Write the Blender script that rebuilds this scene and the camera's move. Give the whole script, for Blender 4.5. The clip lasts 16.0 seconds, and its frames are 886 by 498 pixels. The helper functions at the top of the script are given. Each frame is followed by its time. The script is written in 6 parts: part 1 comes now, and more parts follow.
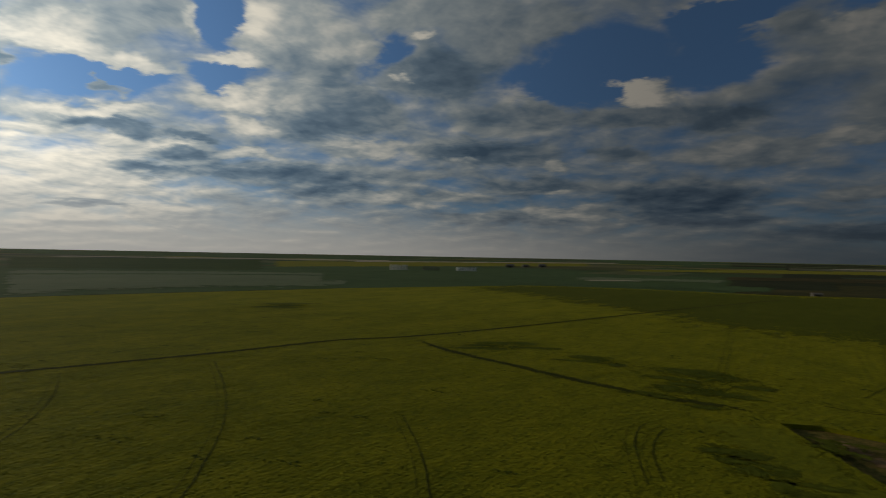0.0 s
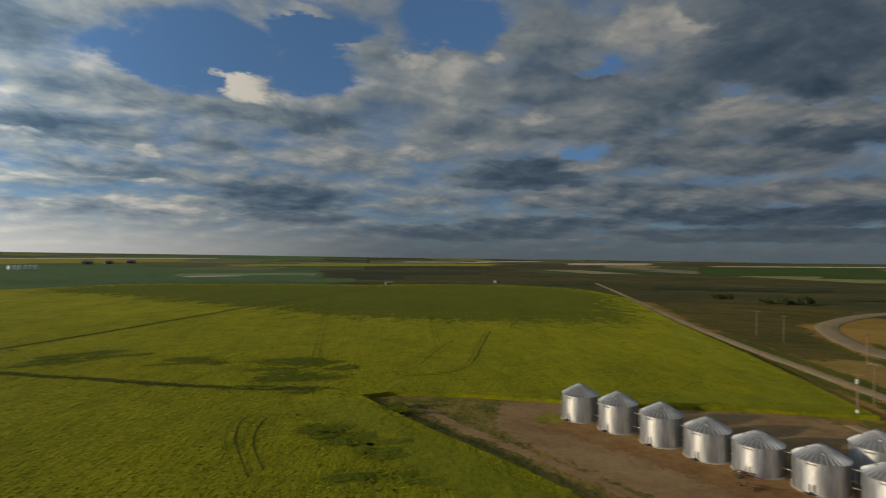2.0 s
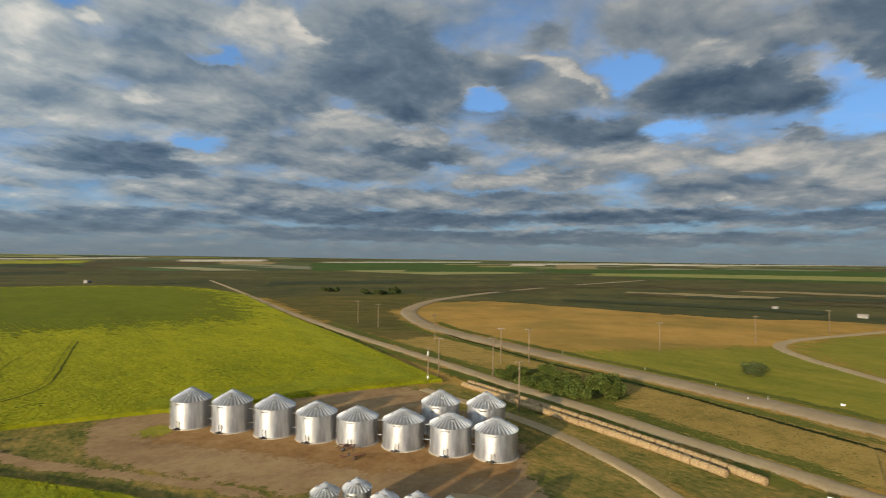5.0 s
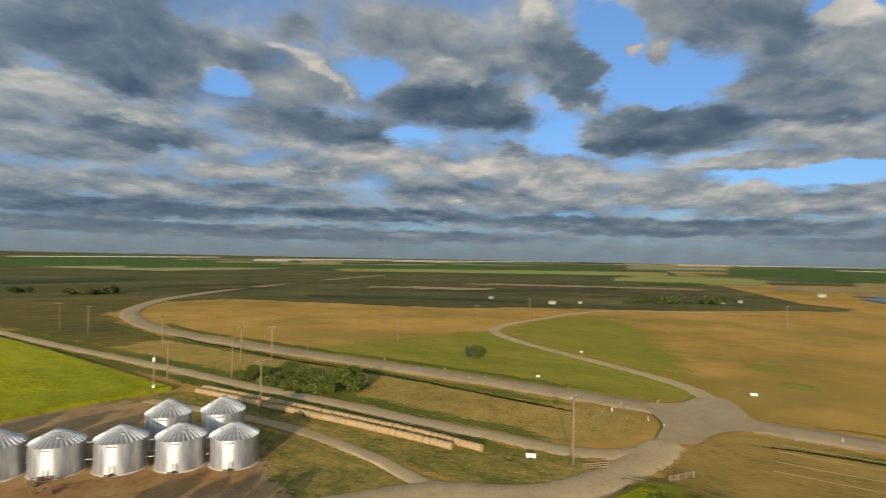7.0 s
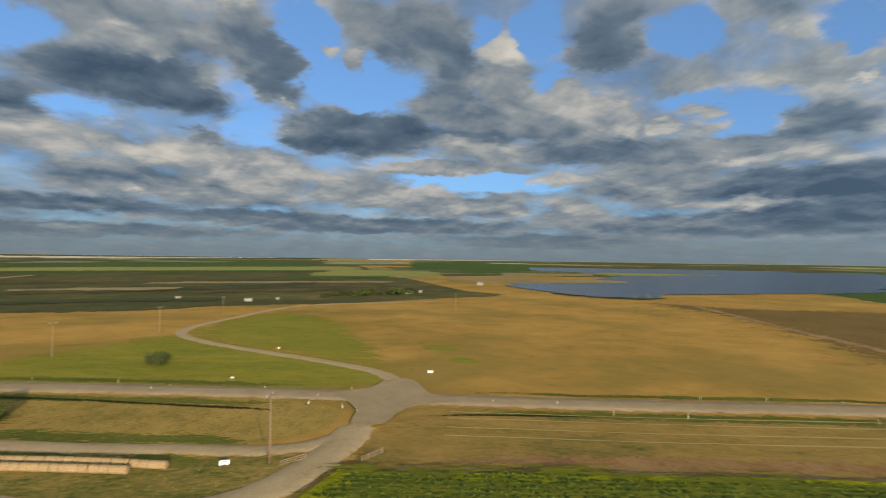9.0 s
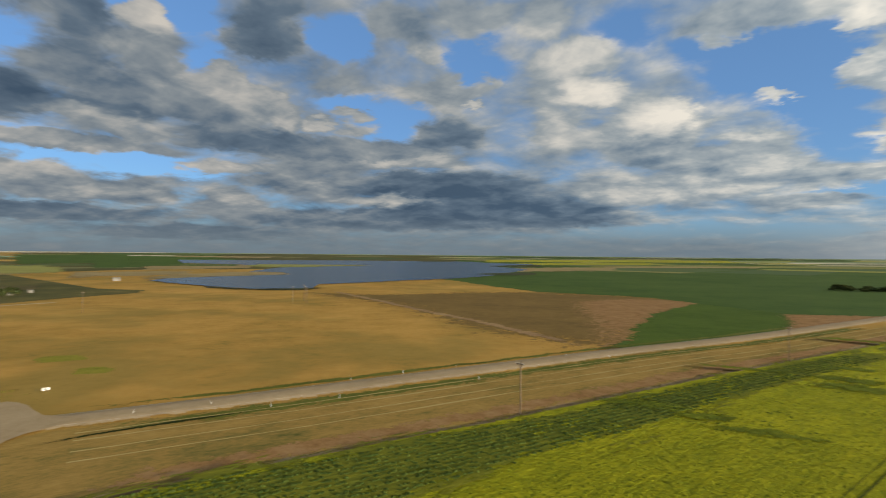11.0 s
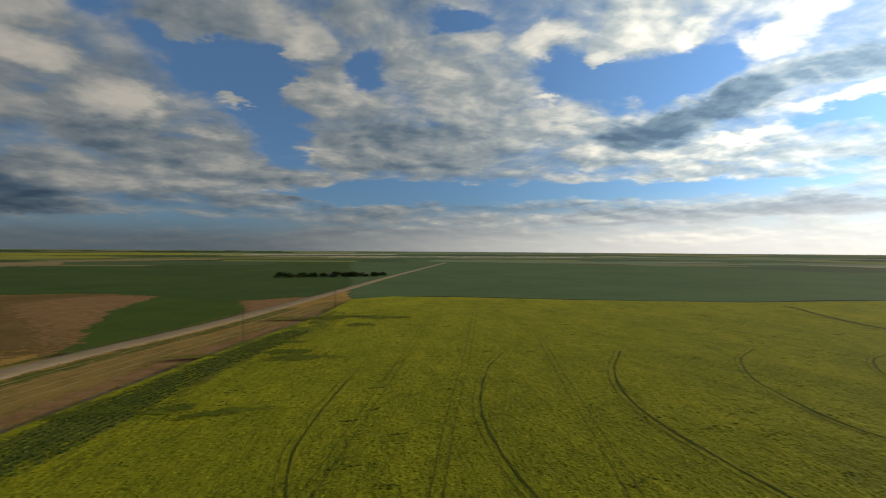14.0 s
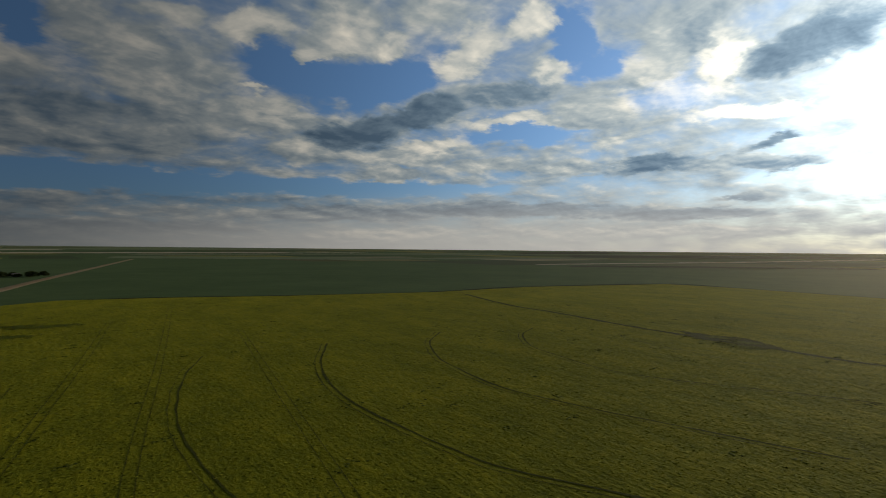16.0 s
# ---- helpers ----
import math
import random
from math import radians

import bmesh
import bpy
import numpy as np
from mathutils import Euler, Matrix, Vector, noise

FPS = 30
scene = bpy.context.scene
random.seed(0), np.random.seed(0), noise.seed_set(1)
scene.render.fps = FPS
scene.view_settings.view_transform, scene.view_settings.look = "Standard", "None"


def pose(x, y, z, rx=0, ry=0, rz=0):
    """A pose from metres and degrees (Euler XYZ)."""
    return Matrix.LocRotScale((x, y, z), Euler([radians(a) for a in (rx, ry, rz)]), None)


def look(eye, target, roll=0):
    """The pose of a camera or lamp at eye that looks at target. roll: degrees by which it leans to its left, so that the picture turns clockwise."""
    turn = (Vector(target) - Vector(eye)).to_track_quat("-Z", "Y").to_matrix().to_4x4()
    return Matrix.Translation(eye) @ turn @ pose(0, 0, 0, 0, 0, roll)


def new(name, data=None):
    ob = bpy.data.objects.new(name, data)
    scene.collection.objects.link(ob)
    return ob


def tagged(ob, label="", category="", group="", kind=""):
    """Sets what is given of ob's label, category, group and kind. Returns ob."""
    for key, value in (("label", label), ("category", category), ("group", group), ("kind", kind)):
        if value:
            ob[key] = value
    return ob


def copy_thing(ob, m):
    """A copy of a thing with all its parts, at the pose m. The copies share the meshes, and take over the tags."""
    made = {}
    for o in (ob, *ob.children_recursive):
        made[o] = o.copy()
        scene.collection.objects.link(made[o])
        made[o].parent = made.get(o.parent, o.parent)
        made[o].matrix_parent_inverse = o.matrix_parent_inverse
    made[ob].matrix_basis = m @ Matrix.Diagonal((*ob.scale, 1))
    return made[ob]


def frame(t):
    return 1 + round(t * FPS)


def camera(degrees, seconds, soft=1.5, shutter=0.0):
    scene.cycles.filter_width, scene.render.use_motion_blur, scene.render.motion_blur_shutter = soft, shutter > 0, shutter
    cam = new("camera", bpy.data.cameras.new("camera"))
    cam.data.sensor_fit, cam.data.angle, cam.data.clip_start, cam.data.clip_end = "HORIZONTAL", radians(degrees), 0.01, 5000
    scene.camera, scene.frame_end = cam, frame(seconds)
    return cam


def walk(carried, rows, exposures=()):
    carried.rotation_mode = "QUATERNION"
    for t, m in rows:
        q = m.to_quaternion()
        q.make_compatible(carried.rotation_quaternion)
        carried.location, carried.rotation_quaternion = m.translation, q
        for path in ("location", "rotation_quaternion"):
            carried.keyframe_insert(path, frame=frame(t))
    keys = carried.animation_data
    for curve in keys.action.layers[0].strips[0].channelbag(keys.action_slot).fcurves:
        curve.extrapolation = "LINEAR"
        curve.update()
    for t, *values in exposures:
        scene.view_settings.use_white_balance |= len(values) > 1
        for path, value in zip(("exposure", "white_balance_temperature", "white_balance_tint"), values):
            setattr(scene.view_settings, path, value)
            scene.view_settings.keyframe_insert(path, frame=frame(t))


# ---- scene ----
cam = camera(77.56, 16.0, soft=1.0, shutter=0.4)
PATH = [
    (0, (0.00, 0.00, 32.00), (-68.92, 187.73, 34.66), 1.08),
    (0.5, (0.00, 0.00, 32.00), (-33.55, 197.14, 34.89), 0.97),
    (1, (0.00, 0.00, 32.00), (3.01, 199.95, 35.17), 0.87),
    (1.5, (0.00, 0.00, 32.00), (37.99, 196.33, 35.14), 0.84),
    (2, (0.00, 0.00, 32.00), (66.99, 188.42, 35.16), 0.82),
    (2.5, (0.00, 0.00, 32.00), (92.52, 177.28, 35.20), 0.86),
    (3, (0.00, 0.00, 32.00), (116.06, 162.85, 35.29), 0.89),
    (5.5, (0.00, 0.00, 32.00), (179.03, 89.08, 35.57), 0.89),
    (6, (0.00, 0.00, 32.00), (187.97, 68.24, 35.37), 1.03),
    (6.5, (0.00, 0.00, 32.00), (194.72, 45.51, 35.56), 1.10),
    (7, (0.00, 0.00, 32.00), (198.83, 21.30, 35.67), 1.15),
    (7.5, (0.00, 0.00, 32.00), (199.93, -3.52, 35.83), 1.16),
    (8, (0.00, 0.00, 32.00), (197.95, -28.31, 35.99), 1.04),
    (8.5, (0.00, 0.00, 32.00), (192.33, -54.72, 35.95), 0.98),
    (9, (0.00, 0.00, 32.00), (181.89, -83.07, 35.79), 0.78),
    (11.5, (0.00, 0.00, 32.00), (75.76, -185.09, 34.00), 0.45),
    (12, (0.00, 0.00, 32.00), (45.99, -194.63, 33.92), 0.25),
    (12.5, (0.00, 0.00, 32.00), (14.42, -199.47, 33.59), 0.14),
    (13, (0.00, 0.00, 32.00), (-15.25, -199.41, 33.33), 0.20),
    (13.5, (0.00, 0.00, 32.00), (-43.51, -195.21, 32.99), 0.22),
    (14, (0.00, 0.00, 32.00), (-71.61, -186.74, 32.89), 0.40),
    (14.5, (0.00, 0.00, 32.00), (-96.99, -174.91, 32.70), 0.49),
    (15, (0.00, 0.00, 32.00), (-120.36, -159.73, 32.52), 0.41),
    (15.5, (0.00, 0.00, 32.00), (-141.02, -141.82, 32.37), 0.52),
    (16, (0.00, 0.00, 32.00), (-154.70, -126.76, 32.13), 0.56),
]
walk(
    cam,
    [(t, look(eye, target, roll)) for t, eye, target, roll in PATH],
    exposures=[(0, -2.27), (1, -1.66), (2, -0.85), (3, -0.12), (5.5, 0.24), (7, 0.32), (9, 0.26), (11.5, 0.1), (12.5, -0.12), (14, -0.7), (15, -1.32), (16, -1.95)],
)

# ---- world, sun ----
SUN_AZ, SUN_EL = 88.0, 11.5  # degrees: azimuth counted leftwards from +y


def heading(az, el):
    a, e = radians(az), radians(el)
    return Vector((-math.sin(a) * math.cos(e), math.cos(a) * math.cos(e), math.sin(e)))


class Nodes:
    """Short hand for building a node tree."""

    def __init__(self, tree):
        self.tree = tree
        tree.nodes.clear()

    def add(self, kind, ins=(), operation="", interpolation_type="", use_clamp=False):
        n = self.tree.nodes.new(kind)
        if operation:
            n.operation = operation
        if interpolation_type:
            n.interpolation_type = interpolation_type
        if use_clamp:
            n.use_clamp = True
        for k, v in dict(ins).items():
            if isinstance(v, bpy.types.NodeSocket):
                self.tree.links.new(v, n.inputs[k])
            else:
                n.inputs[k].default_value = v
        return n

    def math(self, op, a, b=0.0, c=0.0, clamp=False):
        return self.add("ShaderNodeMath", {0: a, 1: b, 2: c}, operation=op, use_clamp=clamp).outputs[0]

    def vec(self, op, a, b=(0, 0, 0)):
        n = self.add("ShaderNodeVectorMath", {0: a, 1: b}, operation=op)
        return n.outputs["Value"] if op in ("DISTANCE", "LENGTH", "DOT_PRODUCT") else n.outputs["Vector"]

    def noise(self, vector, scale, detail=4.0, rough=0.55, distortion=0.0):
        return self.add("ShaderNodeTexNoise", {"Vector": vector, "Scale": scale, "Detail": detail, "Roughness": rough, "Distortion": distortion}).outputs[0]

    def span(self, v, a, b, c=0.0, d=1.0, smooth=True):
        return self.add("ShaderNodeMapRange", {0: v, 1: a, 2: b, 3: c, 4: d}, interpolation_type="SMOOTHSTEP" if smooth else "LINEAR").outputs[0]

    def mix(self, f, a, b, blend="MIX"):
        n = self.add("ShaderNodeMix")
        n.data_type, n.blend_type = "RGBA", blend
        for k, v in ((0, f), (6, a), (7, b)):
            if isinstance(v, bpy.types.NodeSocket):
                self.tree.links.new(v, n.inputs[k])
            else:
                n.inputs[k].default_value = v if k == 0 else (*v[:3], 1)
        return n.outputs[2]

    def ramp(self, f, stops):
        n = self.add("ShaderNodeValToRGB", {0: f})
        e = n.color_ramp.elements
        while len(e) < len(stops):
            e.new(0.5)
        for el, (p, c) in zip(e, stops):
            el.position, el.color = p, (*c, 1)
        return n.outputs[0]


# Clouds and gaps: azimuth, elevation, half width, half height and tilt in degrees, cover (below 0 a gap), tone (below 0 slate, above 0 cream)
CLOUDS_NORTH_WEST_A = [
    (55.3, 5.3, 12.9, 5.7, 5, 0.6, 0.55), (53.6, 19.5, 6.4, 1.8, 14, 1, 0.15), (57.2, 18.2, 3.3, 1.1, 14, 1, 0.4), (55.6, 17.1, 5.2, 1.0, 4, 1, 0.6),
    (49.8, 20.8, 3.4, 1.3, 13, 1, -0.1), (45.6, 20.9, 1.6, 0.8, 11, 1, 0.5), (42.7, 22.1, 2.4, 2.8, 10, -1, 0), (53.5, 15.0, 6.1, 1.8, 11, -0.8, 0),
    (50.1, 16.6, 4.6, 0.7, -1, 0.9, 0.5), (58.9, 15.2, 1.1, 0.6, 13, 1, -0.3), (51.4, 14.4, 1.3, 0.6, 10, 0.8, -0.2), (42.0, 17.1, 2.9, 2.0, 8, -0.9, 0),
    (34.7, 21.2, 5.7, 3.5, 6, 1, 0.35), (39.0, 22.2, 2.0, 1.4, 27, 0.9, 0.6),
]
CLOUDS_NORTH_WEST_B = [
    (41.5, 18.4, 2.9, 0.9, -7, 1, 0.6), (33.5, 18.3, 4.2, 1.8, 5, 1, -0.2), (31.3, 20.8, 3.7, 1.3, 5, 1, 0.2), (40.4, 14.5, 5.5, 1.1, 6, 1, 0.55),
    (33.4, 15.1, 4.3, 1.6, 5, 1, 0.3), (53.4, 12.0, 6.1, 0.8, 9, 0.9, 0.6), (51.3, 11.0, 5.5, 0.7, 2, 1, -0.5), (44.9, 10.9, 2.4, 0.5, 6, 1, -0.6),
    (57.0, 9.8, 3.0, 0.7, 9, 0.9, 0.5), (30.0, 14.8, 5.0, 2.4, 4, 1, -0.3), (32.2, 12.7, 6.0, 1.5, -1, 1, -0.45), (40.4, 12.4, 3.0, 0.9, -10, 1, 0.5),
    (27.6, 10.8, 5.1, 0.9, 2, 1, 0.35), (47.2, 9.6, 5.1, 0.7, 6, 1, 0.5),
]
CLOUDS_NORTH_WEST_C = [
    (45.3, 9.0, 3.8, 0.7, 0, 1, -0.4), (48.1, 7.5, 3.7, 0.7, 5, 1, -0.35), (36.5, 7.8, 8.5, 1.1, -1, 1, -0.45), (31.5, 6.3, 6.1, 1.1, 2, 1, -0.5),
    (39.8, 9.5, 3.1, 0.5, 4, 1, 0.4), (25.5, 19.9, 2.2, 2.1, 3, -1, 0), (26.2, 23.9, 3.2, 1.5, 3, 1, 0.2), (20.9, 23.6, 6.5, 2.0, 1, 1, 0),
    (20.7, 18.4, 6.1, 2.7, 1, 1, -0.45), (16.1, 21.6, 3.3, 2.0, 0, 1, -0.1), (22.0, 21.4, 1.1, 0.4, 2, 1, 0.6), (24.3, 18.0, 0.8, 0.4, 2, 1, 0.4),
    (10.3, 23.0, 3.2, 2.2, -3, 1, 0.05), (3.6, 19.0, 5.6, 4.1, -4, -1, 0),
]
CLOUDS_NORTH_WEST_D = [
    (7.9, 17.2, 5.4, 2.1, -3, -1, 0), (0.3, 16.0, 2.5, 1.4, -5, 1, 0.75), (0.8, 13.4, 5.6, 1.0, -4, 1, -0.2), (13.6, 14.1, 6.2, 1.4, -1, 1, -0.15),
    (16.5, 13.3, 2.9, 0.8, 0, 1, 0.1), (15.9, 10.8, 7.4, 1.4, 0, 1, -0.5), (18.2, 9.9, 1.4, 0.5, 1, 1, 0.3), (8.9, 9.3, 1.7, 0.5, -1, 1, 0.3),
    (2.3, 10.3, 3.1, 0.8, -2, 1, -0.1), (25.2, 8.3, 5.7, 0.8, 2, 1, 0), (24.0, 6.0, 9.2, 0.8, 1, 1, 0.25), (10.0, 7.3, 6.7, 0.9, 0, 1, -0.2),
    (7.7, 4.5, 5.0, 0.8, 0, 1, 0.3), (14.6, 4.1, 7.5, 0.6, 1, 1, -0.3),
]
CLOUDS_NORTH_WEST_E = [
    (53.3, 4.0, 3.7, 0.3, -3, 1, -0.1),
]
CLOUDS_NORTH_A = [
    (-6.3, 21.5, 4.7, 3.0, 6, -0.9, 0), (-20.2, 23.3, 5.4, 2.5, 1, -1, 0), (-11.4, 20.4, 3.3, 1.0, 4, 0.7, -0.2), (-5.1, 23.4, 3.1, 0.7, 7, 0.5, 0),
    (-6.3, 18.0, 4.3, 2.1, 5, -0.8, 0), (-3.1, 14.0, 3.1, 0.9, -5, 1, -0.25), (-19.1, 19.1, 5.0, 1.6, 1, 1, 0.3), (-16.1, 20.1, 1.9, 0.7, 2, 1, 0.5),
    (-20.3, 16.4, 6.2, 2.2, 1, 1, 0.15), (-25.2, 20.4, 1.4, 0.9, -1, 1, 0.5), (-14.4, 15.2, 3.4, 1.4, 2, 0.4, -0.1), (-31.3, 22.0, 4.7, 2.3, -4, 1, -0.1),
    (-31.9, 17.3, 7.0, 2.4, -3, 1, -0.3), (-35.2, 18.4, 1.8, 0.6, -4, -0.6, 0),
]
CLOUDS_NORTH_B = [
    (-33.6, 15.6, 1.6, 0.6, -3, -0.6, 0), (-40.0, 22.7, 2.9, 1.4, -7, 1, 0.55), (-43.5, 21.0, 2.8, 1.2, -8, 1, 0.35), (-49.2, 20.8, 3.8, 2.3, -11, 1, 0.1),
    (-55.0, 19.7, 3.8, 2.1, -13, 1, -0.3), (-47.4, 17.9, 6.2, 1.9, -8, 1, -0.3), (-53.8, 15.0, 5.1, 1.6, -9, 1, -0.55), (-41.0, 15.6, 5.9, 2.0, -5, 1, -0.25),
    (-35.2, 13.4, 6.9, 1.6, -3, 1, -0.3), (-29.6, 14.0, 1.1, 0.4, -2, 1, 0.3), (-47.4, 12.5, 6.3, 1.2, -6, 1, 0.1), (-55.8, 12.2, 2.6, 0.7, -8, 1, 0.15),
    (-54.3, 10.4, 4.7, 1.0, -6, 1, -0.5), (-23.9, 13.1, 7.4, 1.7, 0, 1, -0.1),
]
CLOUDS_NORTH_C = [
    (-34.7, 10.6, 4.3, 0.7, -2, -0.5, 0), (-42.1, 10.9, 4.0, 1.1, -4, 1, -0.2), (-48.8, 8.9, 5.8, 1.1, -4, 1, 0), (-7.0, 12.9, 3.8, 1.1, 4, 0.8, -0.4),
    (-8.7, 9.9, 6.7, 1.2, -5, 1, 0.15), (-16.8, 10.8, 3.5, 0.7, 1, 1, 0.35), (-26.3, 8.3, 7.4, 1.1, 0, 1, -0.6), (-30.9, 7.7, 3.9, 0.6, -1, 1, -0.5),
    (-11.7, 6.4, 4.6, 0.8, 2, 0.2, -0.1), (-18.1, 5.9, 3.5, 0.7, 1, 1, 0.3), (-3.3, 5.8, 7.0, 2.0, 3, 1, -0.45), (-37.5, 6.2, 9.4, 1.4, -1, 1, -0.15),
    (-55.1, 5.8, 3.9, 0.9, -3, 1, 0.1), (-42.6, 4.7, 7.4, 0.6, -1, 1, -0.3),
]
CLOUDS_NORTH_D = [
    (-21.7, 2.6, 12.6, 0.8, 1, 1, -0.5), (-47.4, 2.5, 11.8, 0.7, 0, 1, -0.45), (-4.4, 3.8, 7.1, 0.8, 2, 1, -0.3), (6.9, 4.4, 4.2, 0.8, -2, 1, 0.4),
    (9.3, 9.4, 1.8, 0.5, 0, 1, 0.45), (8.3, 6.6, 1.4, 0.4, -7, 1, 0.4), (0.7, 16.0, 2.4, 1.3, 7, 1, 0.85), (2.2, 14.0, 3.9, 0.8, -4, 1, -0.05),
]
CLOUDS_NORTH_EAST_A = [
    (-50.2, 21.6, 6.2, 3.0, 6, 1, -0.35), (-57.2, 18.0, 10.9, 2.7, 3, 1, -0.4), (-38.6, 21.5, 4.7, 1.7, -16, 1, 0.3), (-43.7, 21.6, 1.8, 0.8, -34, 1, 0.55),
    (-40.1, 22.5, 2.7, 0.7, 0, 1, 0.5), (-35.8, 18.7, 2.6, 0.7, -6, -0.2, 0), (-32.3, 16.6, 5.3, 2.4, 0, 1, -0.15), (-29.4, 14.3, 2.3, 0.6, -7, 1, 0.35),
    (-34.1, 13.4, 5.6, 1.5, -3, 1, -0.1), (-34.6, 10.7, 4.0, 0.6, -2, -0.5, 0), (-28.3, 9.0, 5.0, 1.2, 1, 1, -0.6), (-33.8, 9.4, 2.2, 0.5, 6, 1, 0.2),
    (-40.8, 10.3, 6.4, 1.6, 0, 1, -0.15), (-48.2, 13.4, 3.7, 0.9, 5, 1, 0.2),
]
CLOUDS_NORTH_EAST_B = [
    (-46.0, 14.5, 3.1, 0.5, 5, 1, 0.25), (-55.0, 11.0, 6.2, 1.1, 3, 1, -0.45), (-54.9, 12.4, 3.4, 0.7, -5, 1, 0.2), (-61.9, 16.5, 3.4, 1.1, 1, -0.5, 0),
    (-63.0, 19.8, 3.3, 1.3, 1, 0.8, -0.1), (-70.1, 16.8, 4.4, 2.2, -1, 0.8, 0), (-68.0, 19.8, 2.5, 0.7, -24, 1, 0.5), (-71.8, 17.8, 2.2, 0.7, -40, 1, 0.5),
    (-75.8, 18.5, 3.2, 1.8, -3, -0.5, 0.1), (-68.3, 22.3, 2.7, 1.5, -1, 0.8, -0.2), (-66.6, 13.5, 4.0, 1.7, 0, 1, -0.2), (-73.6, 12.6, 6.1, 1.7, -1, 1, -0.5),
    (-80.2, 22.2, 6.0, 2.4, -6, 1, 0), (-85.5, 19.2, 5.3, 2.0, -7, 1, 0.05),
]
CLOUDS_NORTH_EAST_C = [
    (-84.5, 15.8, 9.4, 2.1, -5, 1, -0.65), (-87.0, 17.8, 1.4, 0.6, -7, 1, 0.2), (-83.9, 20.1, 1.5, 0.5, -6, 1, 0.3), (-90.9, 20.0, 2.2, 1.4, -9, 1, 0.2),
    (-93.6, 16.3, 2.6, 2.8, -8, -0.3, 0.2), (-96.6, 19.5, 3.6, 2.2, -11, 1, -0.1), (-98.2, 16.5, 3.1, 1.1, -10, 1, -0.45), (-101.3, 18.5, 1.4, 1.7, -13, -0.8, 0),
    (-97.0, 12.5, 3.6, 1.9, -7, -0.5, 0.2), (-100.9, 11.8, 2.2, 1.4, -8, 1, -0.4), (-80.3, 12.4, 3.7, 0.8, -3, -0.3, 0.2), (-86.6, 11.8, 7.3, 0.7, -4, 0.3, -0.2),
    (-90.9, 11.4, 1.8, 0.7, -5, 1, -0.4), (-78.7, 10.0, 7.0, 1.2, -2, 1, 0.4),
]
CLOUDS_NORTH_EAST_D = [
    (-89.0, 9.5, 6.1, 1.2, -4, 1, 0.45), (-97.0, 8.7, 5.3, 1.4, -5, 1, 0.4), (-70.2, 8.4, 6.3, 1.0, 0, 1, 0.4), (-62.0, 8.1, 3.5, 0.8, 1, 1, 0.4),
    (-70.2, 8.1, 2.3, 0.5, 0, 1, -0.1), (-53.9, 6.4, 6.2, 1.0, 2, 1, 0.1), (-84.1, 6.8, 6.6, 1.4, -2, 1, 0), (-93.6, 6.2, 6.6, 1.5, -3, 1, 0.05),
    (-85.6, 6.0, 0.9, 0.8, -1, 1, 0.5), (-65.6, 6.1, 7.5, 1.0, 1, 1, -0.1), (-42.0, 5.6, 7.1, 1.1, 3, 1, -0.1), (-43.0, 5.4, 2.6, 0.4, 3, 1, 0.25),
    (-32.5, 6.2, 5.2, 1.0, 5, 1, 0.05), (-30.5, 3.6, 8.2, 0.8, 3, 1, -0.3),
]
CLOUDS_NORTH_EAST_E = [
    (-52.8, 4.1, 13.8, 0.9, 2, 1, -0.45), (-76.0, 4.4, 13.6, 0.8, 0, 1, -0.4), (-95.8, 3.9, 8.4, 0.8, -1, 1, -0.3), (-70.3, 2.3, 25.9, 0.7, 1, 1, -0.35),
    (-80.4, 2.4, 2.7, 0.4, 0, 1, 0.1),
]
CLOUDS_EAST_A = [
    (-93.8, 24.2, 1.6, 1.2, 0, 1, 0.5), (-95.1, 21.9, 2.7, 2.0, 0, 1, -0.1), (-96.9, 17.7, 4.4, 2.1, -1, 1, -0.4), (-99.3, 15.3, 1.1, 0.4, -1, 1, 0.4),
    (-93.4, 16.1, 2.3, 1.6, 0, -0.2, 0.2), (-100.3, 21.8, 3.2, 3.0, -2, -0.9, 0), (-106.6, 17.4, 4.7, 2.6, -4, -0.9, 0), (-106.0, 19.0, 1.6, 0.9, -4, 1, 0.4),
    (-102.6, 20.2, 1.1, 0.4, -3, 1, 0.3), (-111.3, 22.5, 5.8, 2.4, -7, 1, -0.25), (-114.9, 20.1, 2.3, 1.9, -7, 1, -0.35), (-104.2, 24.1, 4.1, 1.0, -4, 1, -0.1),
    (-118.2, 22.5, 1.8, 1.4, -10, -0.8, 0), (-120.1, 20.3, 2.1, 1.6, -10, 1, 0.55),
]
CLOUDS_EAST_B = [
    (-113.9, 16.3, 3.9, 2.0, -6, 0.8, -0.3), (-121.9, 15.9, 3.8, 2.4, -8, 1, 0.1), (-124.8, 16.4, 2.0, 0.9, -9, 1, 0.4), (-121.0, 15.0, 2.6, 1.2, -7, 1, -0.1),
    (-103.3, 12.7, 6.0, 2.2, -2, 1, -0.45), (-109.9, 12.4, 3.6, 1.6, -3, 1, -0.4), (-95.8, 13.1, 2.8, 2.0, 0, -0.3, 0.25), (-118.3, 12.9, 4.1, 1.3, -5, 1, -0.4),
    (-115.0, 11.9, 2.9, 0.6, -4, 1, 0.2), (-120.2, 10.5, 2.2, 0.7, -4, 1, 0.35), (-109.9, 9.7, 4.7, 0.8, -2, 0, 0.2), (-116.5, 7.9, 9.4, 1.0, -2, -0.5, 0.15),
    (-107.8, 6.8, 7.4, 1.4, -1, 1, 0.3), (-95.3, 7.7, 6.3, 1.4, 1, 1, 0.4),
]
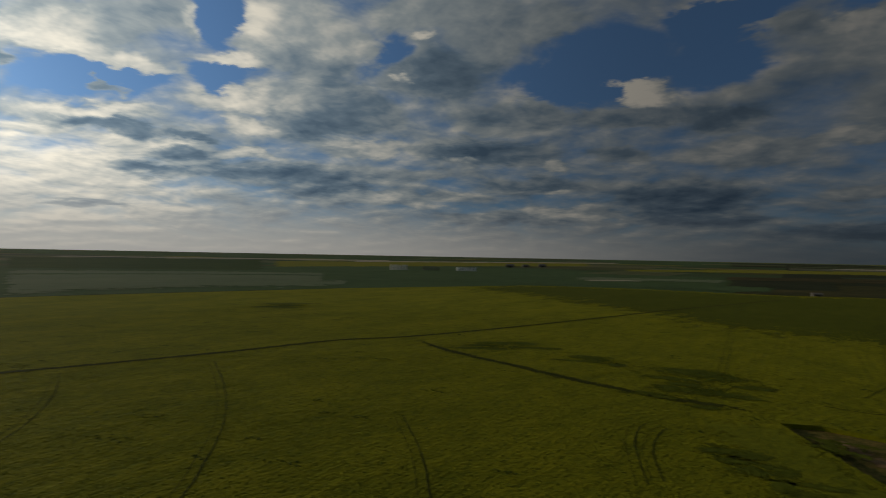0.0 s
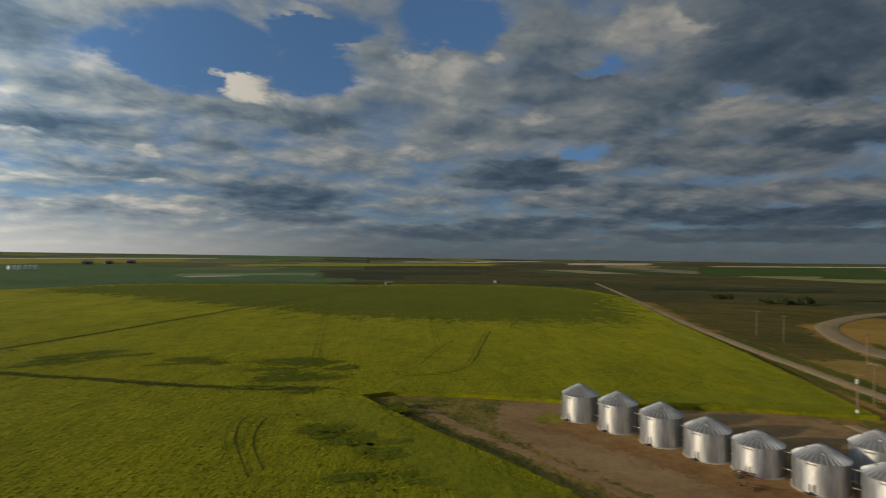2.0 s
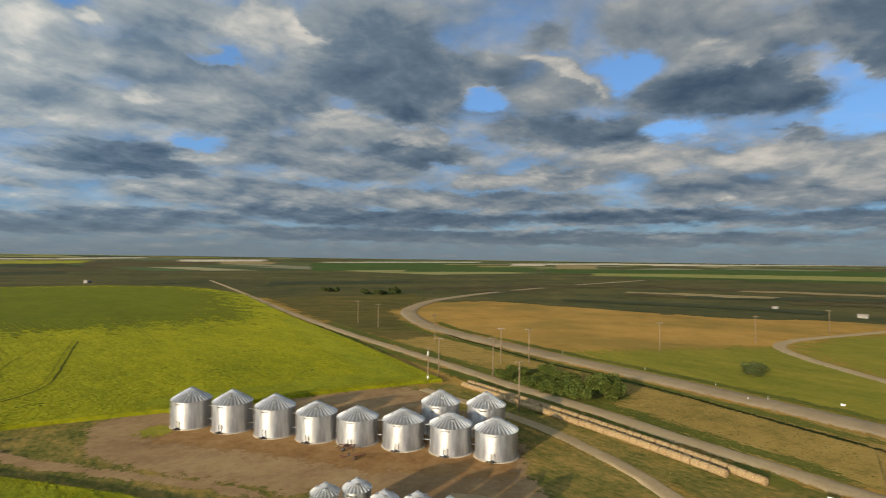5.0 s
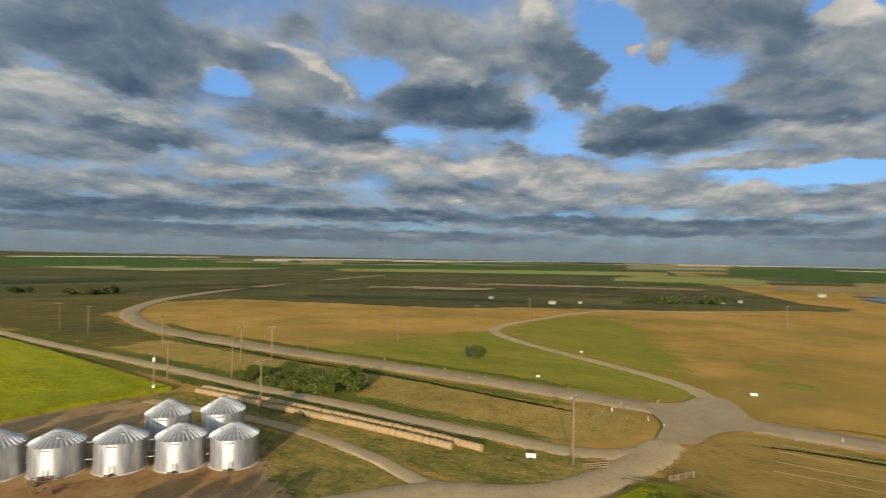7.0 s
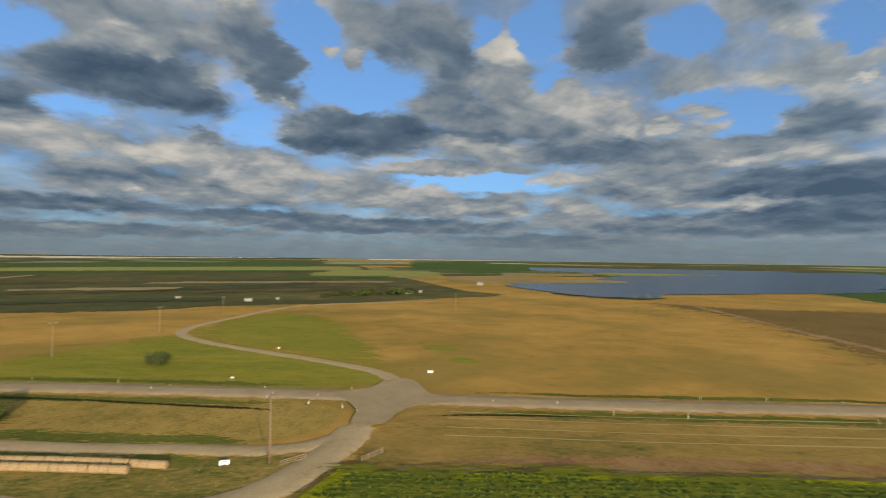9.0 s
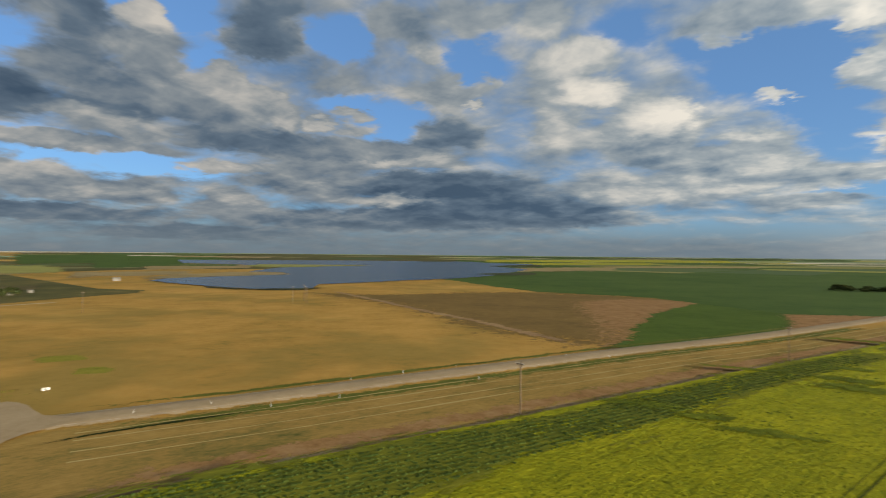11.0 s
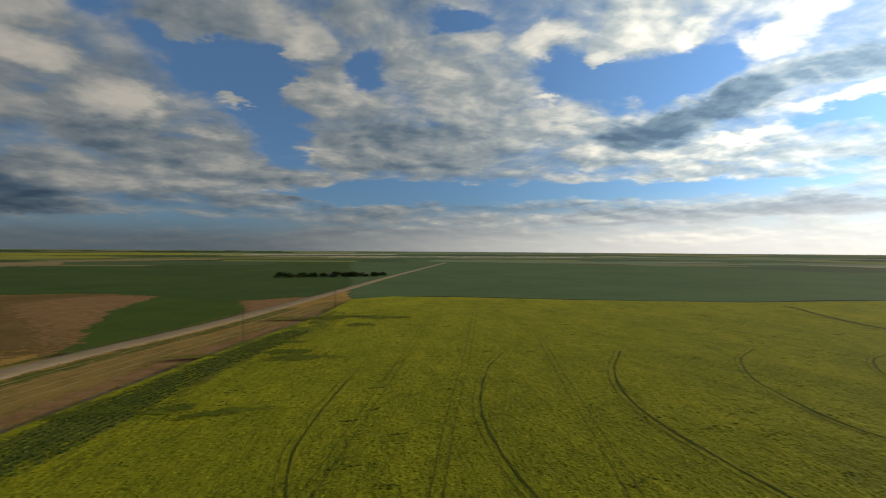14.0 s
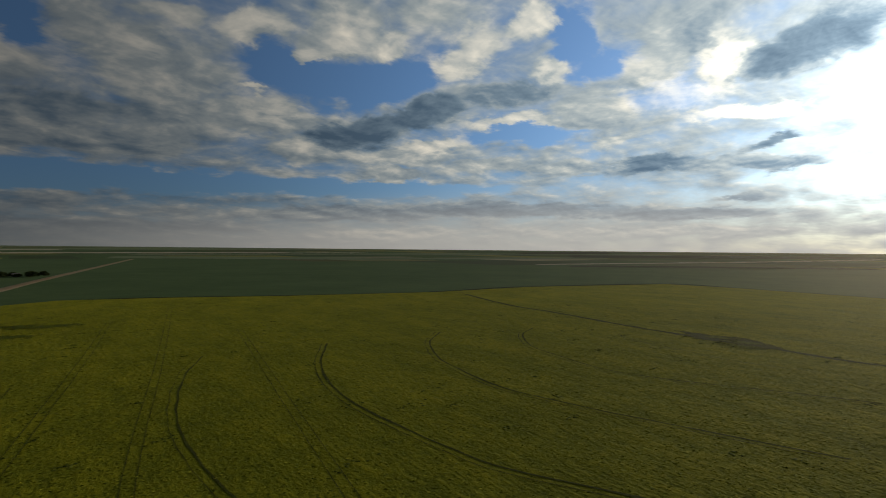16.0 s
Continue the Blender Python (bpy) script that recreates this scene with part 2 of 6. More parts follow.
CLOUDS_EAST_C = [
    (-116.5, 5.5, 6.2, 1.1, -1, 1, 0.25), (-126.5, 4.2, 2.3, 0.6, -2, 1, 0.35), (-106.2, 3.4, 10.8, 0.8, 0, 1, -0.25),
]
CLOUDS_SOUTH_EAST_A = [
    (-96.9, 18.7, 2.7, 3.4, 40, 1, -0.45), (-87.9, 15.1, 6.2, 2.0, -8, 1, -0.6), (-102.4, 21.8, 3.2, 2.5, 5, -0.8, 0), (-106.1, 19.0, 1.6, 0.9, 4, 1, 0.4),
    (-103.0, 20.3, 1.3, 0.4, 5, 1, 0.3), (-110.5, 22.3, 5.9, 2.6, -7, 1, -0.3), (-115.2, 19.8, 2.8, 2.6, 1, 1, -0.35), (-105.9, 16.9, 6.1, 1.9, 3, -0.8, 0),
    (-120.6, 17.7, 3.4, 2.1, -20, 1, 0.1), (-119.9, 20.9, 2.2, 1.4, -1, 1, 0.6), (-124.0, 22.3, 2.7, 3.0, -3, -0.9, 0), (-125.7, 18.0, 2.2, 2.1, -3, -0.4, 0),
    (-126.9, 13.1, 5.5, 1.6, -2, 1, -0.1), (-130.2, 15.2, 2.7, 1.2, -33, 1, 0.45),
]
CLOUDS_SOUTH_EAST_B = [
    (-127.4, 17.4, 1.1, 1.3, -3, 1, 0.4), (-117.7, 14.7, 3.4, 1.7, 0, 1, -0.35), (-106.0, 12.5, 7.8, 2.0, 3, 1, -0.5), (-131.3, 21.8, 3.0, 3.0, -6, 1, -0.4),
    (-136.5, 21.2, 2.9, 1.9, -8, -0.8, 0), (-135.5, 17.4, 3.9, 1.8, -6, 0.3, -0.3), (-141.9, 19.5, 3.6, 1.9, -9, 0.5, -0.1), (-148.0, 20.0, 2.0, 1.1, -12, 0.9, 0.25),
    (-139.1, 15.0, 3.3, 0.9, -6, -0.6, 0), (-147.6, 15.1, 3.6, 1.2, -9, 1, 0.2), (-152.0, 15.1, 1.1, 0.4, -10, 1, 0.5), (-148.9, 11.9, 4.0, 1.2, -7, 1, -0.45),
    (-144.2, 12.7, 3.1, 1.0, -6, -0.4, 0), (-135.8, 12.9, 1.5, 0.8, -4, 1, 0.5),
]
CLOUDS_SOUTH_EAST_C = [
    (-140.0, 12.9, 2.4, 1.1, -5, 1, 0.4), (-137.6, 10.2, 10.7, 1.2, -3, 1, -0.25), (-146.8, 9.7, 4.5, 0.5, 1, 1, 0.3), (-121.2, 11.3, 7.4, 1.1, -1, 0.6, 0.15),
    (-115.4, 9.3, 9.7, 0.7, 1, 1, 0.2), (-118.3, 7.6, 10.3, 1.0, 0, -0.5, 0.15), (-135.1, 8.5, 6.1, 0.9, -2, 0.8, 0.05), (-146.8, 7.3, 7.1, 1.2, -4, 1, -0.5),
    (-124.7, 6.5, 3.4, 0.8, 0, 0.6, 0.2), (-128.1, 5.0, 3.3, 1.1, 0, 1, 0.3), (-142.9, 5.5, 5.4, 0.5, -2, 1, 0.45), (-136.6, 6.8, 5.0, 0.6, -2, 1, 0),
    (-146.8, 3.6, 7.5, 1.1, -1, 1, -0.4), (-137.6, 3.5, 9.8, 1.1, -1, 1, -0.2),
]
CLOUDS_SOUTH_EAST_D = [
    (-109.5, 6.6, 8.0, 1.3, 1, 1, 0.3), (-115.4, 5.3, 5.8, 0.9, 1, 1, 0.2), (-109.6, 3.4, 14.1, 0.8, 1, 1, -0.3),
]
CLOUDS_SOUTH_A = [
    (-138.6, 20.7, 3.0, 2.9, 7, -0.9, 0), (-130.6, 20.4, 4.0, 1.8, 11, 1, -0.4), (-145.1, 22.3, 3.6, 2.0, 5, 1, -0.1), (-152.1, 19.2, 3.9, 2.6, 2, -0.6, 0),
    (-152.0, 23.3, 4.3, 1.5, 3, 0.9, 0.1), (-159.1, 23.2, 3.2, 1.5, 0, 1, 0.35), (-138.7, 17.7, 5.0, 1.5, 6, 0.6, -0.2), (-149.2, 16.4, 3.3, 1.3, 3, 1, 0.15),
    (-152.7, 17.1, 1.7, 1.3, 2, 0.7, 0.2), (-128.4, 14.9, 3.4, 2.2, -32, 1, 0.25), (-132.6, 13.5, 1.8, 1.6, -27, 1, 0.35), (-142.5, 14.4, 5.3, 1.6, 4, -0.3, 0),
    (-136.1, 13.3, 1.5, 0.5, 6, 1, 0.45), (-139.8, 14.2, 2.1, 0.6, 5, 1, 0.35),
]
CLOUDS_SOUTH_B = [
    (-161.5, 17.7, 3.9, 3.2, -1, 1, 0.35), (-162.6, 19.8, 3.3, 1.6, -1, 1, 0.4), (-164.4, 16.0, 3.3, 1.4, -1, 1, 0.65), (-167.9, 11.5, 4.5, 2.2, -2, 1, 0.1),
    (-169.6, 13.1, 4.4, 2.5, -2, 1, 0.55), (-171.8, 13.6, 2.2, 1.4, -3, 1, 0.7), (-160.3, 12.8, 3.4, 2.2, 0, 1, 0.3), (-149.2, 12.6, 3.4, 1.4, 2, 1, -0.4),
    (-131.2, 10.8, 10.1, 1.1, 6, 1, -0.3), (-142.5, 10.6, 8.0, 1.0, -5, 1, -0.1), (-144.7, 9.3, 6.0, 0.5, -2, 1, 0.3), (-126.7, 8.1, 4.3, 0.6, 5, 1, 0.35),
    (-167.3, 21.7, 3.2, 2.5, -3, -0.3, 0.05), (-175.6, 19.1, 4.0, 3.0, -6, -0.6, 0),
]
CLOUDS_SOUTH_C = [
    (-177.2, 20.9, 4.3, 1.8, 14, 1, 0.2), (177.7, 17.9, 4.2, 2.4, -7, -0.9, 0), (173.1, 20.2, 2.4, 1.7, 12, 1, 0.55), (170.4, 14.5, 3.2, 1.4, 3, 1, 0.35),
    (170.9, 14.3, 1.7, 1.2, -8, 1, 0.5), (167.6, 18.5, 2.3, 1.7, -12, 0.3, 0.2), (176.8, 13.8, 4.7, 2.0, -6, -0.8, 0), (-179.8, 14.1, 1.7, 0.6, -5, 1, 0.3),
    (174.4, 9.5, 3.6, 1.8, -4, -0.4, 0.1), (170.0, 10.1, 3.3, 1.4, -6, 1, 0.15), (165.6, 10.6, 2.9, 1.4, 5, 1, -0.35), (168.4, 8.8, 3.2, 0.8, 7, 1, 0.4),
    (-177.7, 10.0, 3.6, 1.3, -3, 1, 0.4), (-175.7, 6.9, 5.8, 1.4, -2, 1, 0.3),
]
CLOUDS_SOUTH_D = [
    (-167.9, 6.5, 6.2, 1.4, -1, 1, 0.35), (-149.3, 6.9, 11.2, 1.7, 1, 1, -0.6), (-152.8, 4.7, 12.5, 1.7, 1, 1, -0.65), (-142.5, 5.6, 6.0, 0.6, -3, 1, 0.35),
    (-135.2, 6.9, 6.5, 1.0, 3, 1, 0), (-159.8, 3.9, 8.1, 1.5, 0, 1, -0.5), (-170.2, 9.8, 4.4, 1.4, -2, 1, -0.15), (-128.1, 4.2, 4.4, 0.8, 3, 1, 0.15),
    (-121.1, 5.4, 3.0, 1.0, 5, 1, 0.2), (-124.7, 2.0, 10.3, 0.7, 2, 1, -0.3), (170.0, 5.7, 8.4, 1.2, -3, -0.9, 0.2), (176.7, 5.0, 5.2, 0.7, 7, 1, 0.1),
    (-175.7, 2.4, 15.5, 1.1, 0, -0.2, 0.1), (164.5, 3.3, 1.5, 0.6, -2, 0.8, 0.3),
]
CLOUDS_SOUTH_WEST_A = [
    (179.9, 16.5, 4.8, 2.6, 4, -0.9, 0), (-175.1, 21.1, 3.5, 2.2, 7, 0.8, 0), (178.2, 21.7, 3.2, 2.2, 4, 1, 0), (173.0, 20.5, 2.7, 1.8, 30, 1, 0.3),
    (167.8, 23.1, 3.2, 1.5, 0, 1, 0.15), (-179.6, 14.3, 1.6, 0.5, 3, 0.9, 0.3), (167.2, 18.0, 2.2, 2.1, 0, -0.7, 0), (172.4, 15.7, 3.9, 1.6, 11, 1, 0.2),
    (163.1, 20.0, 2.2, 2.3, -1, 1, 0.3), (175.9, 11.8, 3.4, 1.4, 2, -0.6, 0), (160.1, 17.3, 4.4, 1.6, -2, 1, 0.4), (156.7, 15.0, 4.9, 1.9, -3, 1, 0.35),
    (163.0, 11.9, 4.6, 1.4, -1, 1, -0.35), (156.1, 11.7, 5.0, 1.7, -2, 1, 0.05),
]
CLOUDS_SOUTH_WEST_B = [
    (161.8, 9.3, 8.5, 1.1, -1, 1, 0), (168.9, 9.6, 3.5, 1.7, 0, 1, 0.25), (157.9, 23.4, 3.7, 1.2, -4, -0.9, 0), (155.6, 20.5, 3.2, 1.1, -4, 1, 0.2),
    (144.9, 17.7, 5.3, 2.5, -7, -0.8, 0), (149.0, 20.7, 2.8, 1.5, 19, 1, 0.5), (147.9, 12.7, 5.0, 1.6, 6, 1, 0.3), (149.0, 15.1, 1.3, 0.4, -5, 0.9, 0.4),
    (140.0, 20.9, 3.3, 1.9, 12, 1, 0.3), (141.9, 18.8, 2.2, 1.0, 13, 1, 0.5), (135.6, 20.0, 2.3, 1.2, 11, 1, 0.4), (136.9, 16.2, 1.6, 0.5, 14, 0.9, 0.4),
    (131.9, 17.1, 2.5, 1.6, 19, 0.3, 0.2), (137.3, 12.2, 5.5, 1.5, 14, 1, -0.7),
]
CLOUDS_SOUTH_WEST_C = [
    (131.2, 14.1, 2.9, 1.4, 15, 1, -0.5), (143.4, 9.7, 3.4, 1.3, -4, 1, 0.4), (134.3, 9.4, 4.8, 1.0, 6, 1, 0.3), (130.4, 10.4, 2.5, 0.9, 11, 1, 0.6),
    (135.2, 7.6, 2.5, 0.6, 1, 0.8, 0.3), (-175.2, 9.2, 5.3, 1.6, 3, 1, 0), (-179.6, 8.2, 4.4, 1.4, 2, 1, 0.25), (174.7, 6.7, 4.6, 1.0, 6, 1, 0.2),
    (157.8, 6.1, 16.4, 1.3, -1, -0.9, 0.25), (139.6, 6.1, 9.1, 1.0, -3, -0.7, 0.4), (137.3, 3.7, 10.9, 0.7, 2, 1, -0.3), (155.0, 3.2, 8.3, 0.6, 0, 0.6, 0.1),
    (160.7, 1.8, 14.0, 0.7, 0, 1, -0.15), (135.2, 1.4, 8.4, 0.7, -1, 0.5, 0.5),
]
CLOUDS_WEST_A = [
    (137.3, 16.4, 7.7, 2.1, 12, -0.9, 0), (140.2, 21.4, 4.8, 2.2, 23, 1, 0.3), (141.9, 18.8, 2.2, 1.0, 33, 1, 0.4), (131.0, 22.4, 3.3, 2.0, 1, 0.6, 0.3),
    (125.7, 20.8, 3.2, 1.8, 18, 1, 0.4), (116.5, 21.0, 2.6, 3.0, -4, -0.9, 0.1), (120.5, 22.0, 2.6, 1.3, 21, 1, 0.5), (126.8, 18.8, 3.3, 1.2, 19, 1, 0.4),
    (128.5, 11.1, 6.3, 0.9, 12, 1, 0.35), (122.7, 13.1, 6.2, 0.7, 7, 1, 0.4), (136.7, 11.8, 5.6, 1.6, 10, 1, -0.75), (130.9, 13.9, 4.0, 1.4, 20, 1, -0.55),
    (123.3, 15.8, 4.4, 1.4, 7, 1, -0.45), (118.7, 18.0, 1.6, 1.2, 27, 1, 0.5),
]
CLOUDS_WEST_B = [
    (114.3, 17.8, 4.7, 1.5, -4, -0.6, 0.2), (113.7, 14.1, 4.7, 1.3, -3, 1, 0.1), (115.3, 12.8, 2.2, 0.9, -3, 1, -0.1), (107.4, 18.7, 3.6, 3.1, 31, 1, 0.25),
    (104.5, 20.2, 3.0, 2.0, 30, 1, -0.2), (101.6, 17.5, 2.5, 2.0, 26, 1, 0.7), (97.2, 17.2, 3.9, 1.9, 13, 1, -0.55), (94.0, 18.4, 3.2, 1.8, 6, 1, -0.45),
    (106.4, 14.6, 6.2, 1.3, 5, 0.2, 0.6), (100.2, 12.7, 4.8, 0.8, 3, 0.8, 0.7), (121.5, 11.6, 6.7, 1.1, -1, -0.7, 0.1), (111.5, 10.8, 3.6, 0.8, 13, 0.9, 0.3),
    (108.8, 8.5, 4.0, 0.8, 8, 1, -0.6), (103.9, 8.2, 2.8, 0.6, -3, 1, -0.1),
]
CLOUDS_WEST_C = [
    (98.4, 9.8, 2.5, 0.6, 16, 1, -0.4), (98.4, 7.9, 3.4, 0.6, -4, 1, -0.2), (125.0, 8.6, 5.2, 0.8, 0, 1, 0.2), (134.9, 7.6, 2.9, 0.7, 1, 1, 0.1),
    (116.9, 8.2, 3.3, 0.6, -1, 1, 0.1), (143.5, 9.5, 3.3, 1.1, 3, 1, 0.25), (134.3, 6.2, 14.1, 0.8, 1, -0.7, 0.2), (122.6, 4.1, 14.5, 0.8, 0, 1, -0.5),
    (107.3, 3.6, 10.0, 0.5, -1, 1, -0.45), (140.0, 3.4, 8.4, 0.6, 1, 1, -0.2), (101.5, 5.0, 2.3, 0.4, 9, 1, -0.2), (111.4, 1.9, 17.8, 0.6, 0, 0.8, 0.3),
]
CLOUDS = (
    CLOUDS_NORTH_WEST_A + CLOUDS_NORTH_WEST_B + CLOUDS_NORTH_WEST_C + CLOUDS_NORTH_WEST_D
    + CLOUDS_NORTH_WEST_E + CLOUDS_NORTH_A + CLOUDS_NORTH_B + CLOUDS_NORTH_C
    + CLOUDS_NORTH_D + CLOUDS_NORTH_EAST_A + CLOUDS_NORTH_EAST_B + CLOUDS_NORTH_EAST_C
    + CLOUDS_NORTH_EAST_D + CLOUDS_NORTH_EAST_E + CLOUDS_EAST_A + CLOUDS_EAST_B
    + CLOUDS_EAST_C + CLOUDS_SOUTH_EAST_A + CLOUDS_SOUTH_EAST_B + CLOUDS_SOUTH_EAST_C
    + CLOUDS_SOUTH_EAST_D + CLOUDS_SOUTH_A + CLOUDS_SOUTH_B + CLOUDS_SOUTH_C
    + CLOUDS_SOUTH_D + CLOUDS_SOUTH_WEST_A + CLOUDS_SOUTH_WEST_B + CLOUDS_SOUTH_WEST_C
    + CLOUDS_WEST_A + CLOUDS_WEST_B + CLOUDS_WEST_C
)


TINY = 1e-4


def cloud_masses(rows):
    """A node group that lays these masses over those that come in."""
    tree = bpy.data.node_groups.new("cloud masses", "ShaderNodeTree")
    for word, way in (("flat", "INPUT"), ("mass", "INPUT"), ("mass", "OUTPUT")):
        tree.interface.new_socket(word, in_out=way, socket_type="NodeSocketVector")
    n = Nodes(tree)
    flat, mass = n.add("NodeGroupInput").outputs[:2]
    for az, el, wide, high, tilt, c, bright in rows:
        h = heading(az, el)
        a, b = 1 / radians(wide), 1 / radians(high)
        # each mass waits for the one before it, so its tiny values ride along
        if abs(tilt) < 8:
            spot = n.add("ShaderNodeVectorMath", {0: flat, 1: (a, a, b), 2: mass}, operation="MULTIPLY_ADD").outputs[0]
            far = n.vec("DISTANCE", spot, (h.x * a, h.y * a, h.z * b))
        else:
            side = Vector((math.cos(radians(az)), math.sin(radians(az)), 0))
            rise, t = side.cross(h), radians(tilt)
            along, across = (side * math.cos(t) + rise * math.sin(t)) * a, (rise * math.cos(t) - side * math.sin(t)) * b
            spot = n.vec("ADD", flat, mass)
            x, y = n.vec("DOT_PRODUCT", spot, tuple(along)), n.vec("DOT_PRODUCT", spot, tuple(across))
            far = n.vec("DISTANCE", n.add("ShaderNodeCombineXYZ", {0: x, 1: y}).outputs[0], (h.dot(along), h.dot(across), 0))
        w = n.span(far, 0.3, 1.3, 1.0, 0.0)
        blend_in = n.add("ShaderNodeMix", {0: w})
        blend_in.data_type = "VECTOR"
        n.tree.links.new(mass, blend_in.inputs[4])
        blend_in.inputs[5].default_value = (c * TINY, bright * TINY, 0.0)
        mass = blend_in.outputs[1]
    n.add("NodeGroupOutput", {0: mass})
    return tree


def build_world():
    world = bpy.data.worlds.new("sky")
    world.use_nodes = True
    world.cycles.sampling_method, world.cycles.sample_map_resolution = "MANUAL", 512
    n = Nodes(world.node_tree)
    sky = n.add("ShaderNodeTexSky")
    sky.sky_type, sky.sun_disc = "NISHITA", False
    sky.sun_elevation, sky.sun_rotation = radians(SUN_EL), radians(-SUN_AZ)
    sky.altitude, sky.dust_density, sky.ozone_density = 900, 1.2, 2.0
    d = n.add("ShaderNodeTexCoord").outputs["Generated"]
    xyz = n.add("ShaderNodeSeparateXYZ", {0: d})
    up = n.math("MAXIMUM", xyz.outputs[2], 0.0)
    inv = n.math("DIVIDE", 1.0, n.math("ADD", up, 0.21))
    p = n.add("ShaderNodeCombineXYZ", {0: n.math("MULTIPLY", xyz.outputs[0], inv), 1: n.math("MULTIPLY", xyz.outputs[1], inv), 2: 0.3}).outputs[0]
    curl = n.add("ShaderNodeTexNoise", {"Vector": p, "Scale": 2.5, "Detail": 3.0, "Roughness": 0.5})
    p = n.vec("ADD", p, n.vec("MULTIPLY", n.vec("SUBTRACT", curl.outputs[1], (0.5, 0.5, 0.5)), (0.16, 0.16, 0.0)))
    # billows over the flat cloud layer, and the same a little nearer to the light
    sun = heading(SUN_AZ, SUN_EL)
    q = n.vec("ADD", n.vec("MULTIPLY", p, (0.97, 0.97, 1)), (sun.x * 0.05, sun.y * 0.05, 0))
    cover = n.noise(p, 4.2, 8.0, 0.55)
    cover_up = n.noise(q, 4.2, 5.0, 0.55)
    # masses laid one over another, their outlines drawn ragged by the billows
    ragged = n.add("ShaderNodeTexNoise", {"Vector": n.vec("MULTIPLY", p, (1, 1, 0)), "Scale": 5.0, "Detail": 5.0, "Roughness": 0.6}).outputs[1]
    reach = n.span(up, 0.0, 0.3, 0.014, 0.085, smooth=False)
    sway = n.add("ShaderNodeCombineXYZ", {0: n.span(up, 0.0, 0.3, 0.085, 0.14, smooth=False), 1: n.span(up, 0.0, 0.3, 0.085, 0.14, smooth=False), 2: reach}).outputs[0]
    flat = n.vec("ADD", d, n.vec("MULTIPLY", n.vec("SUBTRACT", ragged, (0.5, 0.5, 0.5)), sway))
    mass = n.vec("MULTIPLY", n.vec("ABSOLUTE", flat), (0.0, 0.0, 0.0))
    mass = n.vec("ADD", mass, (0.35 * TINY, -0.05 * TINY, 0.0))
    for k in range(0, len(CLOUDS), 30):
        group = n.add("ShaderNodeGroup")
        group.node_tree = cloud_masses(CLOUDS[k : k + 30])
        n.tree.links.new(flat, group.inputs[0])
        n.tree.links.new(mass, group.inputs[1])
        mass = group.outputs[0]
    mass = n.vec("MULTIPLY", mass, (1 / TINY, 1 / TINY, 0.0))
    mass = n.add("ShaderNodeSeparateXYZ", {0: mass})
    # the cloud breaks up into heaps towards the light
    gain = n.span(n.vec("DOT_PRODUCT", d, tuple(sun)), -0.3, 0.6, 1.35, 1.95)
    dens = n.math("MULTIPLY_ADD", n.math("SUBTRACT", cover, 0.5), gain, mass.outputs[0])
    alpha = n.span(n.math("ADD", dens, n.span(up, 0.45, 0.7, 0.0, 0.6)), -0.30, 0.68)
    # light on the cloud: edges towards the light shine, thick bellies are slate
    lit = n.math("MULTIPLY", n.math("SUBTRACT", cover, cover_up), n.math("MULTIPLY", gain, 1.6))
    fine = n.math("MULTIPLY_ADD", n.noise(p, 9.0, 6.0, 0.55), 0.62, -0.31)
    thin = n.span(dens, 0.2, 0.9, 0.18, 0.0)
    shade = n.span(n.math("ADD", n.math("ADD", n.math("MULTIPLY_ADD", mass.outputs[1], 1.35, n.math("ADD", thin, n.span(up, 0.02, 0.22, -0.16, 0.0))), fine), lit), -1.1, 1.05, smooth=False)
    cloud = n.ramp(shade, [(0.0, (0.055, 0.09, 0.138)), (0.3, (0.115, 0.16, 0.212)), (0.6, (0.255, 0.285, 0.305)), (1.0, (0.60, 0.56, 0.50))])
    # the brightest cloud lies a little north of the sun, above it
    gap = heading(SUN_AZ - 5.5, SUN_EL + 2)
    near = n.math("MAXIMUM", n.vec("DOT_PRODUCT", d, tuple(gap)), 0.0)
    broad = n.span(n.vec("DOT_PRODUCT", d, tuple(gap)), -0.85, 0.25, 0.0, 0.68)
    glow = n.math("ADD", n.math("ADD", broad, n.math("MULTIPLY", n.math("POWER", near, 2.35), 8.8)), n.math("MULTIPLY", n.math("POWER", near, 42.0), n.math("MULTIPLY", shade, 30.0)))
    cloud = n.mix(1.0, cloud, n.add("ShaderNodeCombineXYZ", {0: n.math("ADD", 1.0, n.math("MULTIPLY", glow, 1.0)), 1: n.math("ADD", 1.0, glow), 2: n.math("ADD", 1.0, n.math("MULTIPLY", glow, 0.93))}).outputs[0], "MULTIPLY")
    # the unseen sky overhead is dimmed to deepen the shadows on the ground
    overhead_gain = n.span(up, 0.42, 0.66, 8.7, 1.8)
    cloud = n.vec("MULTIPLY", cloud, n.add("ShaderNodeCombineXYZ", {0: overhead_gain, 1: overhead_gain, 2: overhead_gain}).outputs[0])
    blue = n.mix(1.0, sky.outputs[0], (0.55, 0.77, 1.05), "MULTIPLY")
    blue = n.mix(0.3, blue, (2.0, 3.8, 6.7))
    lift = n.math("MULTIPLY_ADD", n.math("POWER", near, 42.0), 9.0, n.math("MULTIPLY_ADD", n.math("POWER", near, 2.4), 3.8, 1.2))
    blue = n.vec("MULTIPLY", blue, n.add("ShaderNodeCombineXYZ", {0: lift, 1: lift, 2: lift}).outputs[0])
    air = n.mix(alpha, blue, cloud)
    # haze over the horizon: slate away from the sun, pale towards it
    side = n.span(n.vec("DOT_PRODUCT", d, tuple(gap)), -0.2, 1.0)
    haze = n.mix(side, (1.4, 1.75, 2.0), (19.0, 18.0, 16.2))
